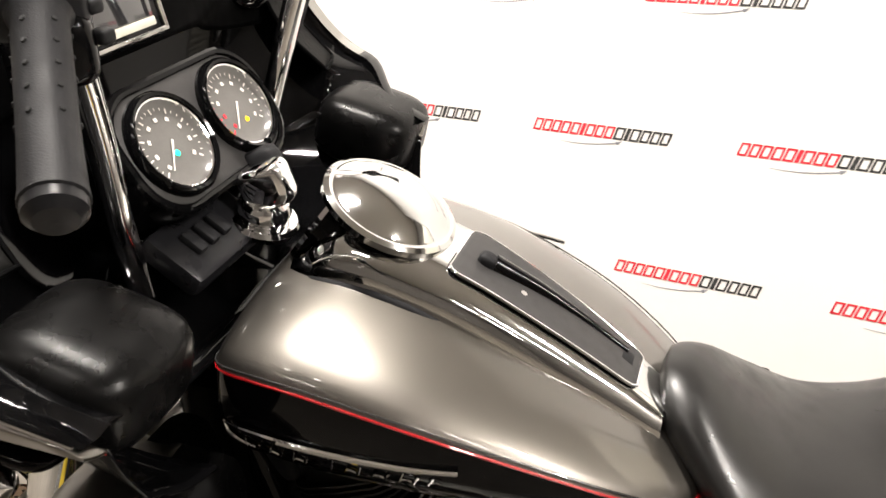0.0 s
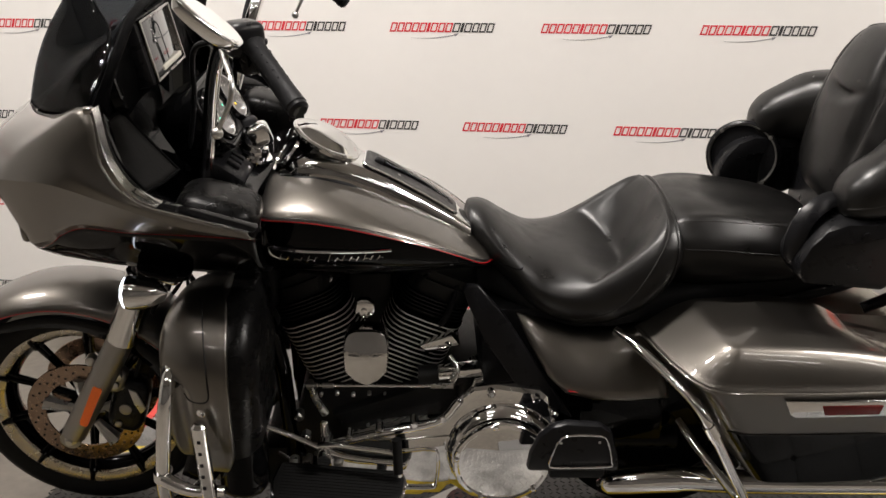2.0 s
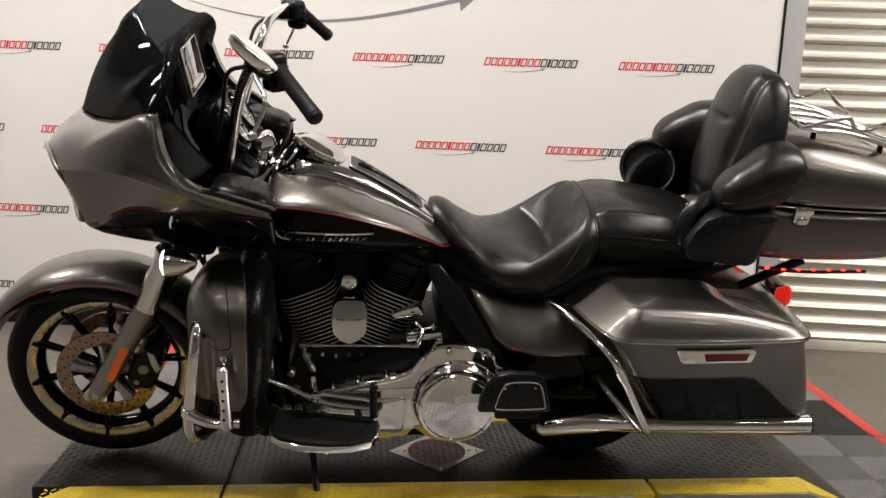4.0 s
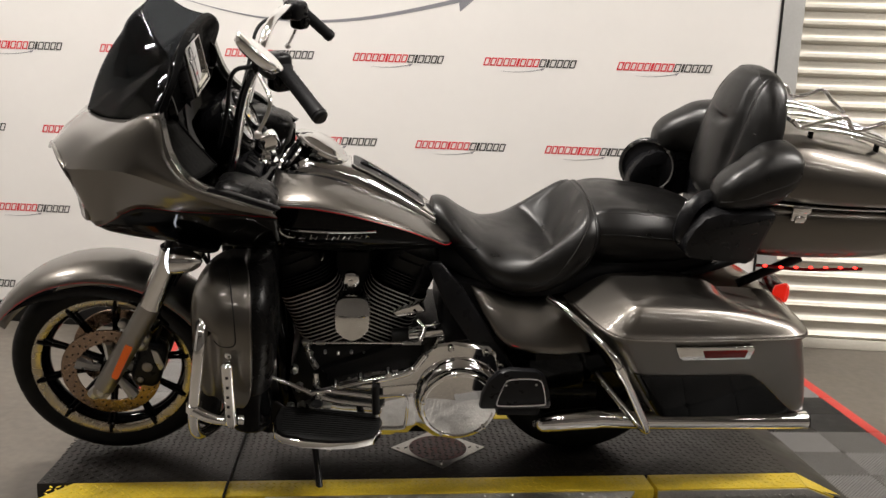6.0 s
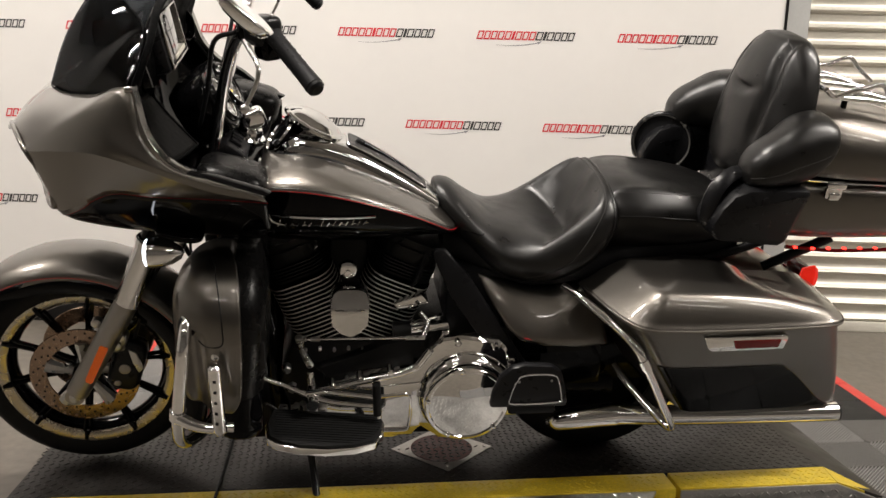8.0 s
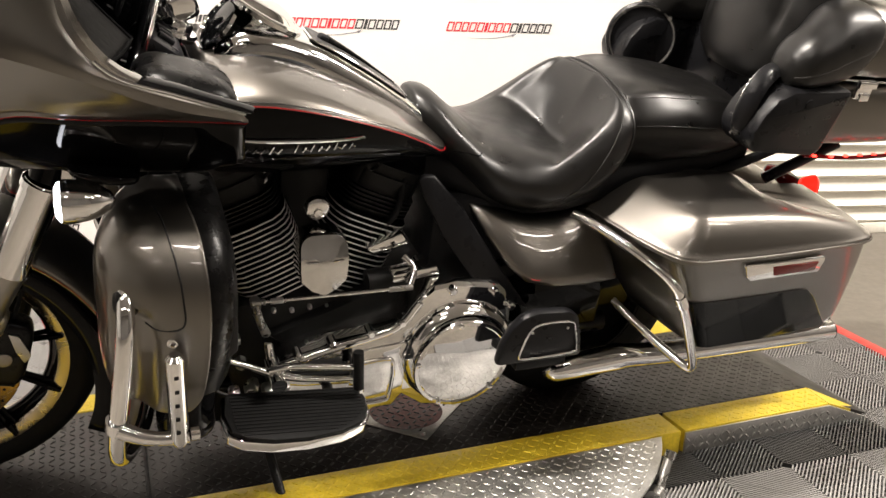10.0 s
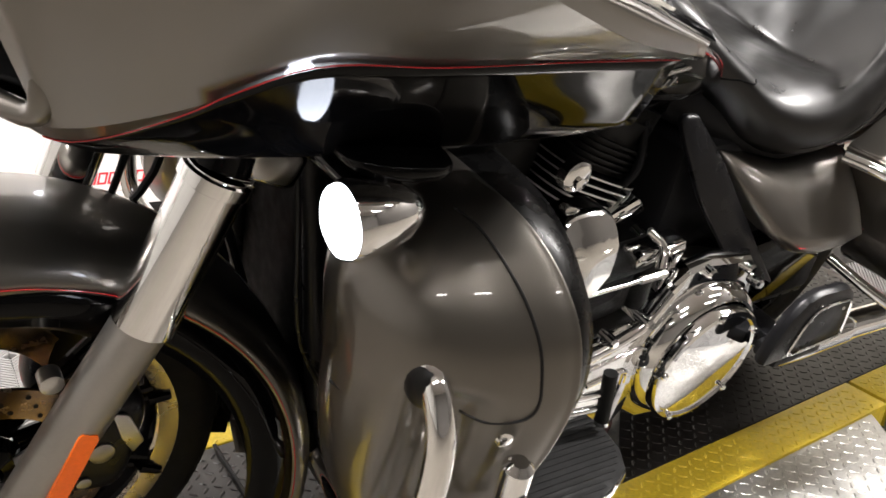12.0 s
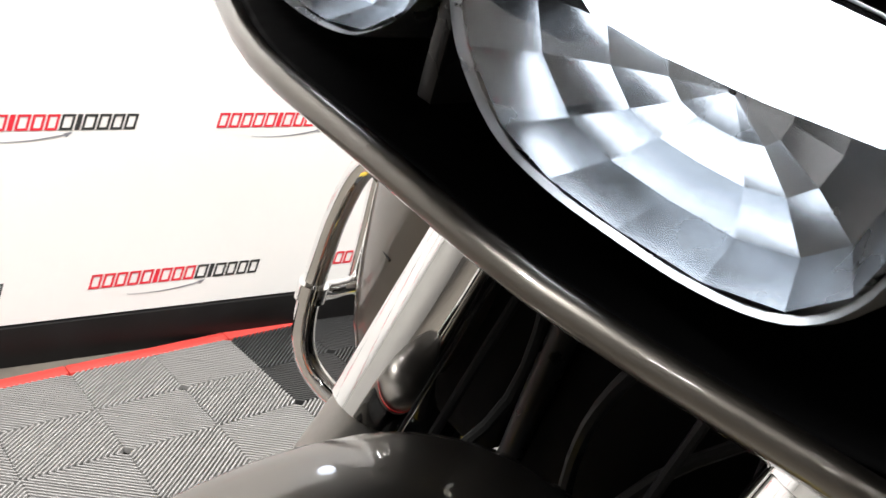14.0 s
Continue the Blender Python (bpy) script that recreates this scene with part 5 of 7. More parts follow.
def cushion_line(stations, path, dish=None, lift=0.0):
    """A line over a cushion through (u, degrees round it) pairs; the far side is the mirror of the near one."""
    dense = spline(stations, 40)
    out = []
    for u, d in spline(path, 8):
        st = min(dense, key=lambda r: abs(r[0] - u))
        x, y, z = cushion_point(st, radians(d), dish)
        out.append((x, y * (1 + lift), z + lift * 0.1))
    return out


RS = [(1.018, 0.03, 0.955, 0.90, 0.93, 2, 2), (1.03, 0.075, 0.970, 0.875, 0.925, 2, 2), (1.07, 0.115, 0.965, 0.825, 0.90, 2, 2), (1.13, 0.165, 0.925, 0.77, 0.86, 2, 2), (1.20, 0.212, 0.880, 0.705, 0.81, 2.1, 2), (1.28, 0.242, 0.875, 0.672, 0.795, 2.3, 2), (1.36, 0.254, 0.925, 0.672, 0.80, 2.3, 2), (1.44, 0.250, 0.983, 0.700, 0.83, 2.4, 2), (1.49, 0.242, 1.010, 0.735, 0.87, 2.4, 2), (1.525, 0.225, 1.010, 0.77, 0.90, 2.3, 2), (1.545, 0.20, 0.998, 0.82, 0.91, 2.2, 2)]
RSD = spline(RS, 40)
PAN = spline([(1.0, 1.2), (1.10, 0.965), (1.20, 0.888), (1.30, 0.858), (1.44, 0.834), (1.60, 0.82)], 20)


def bucket(u, y):
    """How far the rider's seat lies below its plain outline: a hollow pan, and a back roll that rises from a curved crease."""
    hw, top_w, mid_w, e = (float(np.interp(u, RSD[:, 0], RSD[:, k])) for k in (1, 2, 4, 5))
    f = max(0.0, 1 - min(1.0, abs(y) / hw) ** e) ** (1 / e)
    skin = mid_w + (top_w - mid_w) * f
    a = min(0.2, abs(y + 0.035))
    base = float(np.interp(u, PAN[:, 0], PAN[:, 1]))
    pan = mid_w + (base + 1.2 * a * a * ease((u - 1.2) / 0.17) - mid_w) * f
    roll = 0.834 + 1.2 * a * a + max(0.9, 2.4 - 8.5 * a) * (u - 1.430 + 2.0 * a * a)
    low = 0.5 * (pan + roll + math.sqrt((pan - roll) ** 2 + 0.00030))
    gap = skin - low
    return 0.5 * (gap + math.sqrt(gap * gap + 0.00025))


PS = [(1.515, 0.16, 0.985, 0.80, 0.92, 2.2, 2), (1.545, 0.195, 1.008, 0.77, 0.91, 2.4, 2), (1.62, 0.212, 1.016, 0.76, 0.91, 2.4, 2), (1.72, 0.212, 1.008, 0.77, 0.90, 2.4, 2), (1.82, 0.20, 0.995, 0.78, 0.89, 2.4, 2), (1.90, 0.18, 0.975, 0.80, 0.88, 2.4, 2), (1.945, 0.13, 0.945, 0.84, 0.88, 2.2, 2)]


def saddle(u, y):
    """A shallow hollow along the passenger's seat with a raised roll at both sides."""
    return 0.016 * math.exp(-(y / 0.10) ** 2) * math.exp(-((u - 1.74) / 0.15) ** 2) - 0.006 * math.exp(-((abs(y) - 0.15) / 0.02) ** 2)


THREAD = mat("seat_thread", (0.022, 0.021, 0.020), 0.6)
seat = part("rider_seat", cushion(RS, bucket), LEATHER, bike, "black stitched vinyl rider seat", angle=1.3)
pill = part("passenger_seat", cushion(PS, saddle), LEATHER, bike, "black stitched vinyl passenger seat", angle=1.3)
part("piping", tube(cushion_line(RS, [(1.528, 90), (1.530, 140), (1.528, 170), (1.515, 190), (1.48, 206), (1.43, 218), (1.36, 230), (1.30, 238)], None), 0.0042, 6, 1), LEATHER, seat)
part("piping", tube(cushion_line(RS, [(1.528, 90), (1.530, 40), (1.528, 10), (1.515, -10), (1.48, -26), (1.43, -38), (1.36, -50), (1.30, -58)], None), 0.0042, 6, 1), LEATHER, seat)
for q in (1, -1):
    def deg(d):
        return 90 + q * (d - 90)
    part("stitch_line", tube(cushion_line(RS, [(1.512, deg(90)), (1.513, deg(110)), (1.511, deg(130)), (1.500, deg(146)), (1.474, deg(160)), (1.435, deg(174)), (1.39, deg(184)), (1.34, deg(193)), (1.28, deg(203))], bucket, 0.002), 0.0015, 6, 1), THREAD, seat)
    part("seam", tube(cushion_line(RS, [(1.160, deg(152)), (1.148, deg(166)), (1.125, deg(180)), (1.10, deg(196))], bucket, 0.0), 0.0016, 6, 1), RECESS, seat)
    part("piping", tube(cushion_line(PS, [(1.55, deg(172)), (1.66, deg(170)), (1.80, deg(170)), (1.90, deg(172))], None), 0.0022, 6, 1), LEATHER, pill)
    part("stitch_line", tube(cushion_line(PS, [(1.56, deg(138)), (1.66, deg(136)), (1.80, deg(136)), (1.90, deg(140))], saddle, 0.002), 0.0008, 6, 1), THREAD, pill)
part("seat_base", body([(1.05, 0.10, 0.86, 0.76, 0.80, 3, 3), (1.3, 0.19, 0.78, 0.68, 0.72, 3, 3), (1.6, 0.19, 0.84, 0.72, 0.78, 3, 3), (1.95, 0.16, 0.88, 0.78, 0.83, 3, 3)], 3, 20), MATTE, bike)

# -- side covers, heat deflectors
SC = [(1.142, 0.732), (1.19, 0.722), (1.28, 0.70), (1.374, 0.693), (1.44, 0.700), (1.478, 0.706), (1.505, 0.672), (1.535, 0.60), (1.548, 0.545), (1.45, 0.545), (1.34, 0.556), (1.265, 0.574), (1.225, 0.606), (1.18, 0.668)]
SM = (1.345, 0.625)
for s in (-1, 1):
    rings = []
    for k, v in ((1.0, 0.17), (1.0, 0.205), (0.985, 0.222), (0.93, 0.235), (0.8, 0.245), (0.5, 0.252), (0.15, 0.255)):
        rings.append([(SM[0] + (a - SM[0]) * k, s * (v - 0.004 + 0.95 * (0.66 - SM[1] - (b - SM[1]) * k) * (1 - 0.5 * (SM[0] + (a - SM[0]) * k - 1.2) / 0.34)), SM[1] + (b - SM[1]) * k) for a, b in SC])
    sc = part("side_cover", loft(rings), SILVER, bike, "charcoal metallic side cover", angle=0.9)
    part("lower_cover", slab([(1.27, 0.525), (1.55, 0.54), (1.56, 0.36), (1.30, 0.36)], s * 0.17, s * 0.215, 0.01), BLACK, sc)
    part("pinstripe", tube([(1.275, s * 0.306, 0.588), (1.34, s * 0.300, 0.572), (1.44, s * 0.292, 0.560), (1.53, s * 0.280, 0.560)], 0.0014, 6, 3), RED, sc)
    hd = slab([(1.008, 0.800), (1.022, 0.812), (1.050, 0.810), (1.12, 0.735), (1.18, 0.648), (1.300, 0.48), (1.235, 0.51), (1.150, 0.565), (1.07, 0.67), (1.024, 0.762)], -0.006, 0.010, 0.006)
    for q in hd.verts:
        q.co.y = s * (q.co.y + 0.160 + 0.34 * (0.80 - q.co.z))
    part("heat_deflector", hd, SATIN, bike, "satin black engine heat deflector")

# -- saddlebags: a planar lid rim, a raised flat-topped lid, and a body that slants back towards the bottom
BASE = [(1.455, 0.215, 0.722), (1.495, 0.36, 0.722), (1.535, 0.455, 0.721), (1.575, 0.489, 0.720), (1.64, 0.495, 0.719), (1.80, 0.494, 0.718), (1.98, 0.486, 0.718), (2.10, 0.476, 0.718), (2.150, 0.452, 0.718), (2.168, 0.38, 0.718), (2.170, 0.215, 0.718)]
LID = [(1.575, 0.215, 0.800), (1.590, 0.34, 0.803), (1.602, 0.415, 0.804), (1.618, 0.440, 0.804), (1.65, 0.444, 0.803), (1.80, 0.442, 0.797), (1.95, 0.436, 0.783), (2.06, 0.428, 0.762), (2.095, 0.412, 0.753), (2.108, 0.36, 0.751), (2.110, 0.215, 0.752)]
BC, TC = spline(BASE, 5), spline(LID, 5)
MIDC = np.array([1.83, 0.20, 0.0])


def bag_out(c, d):
    """Moves an outline outward in plan by d."""
    o = c.copy()
    for k in range(len(c)):
        t = c[min(k + 1, len(c) - 1)] - c[max(k - 1, 0)]
        n = np.array([-t[1], t[0], 0.0])
        n /= np.linalg.norm(n) + 1e-9
        o[k] += n * d
    return o


def bag_body(w):
    """The body's outline at height w, between the rim and the bottom, tucked in and down towards the rear."""
    f = (0.708 - w) / 0.268
    o = bag_out(BC, -0.004 - 0.018 * f * f)
    x = (BC[:, 0] - 1.455) / 0.715
    o[:, 0] += f * ((1 - x) * 0.165 + x * 0.120)
    o[:, 2] = w
    tuck = f * (0.045 + 0.060 * np.clip(x, 0, 1)) * np.clip((o[:, 1] - 0.215) / 0.2, 0, 1)
    o += np.stack([0.33 * tuck, -tuck, -0.66 * tuck], axis=1)
    return o


for s in (-1, 1):
    flip = np.array([1, s, 1.0])
    up3 = np.array([0, 0, 1.0])
    face = []
    for f, b in ((0.22, 0.006), (0.5, 0.009), (0.78, 0.007), (0.93, 0.0035)):
        face.append(bag_out(BC * (1 - f) + TC * f, b) + up3 * b * 0.6)
    flat1 = TC + (MIDC * np.array([1, 1, 0]) + TC * up3 - TC) * 0.06 + up3 * 0.003
    flat2 = TC + (MIDC * np.array([1, 1, 0]) + TC * up3 - TC) * 0.55 + up3 * 0.006
    flat3 = flat2.copy()
    flat3[:, 1] = 0.205
    rows = [bag_out(BC, -0.004) - up3 * 0.010, bag_out(BC, 0.004) - up3 * 0.009, bag_out(BC, 0.006), bag_out(BC, 0.004) + up3 * 0.006, BC + up3 * 0.009] + face + [TC, flat1, flat2, flat3]
    bag = part("saddlebag", sheet(np.array([r * flip for r in rows])), SILVER, bike, "hard saddlebag with charcoal lid and body around a gloss black panel", angle=1.0)
    part("lid_trim", tube([tuple(p) for p in bag_out(BC, 0.0075) * flip + up3 * 0.001], 0.0032, 8, 1), SILVER, bag)
    rows = [bag_body(w) * flip for w in np.linspace(0.712, 0.432, 9)]
    low = bag_body(0.421)
    rows += [bag_out(low, -0.012) * flip, (low * np.array([1, 0, 1]) + np.array([0, 0.215, 0])) * flip]
    part("body", sheet(np.array(rows)), SILVER, bag, angle=1.0)
    pc = [k for k in range(len(BC)) if 12 <= k <= 41]
    black = []
    for g in np.linspace(0, 1, 7):
        r = []
        for k in pc:
            u_low = bag_body(0.43)[k][0]
            drop = ease((u_low - 2.10) / 0.16)
            top_w = 0.592 - 0.162 * drop
            w = top_w + (0.427 - top_w) * g
            r.append(bag_out(bag_body(w), 0.0022)[k] * flip)
        black.append(r)
    part("lower_panel", sheet(np.array(black)), BLACK, bag, "gloss black lower panel", angle=1.0)
    part("pinstripe", tube([tuple(p) for p in black[0]], 0.0009, 6, 1), GOLDLINE, bag)
    lt = part("latch", slab([(1.728, 0.698), (1.97, 0.702), (1.978, 0.690), (1.968, 0.655), (1.758, 0.650), (1.745, 0.66)], s * 0.480, s * 0.500, 0.005), CHROME, bag, "chrome latch with red reflector")
    part("reflector", slab([(1.815, 0.686), (1.955, 0.689), (1.95, 0.664), (1.825, 0.661)], s * 0.4995, s * 0.5025, 0.002), REDLENS, lt)
    gd2 = [(1.392, s * 0.245, 0.728), (1.425, s * 0.300, 0.722), (1.474, s * 0.373, 0.702), (1.520, s * 0.440, 0.678), (1.552, s * 0.482, 0.650), (1.570, s * 0.492, 0.618), (1.604, s * 0.490, 0.56), (1.655, s * 0.478, 0.465), (1.702, s * 0.460, 0.378), (1.698, s * 0.440, 0.362), (1.676, s * 0.395, 0.372), (1.632, s * 0.300, 0.40), (1.597, s * 0.215, 0.43)]
    part("bag_guard", tube(gd2, 0.0120, 14, 5), CHROME, bike, "chrome saddlebag guard rail")
    part("guard_joint", tube([(1.566, s * 0.491, 0.625), (1.584, s * 0.492, 0.595)], 0.0155, 14), CHROME, bike)
    mf = part("muffler", tube([(1.385, s * 0.275, 0.262), (1.41, s * 0.285, 0.272), (1.46, s * 0.295, 0.290), (1.58, s * 0.310, 0.312), (1.62, s * 0.315, 0.314), (1.83, s * 0.325, 0.312), (2.315, s * 0.325, 0.308)], [0.012, 0.030, 0.036, 0.037, 0.032, 0.031, 0.031], 22, 4), CHROME, bike, "long chrome muffler")
    part("muffler_end", disc((2.316, s * 0.325, 0.308), (1, 0, 0), [(0.029, -0.01), (0.030, 0.004), (0.024, 0.004), (0.02, -0.02), (0, -0.02)], 22), SATIN, mf)

# -- rear: fender, wheel, tail lamp, trunk, backrest
RW = Matrix.Translation((1.60, 0, 0.32))
rw = part("rear_wheel", lathe([(0.20, -0.075), (0.215, -0.085), (0.26, -0.092), (0.305, -0.075), (0.322, -0.03), (0.324, 0), (0.322, 0.03), (0.305, 0.075), (0.26, 0.092), (0.215, 0.085), (0.20, 0.075)], RW, 48), RUBBER, bike, "black rubber tyre")
part("rim", lathe([(0.03, -0.06), (0.19, -0.05), (0.206, -0.08), (0.21, 0.08), (0.19, 0.05), (0.03, 0.06)], RW, 40), BLACK, rw)
part("rear_fender", body([(1.36, 0.12, 0.66, 0.50, 0.58, 3, 3), (1.55, 0.13, 0.74, 0.62, 0.68, 3, 3), (1.85, 0.14, 0.76, 0.62, 0.68, 3, 3), (2.1, 0.14, 0.73, 0.50, 0.62, 3, 3), (2.24, 0.12, 0.66, 0.42, 0.55, 3, 3)], 4, 24), SILVER, bike, "charcoal metallic rear fender")
tl = part("tail_lamp", pad((2.275, 0, 0.655), (0.025, 0.075, 0.030), 3), REDLENS, bike, "lit red tail lamp")
for s in (-1, 1):
    part("rear_signal", disc((2.225, s * 0.165, 0.712), (1, s * 0.5, 0), [(0.0, -0.04), (0.020, -0.036), (0.033, -0.01), (0.035, 0.0), (0.026, 0.010), (0.0, 0.015)], 24), REDLIT, tl)
    part("trunk_bracket", tube([(2.06, s * 0.14, 0.735), (2.16, s * 0.16, 0.80), (2.24, s * 0.18, 0.855)], 0.016, 10, 3), SATIN, bike)
    part("trunk_bracket", tube([(1.80, s * 0.15, 0.76), (1.92, s * 0.17, 0.80), (2.06, s * 0.18, 0.86)], 0.014, 10, 3), SATIN, bike)
TB = [(2.035, 0.235, 1.068, 0.868, 0.97, 5, 4), (2.06, 0.265, 1.068, 0.862, 0.98, 6, 4), (2.2, 0.285, 1.066, 0.862, 0.98, 6, 4), (2.40, 0.285, 1.06, 0.865, 0.98, 6, 4), (2.52, 0.265, 1.055, 0.88, 0.98, 5, 4), (2.58, 0.21, 1.05, 0.91, 0.98, 4, 4)]
TL = [(2.055, 0.22, 1.235, 1.072, 1.10, 4, 6), (2.09, 0.26, 1.262, 1.070, 1.10, 3.2, 6), (2.2, 0.286, 1.262, 1.068, 1.10, 3, 6), (2.40, 0.286, 1.228, 1.063, 1.09, 3, 6), (2.53, 0.265, 1.18, 1.06, 1.085, 2.8, 6), (2.595, 0.20, 1.12, 1.058, 1.075, 2.4, 6)]
trunk = part("trunk", body(TB, 5, 36), SILVER, bike, "charcoal metallic hard top trunk", angle=0.9)
part("trunk_lid", body(TL, 5, 36), SILVER, trunk, angle=0.9)
part("trunk_seam", body([(u, hw + 0.003, mid + 0.008, mid + 0.001, mid + 0.0045, 8, 8) for u, hw, mid in ((2.06, 0.262, 1.066), (2.2, 0.286, 1.064), (2.40, 0.286, 1.059), (2.53, 0.266, 1.055), (2.59, 0.20, 1.053))], 4, 28), CHROME, trunk, "chrome trim line")
for s in (-1, 1):
    la = part("latch", local_box(pose(2.135, s * 0.290, 1.052), 0.026, 0.006, 0.026, 0.006), CHROME, trunk, "chrome trunk latch")
    part("latch_tab", local_box(pose(2.135, s * 0.299, 1.066), 0.030, 0.005, 0.010, 0.004), CHROME, la)
    part("latch_tab", local_box(pose(2.135, s * 0.299, 1.034), 0.016, 0.004, 0.010, 0.003), CHROME, la)
for s in (-1, 1):
    for i in range(7):
        part("marker_led", pad((2.075 + i * 0.050, s * (0.277 if i else 0.268), 0.862), (0.007, 0.005, 0.0035), 3, seg=8), LEDRED, trunk)
    part("led_strip", tube([(2.05, s * 0.255, 0.858), (2.2, s * 0.277, 0.855), (2.40, s * 0.275, 0.858)], 0.006, 8, 4), REDLENS, trunk)
# rack
rack = empty("luggage_rack")
rack.parent = bike
rack["label"] = "chrome luggage rack"
def zt(u):
    return float(np.interp(u, [2.09, 2.2, 2.4, 2.53], [1.285, 1.288, 1.25, 1.20]))
for v in (-0.19, -0.10, 0.0, 0.10, 0.19):
    part("rail", tube([(2.10, v, 1.315), (2.14, v, zt(2.14) + 0.008), (2.3, v, zt(2.3) + 0.01), (2.5, v * 0.96, zt(2.5) + 0.012)], 0.0075, 10, 4), CHROME, rack)
part("cross_rail", tube([(2.50, -0.185, zt(2.5) + 0.012), (2.515, 0, zt(2.5) + 0.014), (2.50, 0.185, zt(2.5) + 0.012)], 0.0085, 10, 5), CHROME, rack)
part("cross_rail", tube([(2.10, -0.19, 1.315), (2.095, 0, 1.325), (2.10, 0.19, 1.315)], 0.0085, 10, 5), CHROME, rack)
for s in (-1, 1):
    part("side_loop", tube([(2.13, s * 0.20, 1.30), (2.20, s * 0.205, 1.325), (2.26, s * 0.205, 1.335), (2.29, s * 0.205, 1.30), (2.34, s * 0.205, 1.305), (2.40, s * 0.205, 1.325), (2.44, s * 0.20, 1.29), (2.49, s * 0.19, 1.25)], 0.007, 10, 4), CHROME, rack)
    part("rack_foot", tube([(2.19, s * 0.15, 1.245), (2.19, s * 0.15, 1.30)], 0.009, 10), BLACK, rack)
    part("rack_foot", tube([(2.42, s * 0.15, 1.20), (2.42, s * 0.15, 1.255)], 0.009, 10), BLACK, rack)

part("backrest_mount", slab([(a, b + 0.985) for a, b in rounded(0.245, 0.115, 0.04)], 1.975, 2.032, 0.01, axis="u"), SATIN, bike, "black backrest mounting panel")
BRW = [(1.015, 1.960, 0.035, 0.13), (1.05, 1.966, 0.055, 0.180), (1.10, 1.974, 0.064, 0.208), (1.17, 1.988, 0.070, 0.220), (1.24, 2.004, 0.074, 0.216), (1.31, 2.020, 0.073, 0.194), (1.365, 2.034, 0.067, 0.166), (1.40, 2.043, 0.058, 0.136), (1.425, 2.049, 0.042, 0.095), (1.436, 2.052, 0.018, 0.040)]


def back_point(row, a):
    """A point of the backrest: the pad's section at one height, dented by the tuft in its middle."""
    w, uc, d, hw = row
    c, q = math.cos(a), math.sin(a)
    y = math.copysign(abs(q) ** (2 / 2.5), q) * hw
    x = math.copysign(abs(c) ** (2 / 2.5), c) * d
    if c < 0:
        x += 0.020 * math.exp(-((w - 1.272 - 0.9 * abs(y + 0.01) ** 1.5) / 0.013) ** 2) * math.exp(-((y + 0.01) / 0.055) ** 2)
        x += 0.016 * math.exp(-((abs(y) - 0.125 + 0.25 * max(0, w - 1.30)) / 0.012) ** 2) * ease((w - 1.10) / 0.1)
    return (uc + x + 0.9 * y * y, y, w)


br = part("backrest", loft([[back_point(r, 2 * math.pi * i / 96) for i in range(96)] for r in spline(BRW, 12)]), LEATHER, bike, "black padded passenger backrest with wrap-round armrests", angle=1.3)
ARM = [(1.846, 0.290, 0.018, 1.128, 1.090, 1.11), (1.854, 0.290, 0.044, 1.152, 1.076, 1.112), (1.882, 0.290, 0.066, 1.184, 1.070, 1.122), (1.93, 0.284, 0.076, 1.216, 1.070, 1.135), (1.98, 0.268, 0.090, 1.248, 1.072, 1.155), (2.04, 0.246, 0.106, 1.262, 1.088, 1.175), (2.085, 0.226, 0.112, 1.258, 1.135, 1.195), (2.112, 0.212, 0.085, 1.236, 1.175, 1.205)]
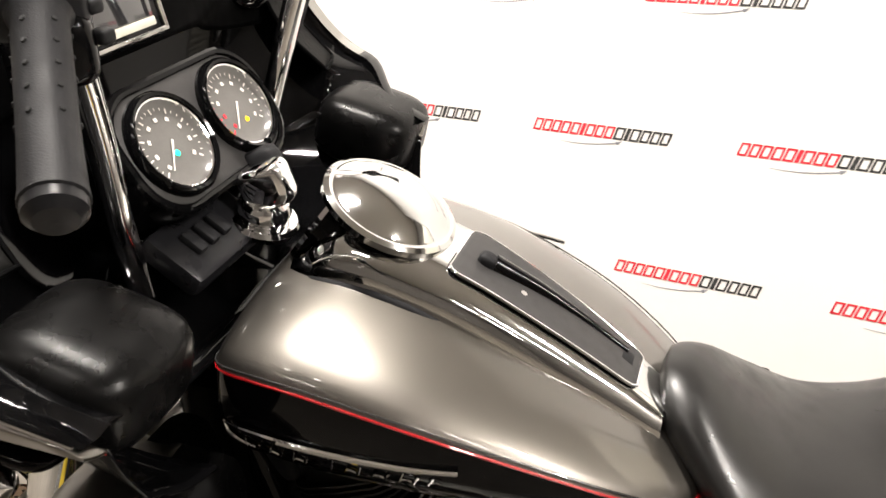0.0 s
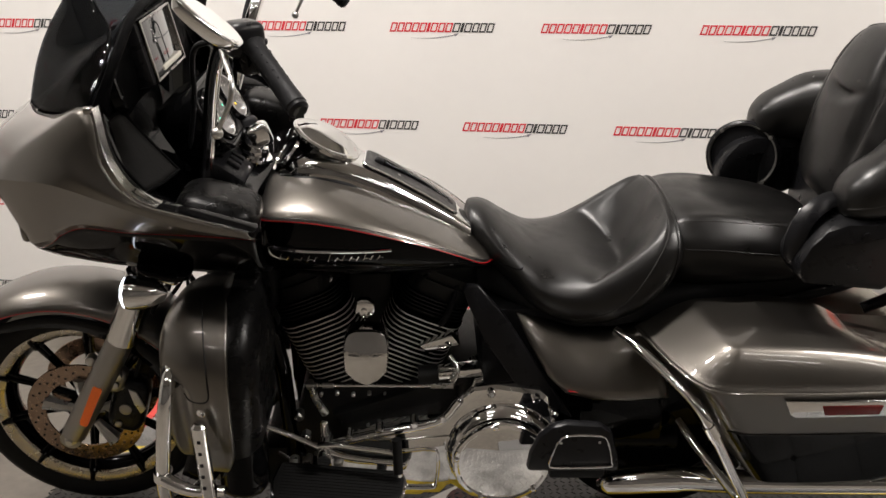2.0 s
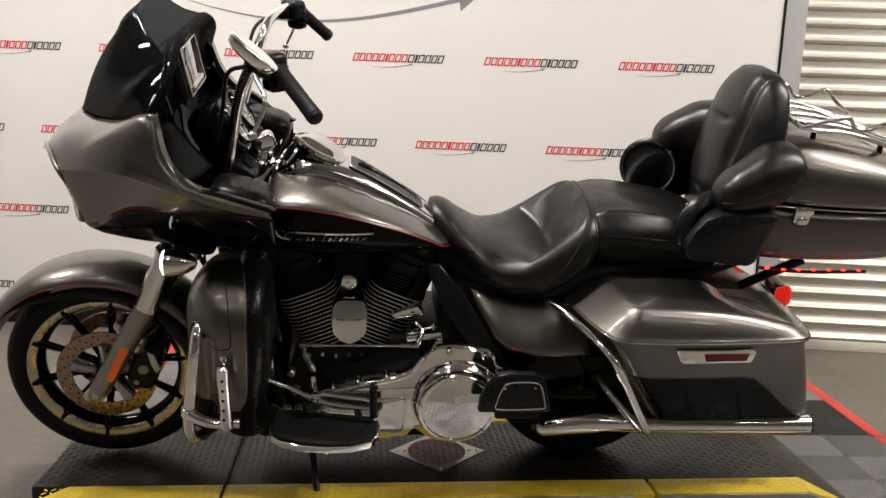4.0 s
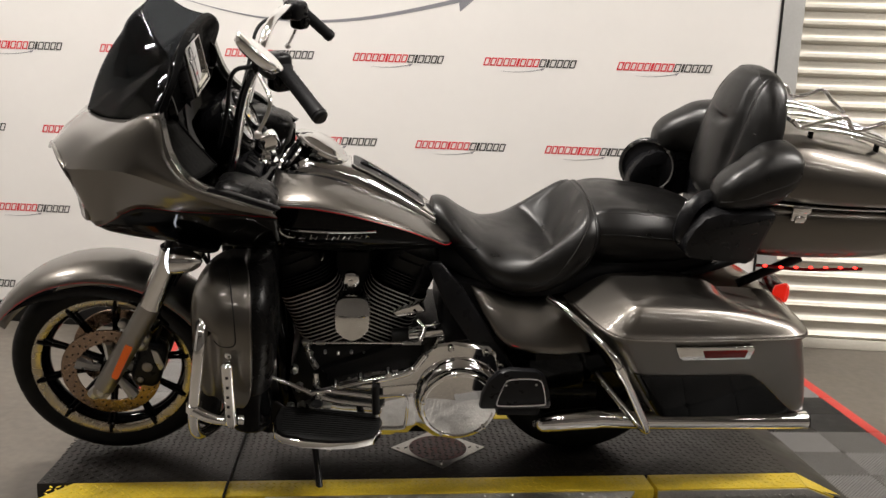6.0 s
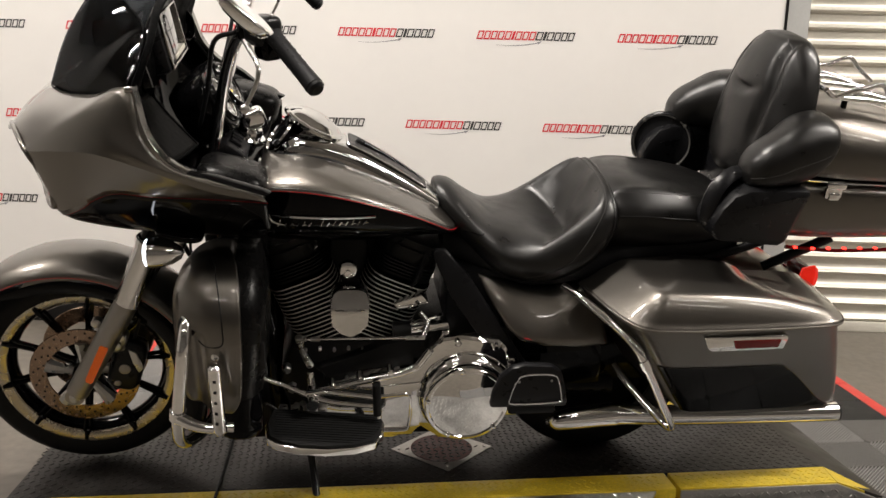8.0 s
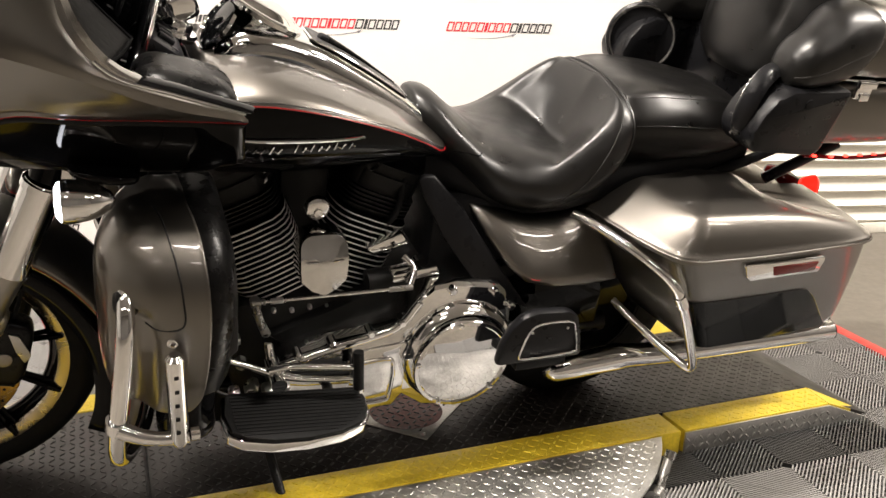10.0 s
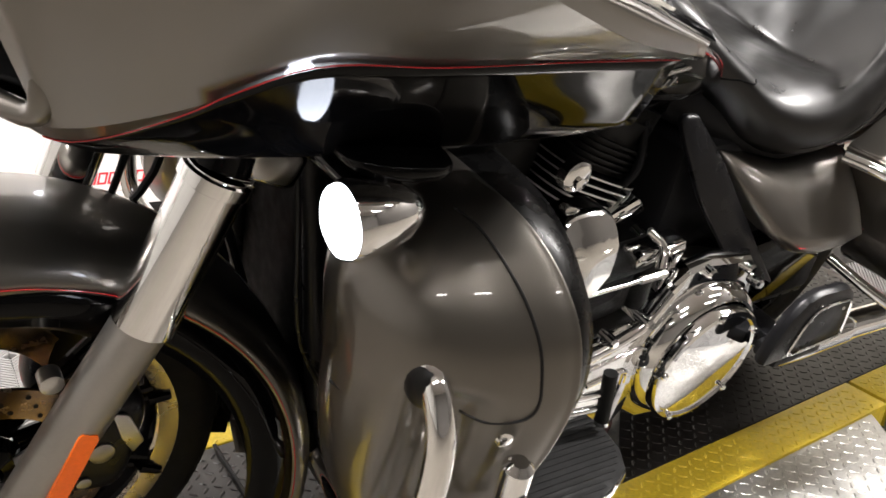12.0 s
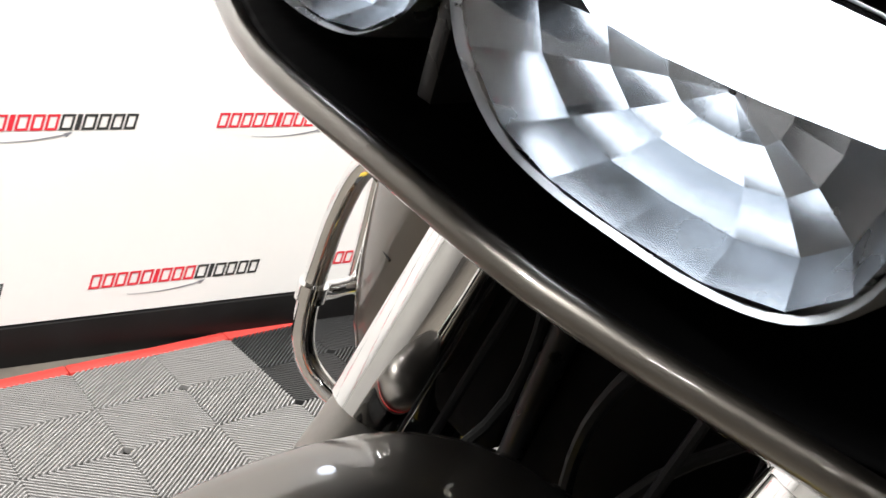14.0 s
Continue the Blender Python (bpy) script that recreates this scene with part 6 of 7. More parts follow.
for s in (-1, 1):
    dense = spline(BRW, 12)
    seam = [back_point(dense[k], radians(180 - s * (52 - 0.1 * k))) for k in range(60, len(dense) - 8, 2)]
    part("stitch_line", tube([(u + 0.001, y * 1.004, w) for u, y, w in seam], 0.0022, 6, 1), THREAD, br)
    rings = []
    for u, vc, hw, tw, bw, mw in spline(ARM, 7):
        ring = []
        for i in range(36):
            a = 2 * math.pi * i / 36
            c, q = math.cos(a), math.sin(a)
            e = 2.4 if q >= 0 else 3.2
            ring.append((u, s * (vc + math.copysign(abs(c) ** (2 / e), c) * hw), mw + math.copysign(abs(q) ** (2 / e), q) * ((tw - mw) if q >= 0 else (mw - bw))))
        rings.append(ring)
    arm = part("armrest", loft(rings), LEATHER, br, "padded wrap-round armrest", angle=1.3)
    part("stitch_line", tube([(u, s * (vc + hw * 0.985), mw - 0.012) for u, vc, hw, tw, bw, mw in spline(ARM, 5)[5:-5]], 0.0018, 6, 1), THREAD, arm)
    pod = part("speaker_pod", slab([(1.757, 0.975), (1.775, 1.02), (1.805, 1.058), (1.85, 1.077), (2.03, 1.077), (2.028, 1.06), (1.985, 0.915), (1.96, 0.905), (1.785, 0.922), (1.765, 0.935)], s * 0.23, s * 0.365, 0.018), SATIN, bike, "black rear speaker pod")
    part("emblem", disc((1.895, s * 0.366, 1.045), (0, s, 0), [(0.012, -0.002), (0.012, 0.002), (0.0, 0.003)], 16), MATTE, pod)
    nd2 = Vector((-0.45, -s * 0.88, 0.06)).normalized()
    spc = Vector((1.832, s * 0.262, 1.010))
    part("speaker_ring", disc(spc, nd2, [(0.085, -0.035), (0.099, -0.025), (0.103, -0.01), (0.103, 0.004), (0.097, 0.010), (0.089, 0.006), (0.089, 0.0)], 40), SATIN, pod)
    part("speaker_trim", disc(spc, nd2, [(0.0885, 0.003), (0.091, 0.011), (0.0945, 0.012), (0.095, 0.008)], 40), GREYMETAL, pod)
    part("speaker_mesh", disc(spc, nd2, [(0.089, 0.004), (0.06, 0.008), (0.0, 0.010)], 40), MATTE, pod)
    for k in range(4):
        a = radians(45 + 90 * k)
        x = nd2.cross(Vector((0, 0, 1))).normalized()
        y = x.cross(nd2)
        part("screw", disc(spc + (x * math.cos(a) + y * math.sin(a)) * 0.094 + nd2 * 0.009, nd2, [(0.006, 0), (0.006, 0.003), (0, 0.004)], 10), STEEL, pod)

# -- engine
eng = part("engine", slab([(0.60, 0.22), (1.02, 0.22), (1.05, 0.36), (0.98, 0.50), (0.60, 0.50), (0.56, 0.36)], -0.16, 0.16, 0.02), ENGINE, bike, "black V-twin engine with bright fin edges")
crank = Vector((0.775, 0, 0.33))
for sgn in (-1, 1):
    ax = Vector((sgn * math.sin(radians(22.5)), 0, math.cos(radians(22.5))))
    pr = Vector((ax.z, 0, -ax.x))
    def fin(dist, half, hv, th, mat_, parent, name="fin"):
        c = crank + ax * dist
        bm = bmesh.new()
        ol = []
        for i in range(20):
            a = 2 * math.pi * i / 20
            ol.append((math.copysign(abs(math.cos(a)) ** 0.5, math.cos(a)) * half, math.copysign(abs(math.sin(a)) ** 0.5, math.sin(a)) * hv))
        loft([[c + pr * x + Vector((0, y, 0)) + ax * h for x, y in ol] for h in (-th / 2, th / 2)], bm=bm)
        return part(name, bm, mat_, parent)
    core = fin(0.34, 0.086, 0.118, 0.30, ENGINE, eng, "cylinder")
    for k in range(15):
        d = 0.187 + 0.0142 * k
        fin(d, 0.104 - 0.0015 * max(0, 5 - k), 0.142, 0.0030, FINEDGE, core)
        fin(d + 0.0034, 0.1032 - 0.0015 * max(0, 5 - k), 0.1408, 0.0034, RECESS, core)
    for k in range(5):
        fin(0.404 + 0.0105 * k, 0.100, 0.130, 0.0035, ENGINE, core)
    fin(0.475, 0.098, 0.11, 0.08, ENGINE, eng, "rocker_box")
    for k in (-1, 1):
        part("bolt", disc(crank + ax * 0.505 + pr * 0.05 * k + Vector((0, -0.06, 0)), ax, [(0.008, -0.01), (0.008, 0.006), (0, 0.007)], 8), CHROME, eng)
def horn_ring(k, v, slope=0.0):
    """Section of the horn cover: a round head, sides that taper a little, and a faceted foot; above its band the face leans back."""
    def bow(x):
        return math.copysign(abs(x) ** 0.60, x)
    head = [(0.769 + 0.056 * bow(math.cos(radians(a))), 0.676 + 0.052 * bow(math.sin(radians(a)))) for a in range(0, 181, 12)]
    ol = head + [(0.7135, 0.650), (0.716, 0.622), (0.740, 0.598), (0.769, 0.586), (0.798, 0.598), (0.822, 0.622), (0.8245, 0.650)]
    out = []
    for a, b in ol:
        w = 0.652 + (b - 0.652) * k
        keel = 0.10 * max(0.0, 0.056 - abs(a - 0.769) * k) if v < -0.25 else 0.0
        out.append((0.769 + (a - 0.769) * k, v - keel + slope * max(0.0, w - 0.672) - 0.05 * (0.672 - min(w, 0.672)), w))
    return out


horn = part("horn_cover", loft([horn_ring(0.97, -0.20), horn_ring(1.0, -0.235), horn_ring(1.0, -0.262, 0.40), horn_ring(0.985, -0.270, 0.5), horn_ring(0.95, -0.276, 0.55), horn_ring(0.7, -0.277, 0.55), horn_ring(0.3, -0.278, 0.55), horn_ring(0.05, -0.278, 0.55)]), HORN, bike, "chrome horn cover with a faceted foot", angle=0.4)
part("horn_band", tube([(0.716, -0.268, 0.672), (0.735, -0.277, 0.672), (0.769, -0.279, 0.672), (0.803, -0.277, 0.672), (0.822, -0.268, 0.672)], 0.0028, 8, 4), CHROME, horn)
part("horn_bracket", disc((0.763, -0.205, 0.766), (0, -1, 0), [(0.026, -0.012), (0.026, 0.006), (0.020, 0.010), (0, 0.010)], 20), CHROME, horn)
part("bolt", disc((0.763, -0.215, 0.760), (0, -1, 0), [(0.010, 0), (0.010, 0.006), (0, 0.008)], 8), CHROME, horn)

part("air_cleaner_back", box(0.66, 0.89, -0.02, 0.15, 0.48, 0.88, 0.02), MATTE, eng)
part("intake_cover", box(0.71, 0.83, -0.06, 0.0, 0.52, 0.80, 0.02), ENGINE, eng)

# primary drive side
PO = [(0.655, 0.33), (0.662, 0.375), (0.70, 0.405), (0.80, 0.435), (0.96, 0.470), (1.01, 0.540), (1.045, 0.570), (1.10, 0.578), (1.215, 0.560), (1.245, 0.53), (1.262, 0.46), (1.268, 0.36), (1.25, 0.27), (1.20, 0.215), (1.13, 0.195), (1.05, 0.21), (0.99, 0.255), (0.96, 0.24), (0.90, 0.215), (0.72, 0.22), (0.665, 0.25)]
pm = (0.97, 0.35)
prim = part("primary_cover", loft([[(pm[0] + (a - pm[0]) * k, v, pm[1] + (b - pm[1]) * k) for a, b in PO] for k, v in ((1.0, -0.12), (1.0, -0.245), (0.985, -0.26), (0.95, -0.268), (0.80, -0.272))]), CHROME, bike, "chrome primary drive cover", angle=0.5)
part("clutch_dome", disc((1.118, -0.268, 0.378), (0, -1, 0), [(0.150, -0.03), (0.147, 0.012), (0.139, 0.028), (0.130, 0.036), (0.124, 0.034)], 56), CHROME, prim)
derby = part("derby_cover", disc((1.118, -0.305, 0.370), (0, -1, 0), [(0.128, -0.01), (0.128, 0.012), (0.124, 0.018), (0.116, 0.020), (0.112, 0.016), (0.108, 0.017), (0.0, 0.021)], 56), CHROME, prim, "round chrome derby cover")
for i in range(5):
    a = radians(100 + 72 * i)
    part("bolt", disc((1.118 + 0.119 * math.cos(a), -0.323, 0.370 + 0.119 * math.sin(a)), (0, -1, 0), [(0.007, -0.004), (0.007, 0.004), (0.004, 0.006), (0, 0.005)], 10), CHROME, derby)
part("inspection_panel", slab([(0.845, 0.41), (0.985, 0.425), (0.985, 0.27), (0.96, 0.235), (0.845, 0.235)], -0.278, -0.270, 0.003), CHROME, prim)
part("panel_rim", tube([(0.855, -0.281, 0.378), (0.93, -0.281, 0.385), (0.953, -0.281, 0.365), (0.950, -0.281, 0.275), (0.935, -0.281, 0.255), (0.855, -0.281, 0.255)], 0.0045, 8, 3), CHROME, prim)
part("upper_rib", tube([(0.67, -0.268, 0.392), (0.80, -0.272, 0.430), (0.95, -0.272, 0.468), (1.005, -0.272, 0.535)], 0.012, 10, 4), CHROME, prim)
for q in ((0.72, 0.425), (0.80, 0.448), (0.89, 0.468), (0.965, 0.488), (1.085, 0.565), (1.20, 0.548), (1.25, 0.50)):
    part("bolt", disc((q[0], -0.278, q[1] - 0.006), (0, -1, 0), [(0.011, -0.03), (0.011, 0.002), (0.007, 0.006), (0, 0.006)], 10), CHROME, prim)
part("gearbox", slab([(0.66, 0.42), (1.02, 0.56), (1.30, 0.56), (1.32, 0.25), (0.95, 0.2)], -0.19, 0.16, 0.02), ENGINE, bike, "black gearbox casing")
part("starter_motor", tube([(0.90, -0.18, 0.545), (1.05, -0.18, 0.555)], 0.03, 16), ENGINE, bike)
part("chrome_cover", slab([(0.95, 0.585), (1.06, 0.60), (1.07, 0.575), (0.95, 0.56)], -0.225, -0.18, 0.006), CHROME, bike)
part("chrome_cover", slab([(0.90, 0.625), (0.985, 0.66), (1.01, 0.628), (0.92, 0.60)], -0.16, -0.10, 0.006), CHROME, bike)
rod = part("shift_rod", tube([(0.615, -0.255, 0.567), (0.985, -0.255, 0.567)], 0.0042, 10), CHROME, bike, "chrome shift linkage rod")
for u in (0.63, 0.67, 0.945, 0.975):
    part("rod_end", tube([(u - 0.014, -0.255, 0.567), (u + 0.014, -0.255, 0.567)], 0.0068, 8), STEEL, rod)
part("rod_lever", tube([(0.622, -0.245, 0.57), (0.635, -0.235, 0.51), (0.655, -0.22, 0.455)], [0.012, 0.009, 0.011], 10, 3), STEEL, rod)
part("rod_lever", tube([(0.985, -0.245, 0.57), (1.0, -0.225, 0.60), (0.98, -0.20, 0.62)], [0.010, 0.008, 0.009], 10, 3), CHROME, rod)
sh = part("shift_lever", tube([(0.513, -0.29, 0.464), (0.58, -0.29, 0.434), (0.649, -0.30, 0.404)], [0.007, 0.007, 0.010], 10, 3), CHROME, bike, "chrome heel-toe shift lever")
part("shift_arm", tube([(0.649, -0.305, 0.415), (0.690, -0.318, 0.428), (0.745, -0.325, 0.424), (0.842, -0.325, 0.408)], [0.012, 0.009, 0.0075, 0.0075], 10, 4), CHROME, sh)
part("shift_lever_lower", tube([(0.655, -0.31, 0.408), (0.714, -0.322, 0.394), (0.780, -0.325, 0.384), (0.836, -0.328, 0.379)], [0.012, 0.008, 0.007, 0.007], 10, 4), CHROME, sh)
part("toe_peg", tube([(0.846, -0.325, 0.452), (0.850, -0.338, 0.352)], 0.0125, 14), RUBBER, sh)
part("peg_cap", disc((0.850, -0.338, 0.352), (0.04, -0.13, -1), [(0.013, -0.004), (0.013, 0.004), (0.009, 0.008), (0, 0.009)], 14), CHROME, sh)
part("pivot", tube([(0.662, -0.25, 0.40), (0.662, -0.345, 0.398)], 0.018, 14), CHROME, sh)
for u, w in ((0.575, 0.335), (0.61, 0.34), (0.65, 0.332), (0.69, 0.335)):
    part("bracket_bolt", pad((u, -0.27, w), (0.014, 0.02, 0.014), 3, seg=12), STEEL, bike)

# floorboards
for s in (-1, 1):
    ol = [(0.535, 0.30), (0.86, 0.295), (0.868, 0.33), (0.862, 0.385), (0.838, 0.425), (0.78, 0.452), (0.70, 0.466), (0.62, 0.466), (0.56, 0.452), (0.53, 0.43), (0.522, 0.37)]
    fbm = pose(0, 0, 0.322, 0, 6, 0) @ Matrix.Translation((0, 0, 0.075))
    def board(o, z0, z1, bev, k=1.0):
        c = (0.695, 0.38)
        b = slab([(c[0] + (a - c[0]) * k, s * (c[1] + (d - c[1]) * k)) for a, d in o], z0, z1, bev, axis="w")
        bmesh.ops.transform(b, matrix=fbm, verts=b.verts)
        return b
    fb = part("floorboard", board(ol, -0.012, 0.012, 0.004), CHROME, bike, "half-moon footboard with ribbed rubber pad and chrome rim")
    part("pad", board(ol, 0.0125, 0.022, 0.003, 0.955), RUBBER, fb, "ribbed black rubber pad")
    for i in range(13):
        v = 0.306 + i * 0.0112
        x0 = 0.548 + 0.02 * max(0, (v - 0.40) / 0.06) ** 2
        x1 = 0.850 - 0.10 * max(0, (v - 0.36) / 0.09) ** 2
        b = box(x0, x1, s * v - 0.0026, s * v + 0.0026, 0.022, 0.0234, 0)
        bmesh.ops.transform(b, matrix=fbm, verts=b.verts)
        part("rib", b, RUBBER, fb)
    part("board_bracket", tube([(0.62, s * 0.22, 0.30), (0.62, s * 0.36, 0.31)], 0.014, 10), SATIN, fb)
    part("board_bracket", tube([(0.80, s * 0.22, 0.28), (0.80, s * 0.36, 0.295)], 0.014, 10), SATIN, fb)
    pb = part("passenger_board", slab([(1.170, 0.405), (1.176, 0.46), (1.195, 0.512), (1.225, 0.542), (1.262, 0.552), (1.345, 0.546), (1.375, 0.525), (1.395, 0.46), (1.405, 0.405)], s * 0.365, s * 0.395, 0.012), SATIN, bike, "folded-up black passenger footboard with chrome outline")
    part("outline", tube([(1.225, s * 0.398, 0.435), (1.24, s * 0.398, 0.495), (1.265, s * 0.398, 0.520), (1.345, s * 0.398, 0.520), (1.365, s * 0.398, 0.50), (1.38, s * 0.398, 0.44), (1.37, s * 0.398, 0.425), (1.24, s * 0.398, 0.422), (1.225, s * 0.398, 0.435)], 0.0028, 6, 3), CHROME, pb)
    for q in ((1.25, 0.498), (1.345, 0.50)):
        part("rivet", disc((q[0], s * 0.397, q[1]), (0, s, 0), [(0.004, 0), (0.003, 0.002), (0, 0.002)], 8), STEEL, pb)
    part("hinge", box(1.23, 1.37, min(s * 0.33, s * 0.385), max(s * 0.33, s * 0.385), 0.375, 0.410, 0.008), MATTE, pb)
    part("mount", box(1.27, 1.33, min(s * 0.2, s * 0.35), max(s * 0.2, s * 0.35), 0.36, 0.40, 0.006), SATIN, pb)

# leg shields and crash bar
LS = [  # w, front u, rear u, inner v, outer v
    (0.455, 0.350, 0.430, 0.36, 0.440), (0.475, 0.325, 0.455, 0.34, 0.475), (0.53, 0.306, 0.478, 0.31, 0.505), (0.60, 0.300, 0.487, 0.29, 0.526), (0.67, 0.300, 0.491, 0.28, 0.540), (0.73, 0.300, 0.493, 0.27, 0.545), (0.78, 0.303, 0.492, 0.26, 0.537), (0.82, 0.315, 0.490, 0.255, 0.518), (0.852, 0.334, 0.486, 0.25, 0.487), (0.876, 0.358, 0.480, 0.25, 0.447), (0.892, 0.388, 0.470, 0.26, 0.400), (0.899, 0.412, 0.455, 0.28, 0.350)]
LSS = spline(LS, 6)
SECTION = [(0.25, 0.0), (0.07, 0.12), (0.0, 0.33), (0.055, 0.55), (0.19, 0.735), (0.45, 0.885), (0.72, 0.962), (0.93, 1.0), (1.0, 0.97), (1.0, 0.60), (0.95, 0.0)]


def shield_dent(u, w):
    """The channel in which the guard bar runs down the shield."""
    return 0.034 * math.exp(-((u - 0.362) / 0.026) ** 2) * ease((0.752 - w) / 0.030)


def shield_side(u, w):
    """Outer v of the leg shield at u and height w."""
    u0, u1, v0, v1 = (float(np.interp(w, LSS[:, 0], LSS[:, i])) for i in range(1, 5))
    b = float(np.interp((u - u0) / (u1 - u0), [p[0] for p in SECTION[2:8]], [p[1] for p in SECTION[2:8]]))
    return v0 + (v1 - v0) * b - shield_dent(u, w)


SEC = spline(SECTION, 6)
for s in (-1, 1):
    rings = []
    for w, u0, u1, v0, v1 in spline(LS, 6):
        ring = []
        for a, b in SEC:
            u = u0 + (u1 - u0) * a
            ring.append((u, s * (v0 + (v1 - v0) * b - shield_dent(u, w) * ease((b - 0.3) / 0.3)), w))
        rings.append(ring)
    ls = part("leg_shield", loft(rings), SILVER, bike, "charcoal metallic leg shield", angle=0.9)
    back = [[(u1 - 0.03, s * v0, w), (u1 - 0.02, s * (v1 - 0.012), w), (u1 + 0.004, s * (v1 - 0.007), w), (u1 + 0.030, s * (v1 - 0.018), w), (u1 + 0.054, s * (v1 - 0.060), w), (u1 + 0.056, s * v0, w)] for w, u0, u1, v0, v1 in spline(LS[2:-1], 4)]
    part("rear_panel", loft(back), GLOVE, ls, "black vent panel", angle=0.9)
    part("vent", slab([(0.515, 0.60), (0.545, 0.63), (0.545, 0.70), (0.520, 0.74)], s * 0.462, s * 0.500, 0.002), BLACKBASE, ls)
    seam = [(u, s * (shield_side(u, w) + 0.0008), w) for u, w in ((0.410, 0.889), (0.421, 0.882), (0.430, 0.860), (0.437, 0.835), (0.443, 0.80), (0.446, 0.76), (0.447, 0.738), (0.442, 0.722), (0.428, 0.713), (0.400, 0.709), (0.382, 0.711))]
    part("panel_seam", tube(seam, 0.0020, 6, 4), BLACKBASE, ls)
    front_seam = [(u, s * (shield_side(u, w) + 0.0006), w) for u, w in ((0.298, 0.672), (0.305, 0.673), (0.318, 0.676), (0.332, 0.682))]
    part("panel_seam", tube(front_seam, 0.0016, 6, 3), BLACKBASE, ls)
    part("slot", pad((0.352, s * 0.468, 0.742), (0.024, 0.026, 0.030), 2.2, (0, 0, 0), 20), BLACKBASE, ls)
    part("bolt", disc((0.426, s * 0.524, 0.684), (0, s, 0), [(0.013, -0.004), (0.012, 0.003), (0.007, 0.006), (0, 0.006)], 14), CHROME, ls)
    part("oil_cup", tube([(0.46, s * 0.34, 0.345), (0.46, s * 0.34, 0.50)], 0.062, 24), BLACK, bike)
    part("oil_cup_base", pad((0.46, s * 0.34, 0.342), (0.062, 0.062, 0.03), 2.4), BLACK, bike)
    cb = part("crash_bar", tube([(0.40, s * 0.30, 0.80), (0.362, s * 0.42, 0.778), (0.352, s * 0.478, 0.752), (0.346, s * 0.514, 0.705), (0.338, s * 0.528, 0.64), (0.33, s * 0.530, 0.58), (0.318, s * 0.525, 0.48), (0.318, s * 0.505, 0.415), (0.335, s * 0.46, 0.378), (0.37, s * 0.36, 0.355), (0.40, s * 0.2, 0.33)], 0.0165, 16, 6), CHROME, bike, "chrome engine guard bar")
    part("clamp", tube([(0.322, s * 0.527, 0.525), (0.319, s * 0.525, 0.50)], 0.022, 16), CHROME, cb)
    arm = part("peg_arm", tube([(0.322, s * 0.535, 0.508), (0.36, s * 0.545, 0.492), (0.40, s * 0.552, 0.485), (0.445, s * 0.553, 0.487)], [0.018, 0.015, 0.013, 0.015], 12, 4), CHROME, cb)
    peg = part("highway_peg", tube([(0.428, s * 0.552, 0.468), (0.428, s * 0.556, 0.482), (0.424, s * 0.556, 0.655), (0.424, s * 0.556, 0.672), (0.424, s * 0.556, 0.68)], [0.012, 0.0175, 0.0175, 0.0175, 0.010], 16, 1, smooth=False), CHROME, cb, "upright folded chrome highway peg with rubber inlays")
    for k in range(5):
        part("inlay", box(0.4205, 0.4285, min(s * 0.5715, s * 0.5745), max(s * 0.5715, s * 0.5745), 0.508 + k * 0.032, 0.516 + k * 0.032, 0.001), RUBBER, peg)
    part("peg_bolt", disc((0.458, s * 0.553, 0.487), (1, 0, 0), [(0.013, -0.01), (0.013, 0.006), (0, 0.008)], 10), CHROME, cb)

# the far shield and guard bar stand closer in than the near ones
for ob in bike.children:
    if ob.name.split(".")[0] in ("leg_shield", "crash_bar"):
        for o in [ob] + list(ob.children_recursive):
            for q in o.data.vertices:
                if q.co.y > 0:
                    q.co.y -= 0.03

# frame, stand and dark inner parts
part("frame_downtube", tube([(0.36, -0.10, 1.0), (0.52, -0.12, 0.62), (0.55, -0.12, 0.28), (0.62, -0.12, 0.24), (1.30, -0.12, 0.26)], 0.022, 12, 4), BLACK, bike, "black steel frame tube")
part("frame_downtube", tube([(0.36, 0.10, 1.0), (0.52, 0.12, 0.62), (0.55, 0.12, 0.28), (0.62, 0.12, 0.24), (1.30, 0.12, 0.26)], 0.022, 12, 4), BLACK, bike)
part("frame_backbone", tube([(0.34, 0, 1.02), (0.60, 0, 0.93), (1.05, 0, 0.82), (1.35, 0, 0.66)], 0.03, 12, 4), BLACK, bike)
part("steering_neck", tube([(0.24, 0, 0.84), (0.36, 0, 1.08)], 0.045, 16), BLACK, bike)
part("battery_box", box(1.06, 1.44, -0.16, 0.16, 0.26, 0.74, 0.02), MATTE, bike)
part("oil_pan", box(0.46, 1.22, -0.12, 0.12, 0.115, 0.26, 0.02), ENGINE, bike, "black engine sump and lower frame")
part("swingarm", tube([(1.25, -0.15, 0.33), (1.62, -0.15, 0.32)], 0.03, 10), SATIN, bike)
part("swingarm", tube([(1.25, 0.15, 0.33), (1.62, 0.15, 0.32)], 0.03, 10), SATIN, bike)
part("exhaust_pipe", tube([(0.60, 0.14, 0.62), (0.55, 0.20, 0.50), (0.60, 0.22, 0.28), (0.9, 0.22, 0.22), (1.35, 0.3, 0.3)], 0.024, 12, 5), CHROME, bike)
part("wiring_box", pad((0.50, -0.07, 0.80), (0.04, 0.05, 0.10), 4), MATTE, bike)
part("hose", tube([(0.30, -0.16, 0.86), (0.22, -0.08, 0.72), (0.12, -0.10, 0.56), (0.08, -0.10, 0.42)], 0.006, 8, 5), RUBBER, bike)
part("hose", tube([(0.30, 0.12, 0.86), (0.24, 0.07, 0.70), (0.14, 0.10, 0.56), (0.08, 0.10, 0.42)], 0.006, 8, 5), RUBBER, bike)
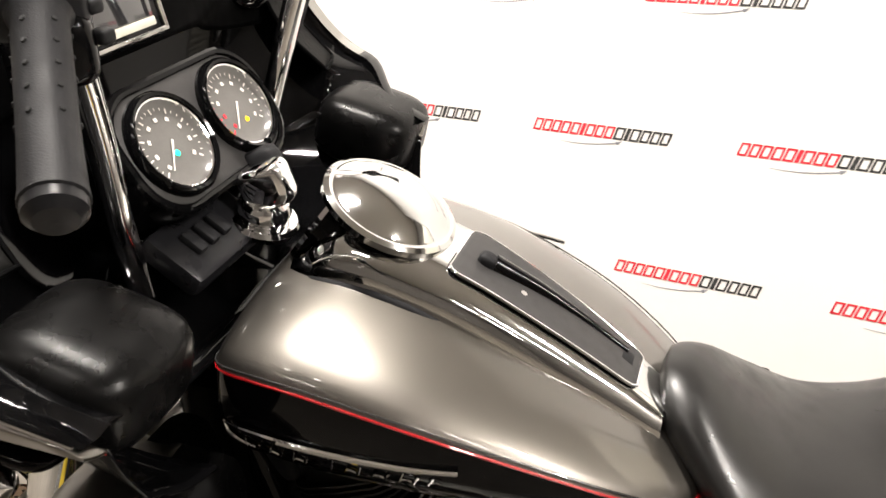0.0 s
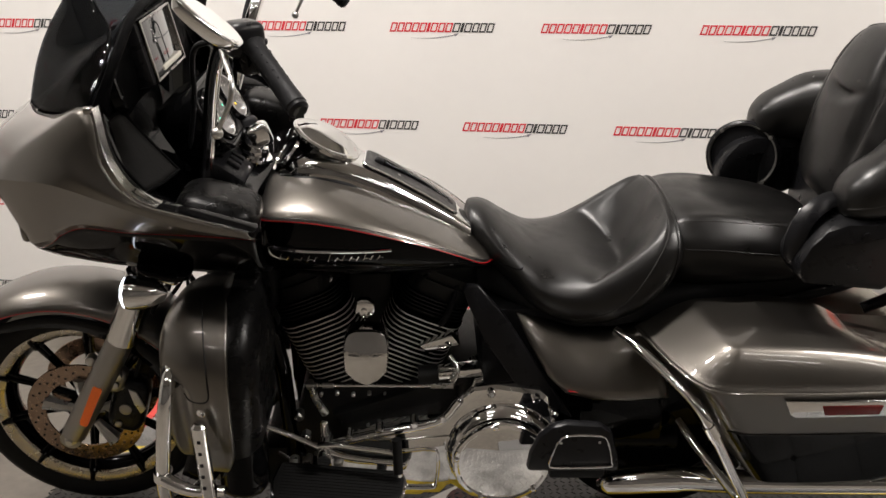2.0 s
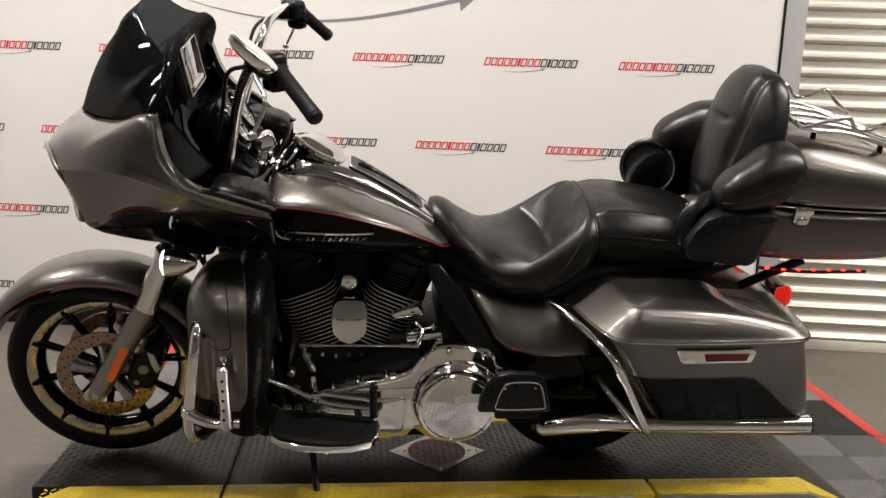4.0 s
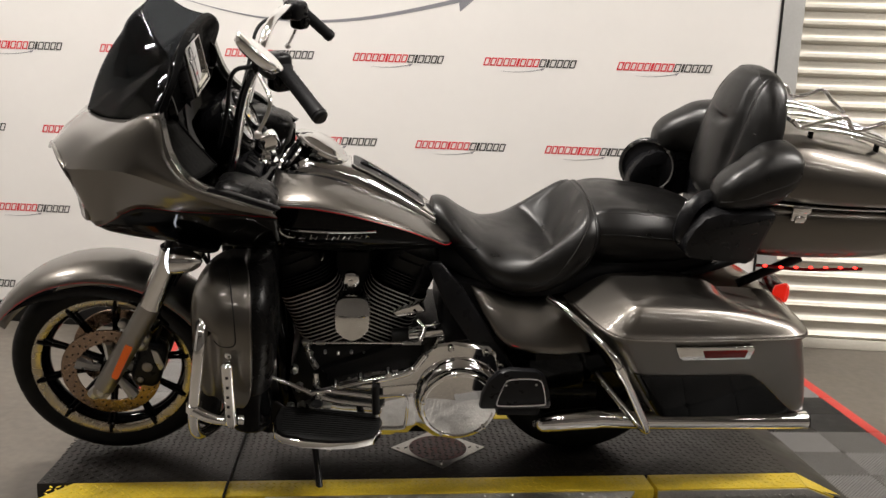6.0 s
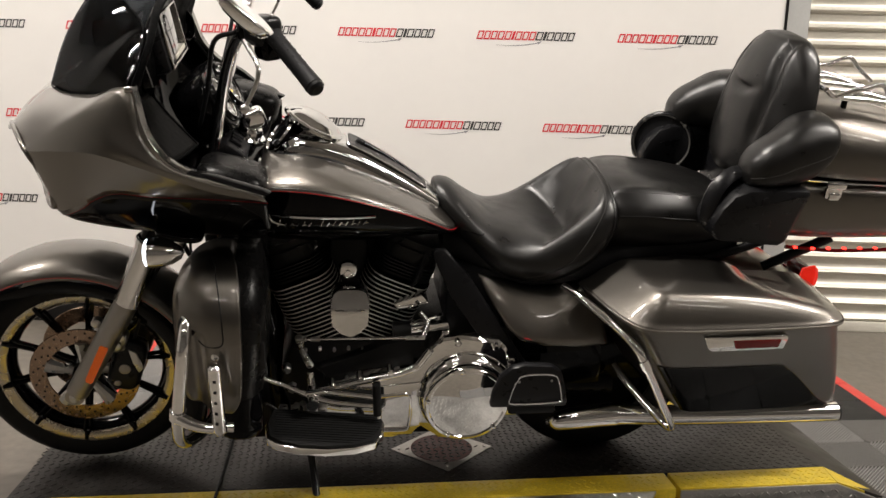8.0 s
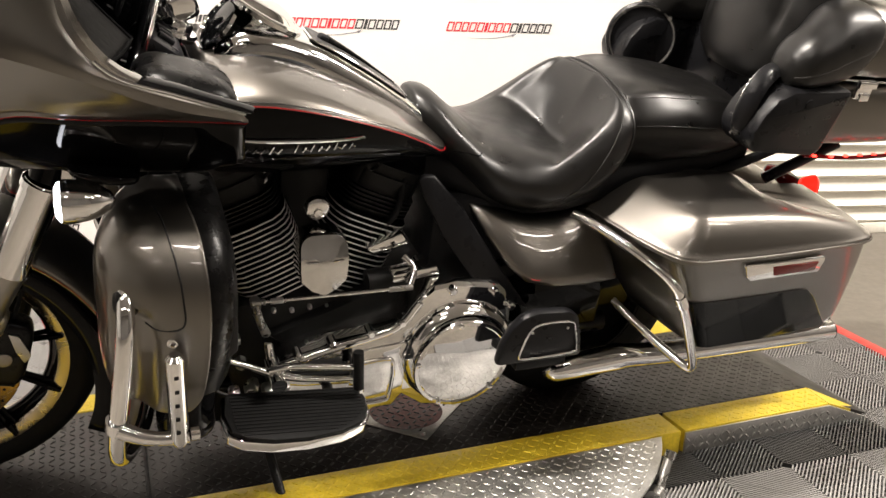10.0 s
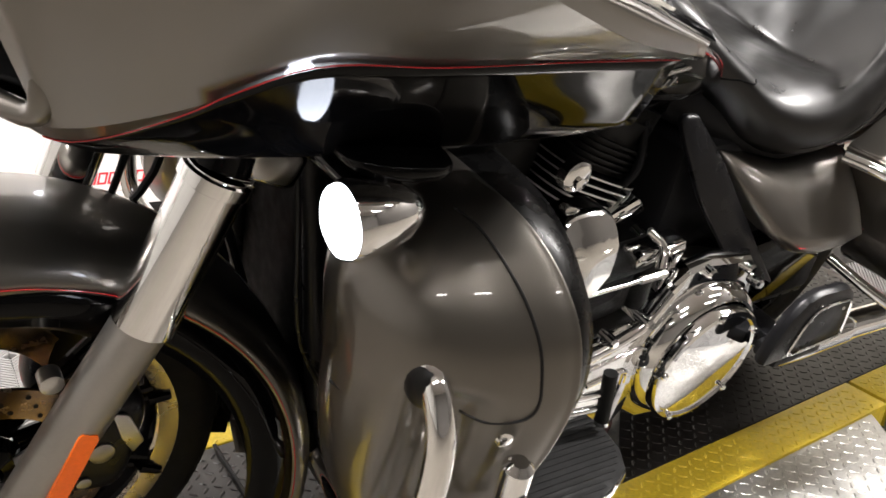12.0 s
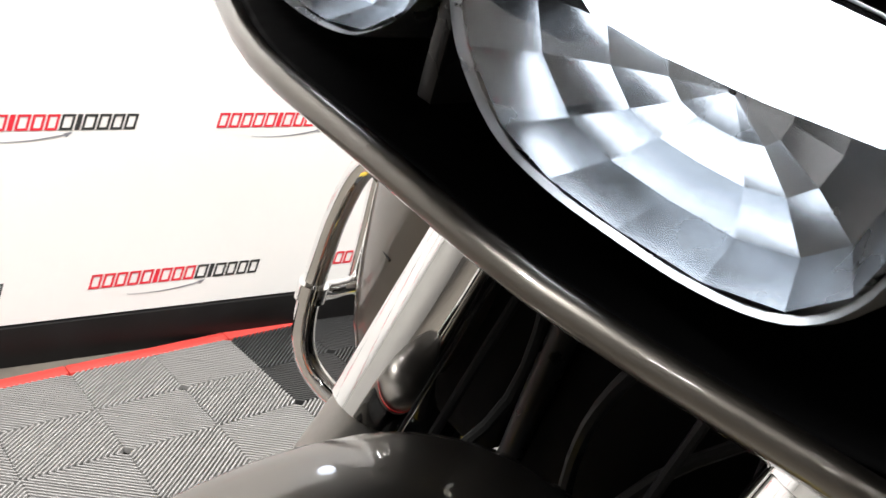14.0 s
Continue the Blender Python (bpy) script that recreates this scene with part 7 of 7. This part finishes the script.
js = part("side_stand", tube([(0.64, -0.17, 0.24), (0.655, -0.26, 0.15), (0.683, -0.42, 0.035)], [0.013, 0.012, 0.011], 12, 3), SATIN, bike, "black side stand with chrome foot pin")
foot = pad((0.687, -0.445, 0.100), (0.028, 0.022, 0.010), 3)
bmesh.ops.translate(foot, vec=(0, 0.01, -0.088), verts=foot.verts)
part("stand_foot", foot, SATIN, js)
part("stand_pin", disc((0.705, -0.405, 0.045), (0.3, -1, 0.2), [(0.012, -0.02), (0.012, 0.012), (0, 0.014)], 12), STEEL, js)

# ignition leads, breather, bolts and clips round the engine
for k, q in enumerate(((0.665, 0.845), (0.90, 0.845))):
    part("plug_lead", tube([(q[0], -0.09, q[1] - 0.06), (q[0] + 0.02, -0.13, q[1] - 0.01), (0.78, -0.12, 0.865), (0.80, -0.05, 0.88)], 0.0045, 8, 5), MATTE, eng, "black plug lead")
    part("plug_cap", tube([(q[0], -0.06, q[1] - 0.075), (q[0], -0.095, q[1] - 0.055)], 0.011, 12), CHROME, eng)
part("breather_hose", tube([(0.92, -0.10, 0.62), (0.97, -0.14, 0.70), (1.00, -0.10, 0.78)], 0.008, 10, 5), MATTE, eng)
part("stand_spring", tube([(0.62, -0.20, 0.25), (0.68, -0.24, 0.19), (0.70, -0.26, 0.15)], 0.007, 8, 3), STEEL, bike)
for u, w in ((0.585, 0.44), (0.60, 0.37), (0.63, 0.30), (0.71, 0.305)):
    part("frame_bolt", disc((u, -0.215, w), (0, -1, 0), [(0.014, -0.02), (0.014, 0.004), (0.009, 0.009), (0, 0.009)], 6), STEEL, bike)
for k in range(9):
    part("case_bolt", disc((0.64 + k * 0.043, -0.165, 0.475 + 0.004 * (k % 2)), (0, -1, 0), [(0.006, -0.01), (0.006, 0.004), (0.004, 0.007), (0, 0.006)], 6), STEEL, eng)
part("linkage_arm", tube([(0.655, -0.25, 0.45), (0.66, -0.265, 0.40), (0.665, -0.30, 0.395)], [0.010, 0.012, 0.010], 10, 3), CHROME, bike)
part("brake_line", tube([(0.52, -0.19, 0.30), (0.60, -0.20, 0.26), (0.80, -0.20, 0.235), (1.05, -0.19, 0.24)], 0.005, 8, 5), SATIN, bike)
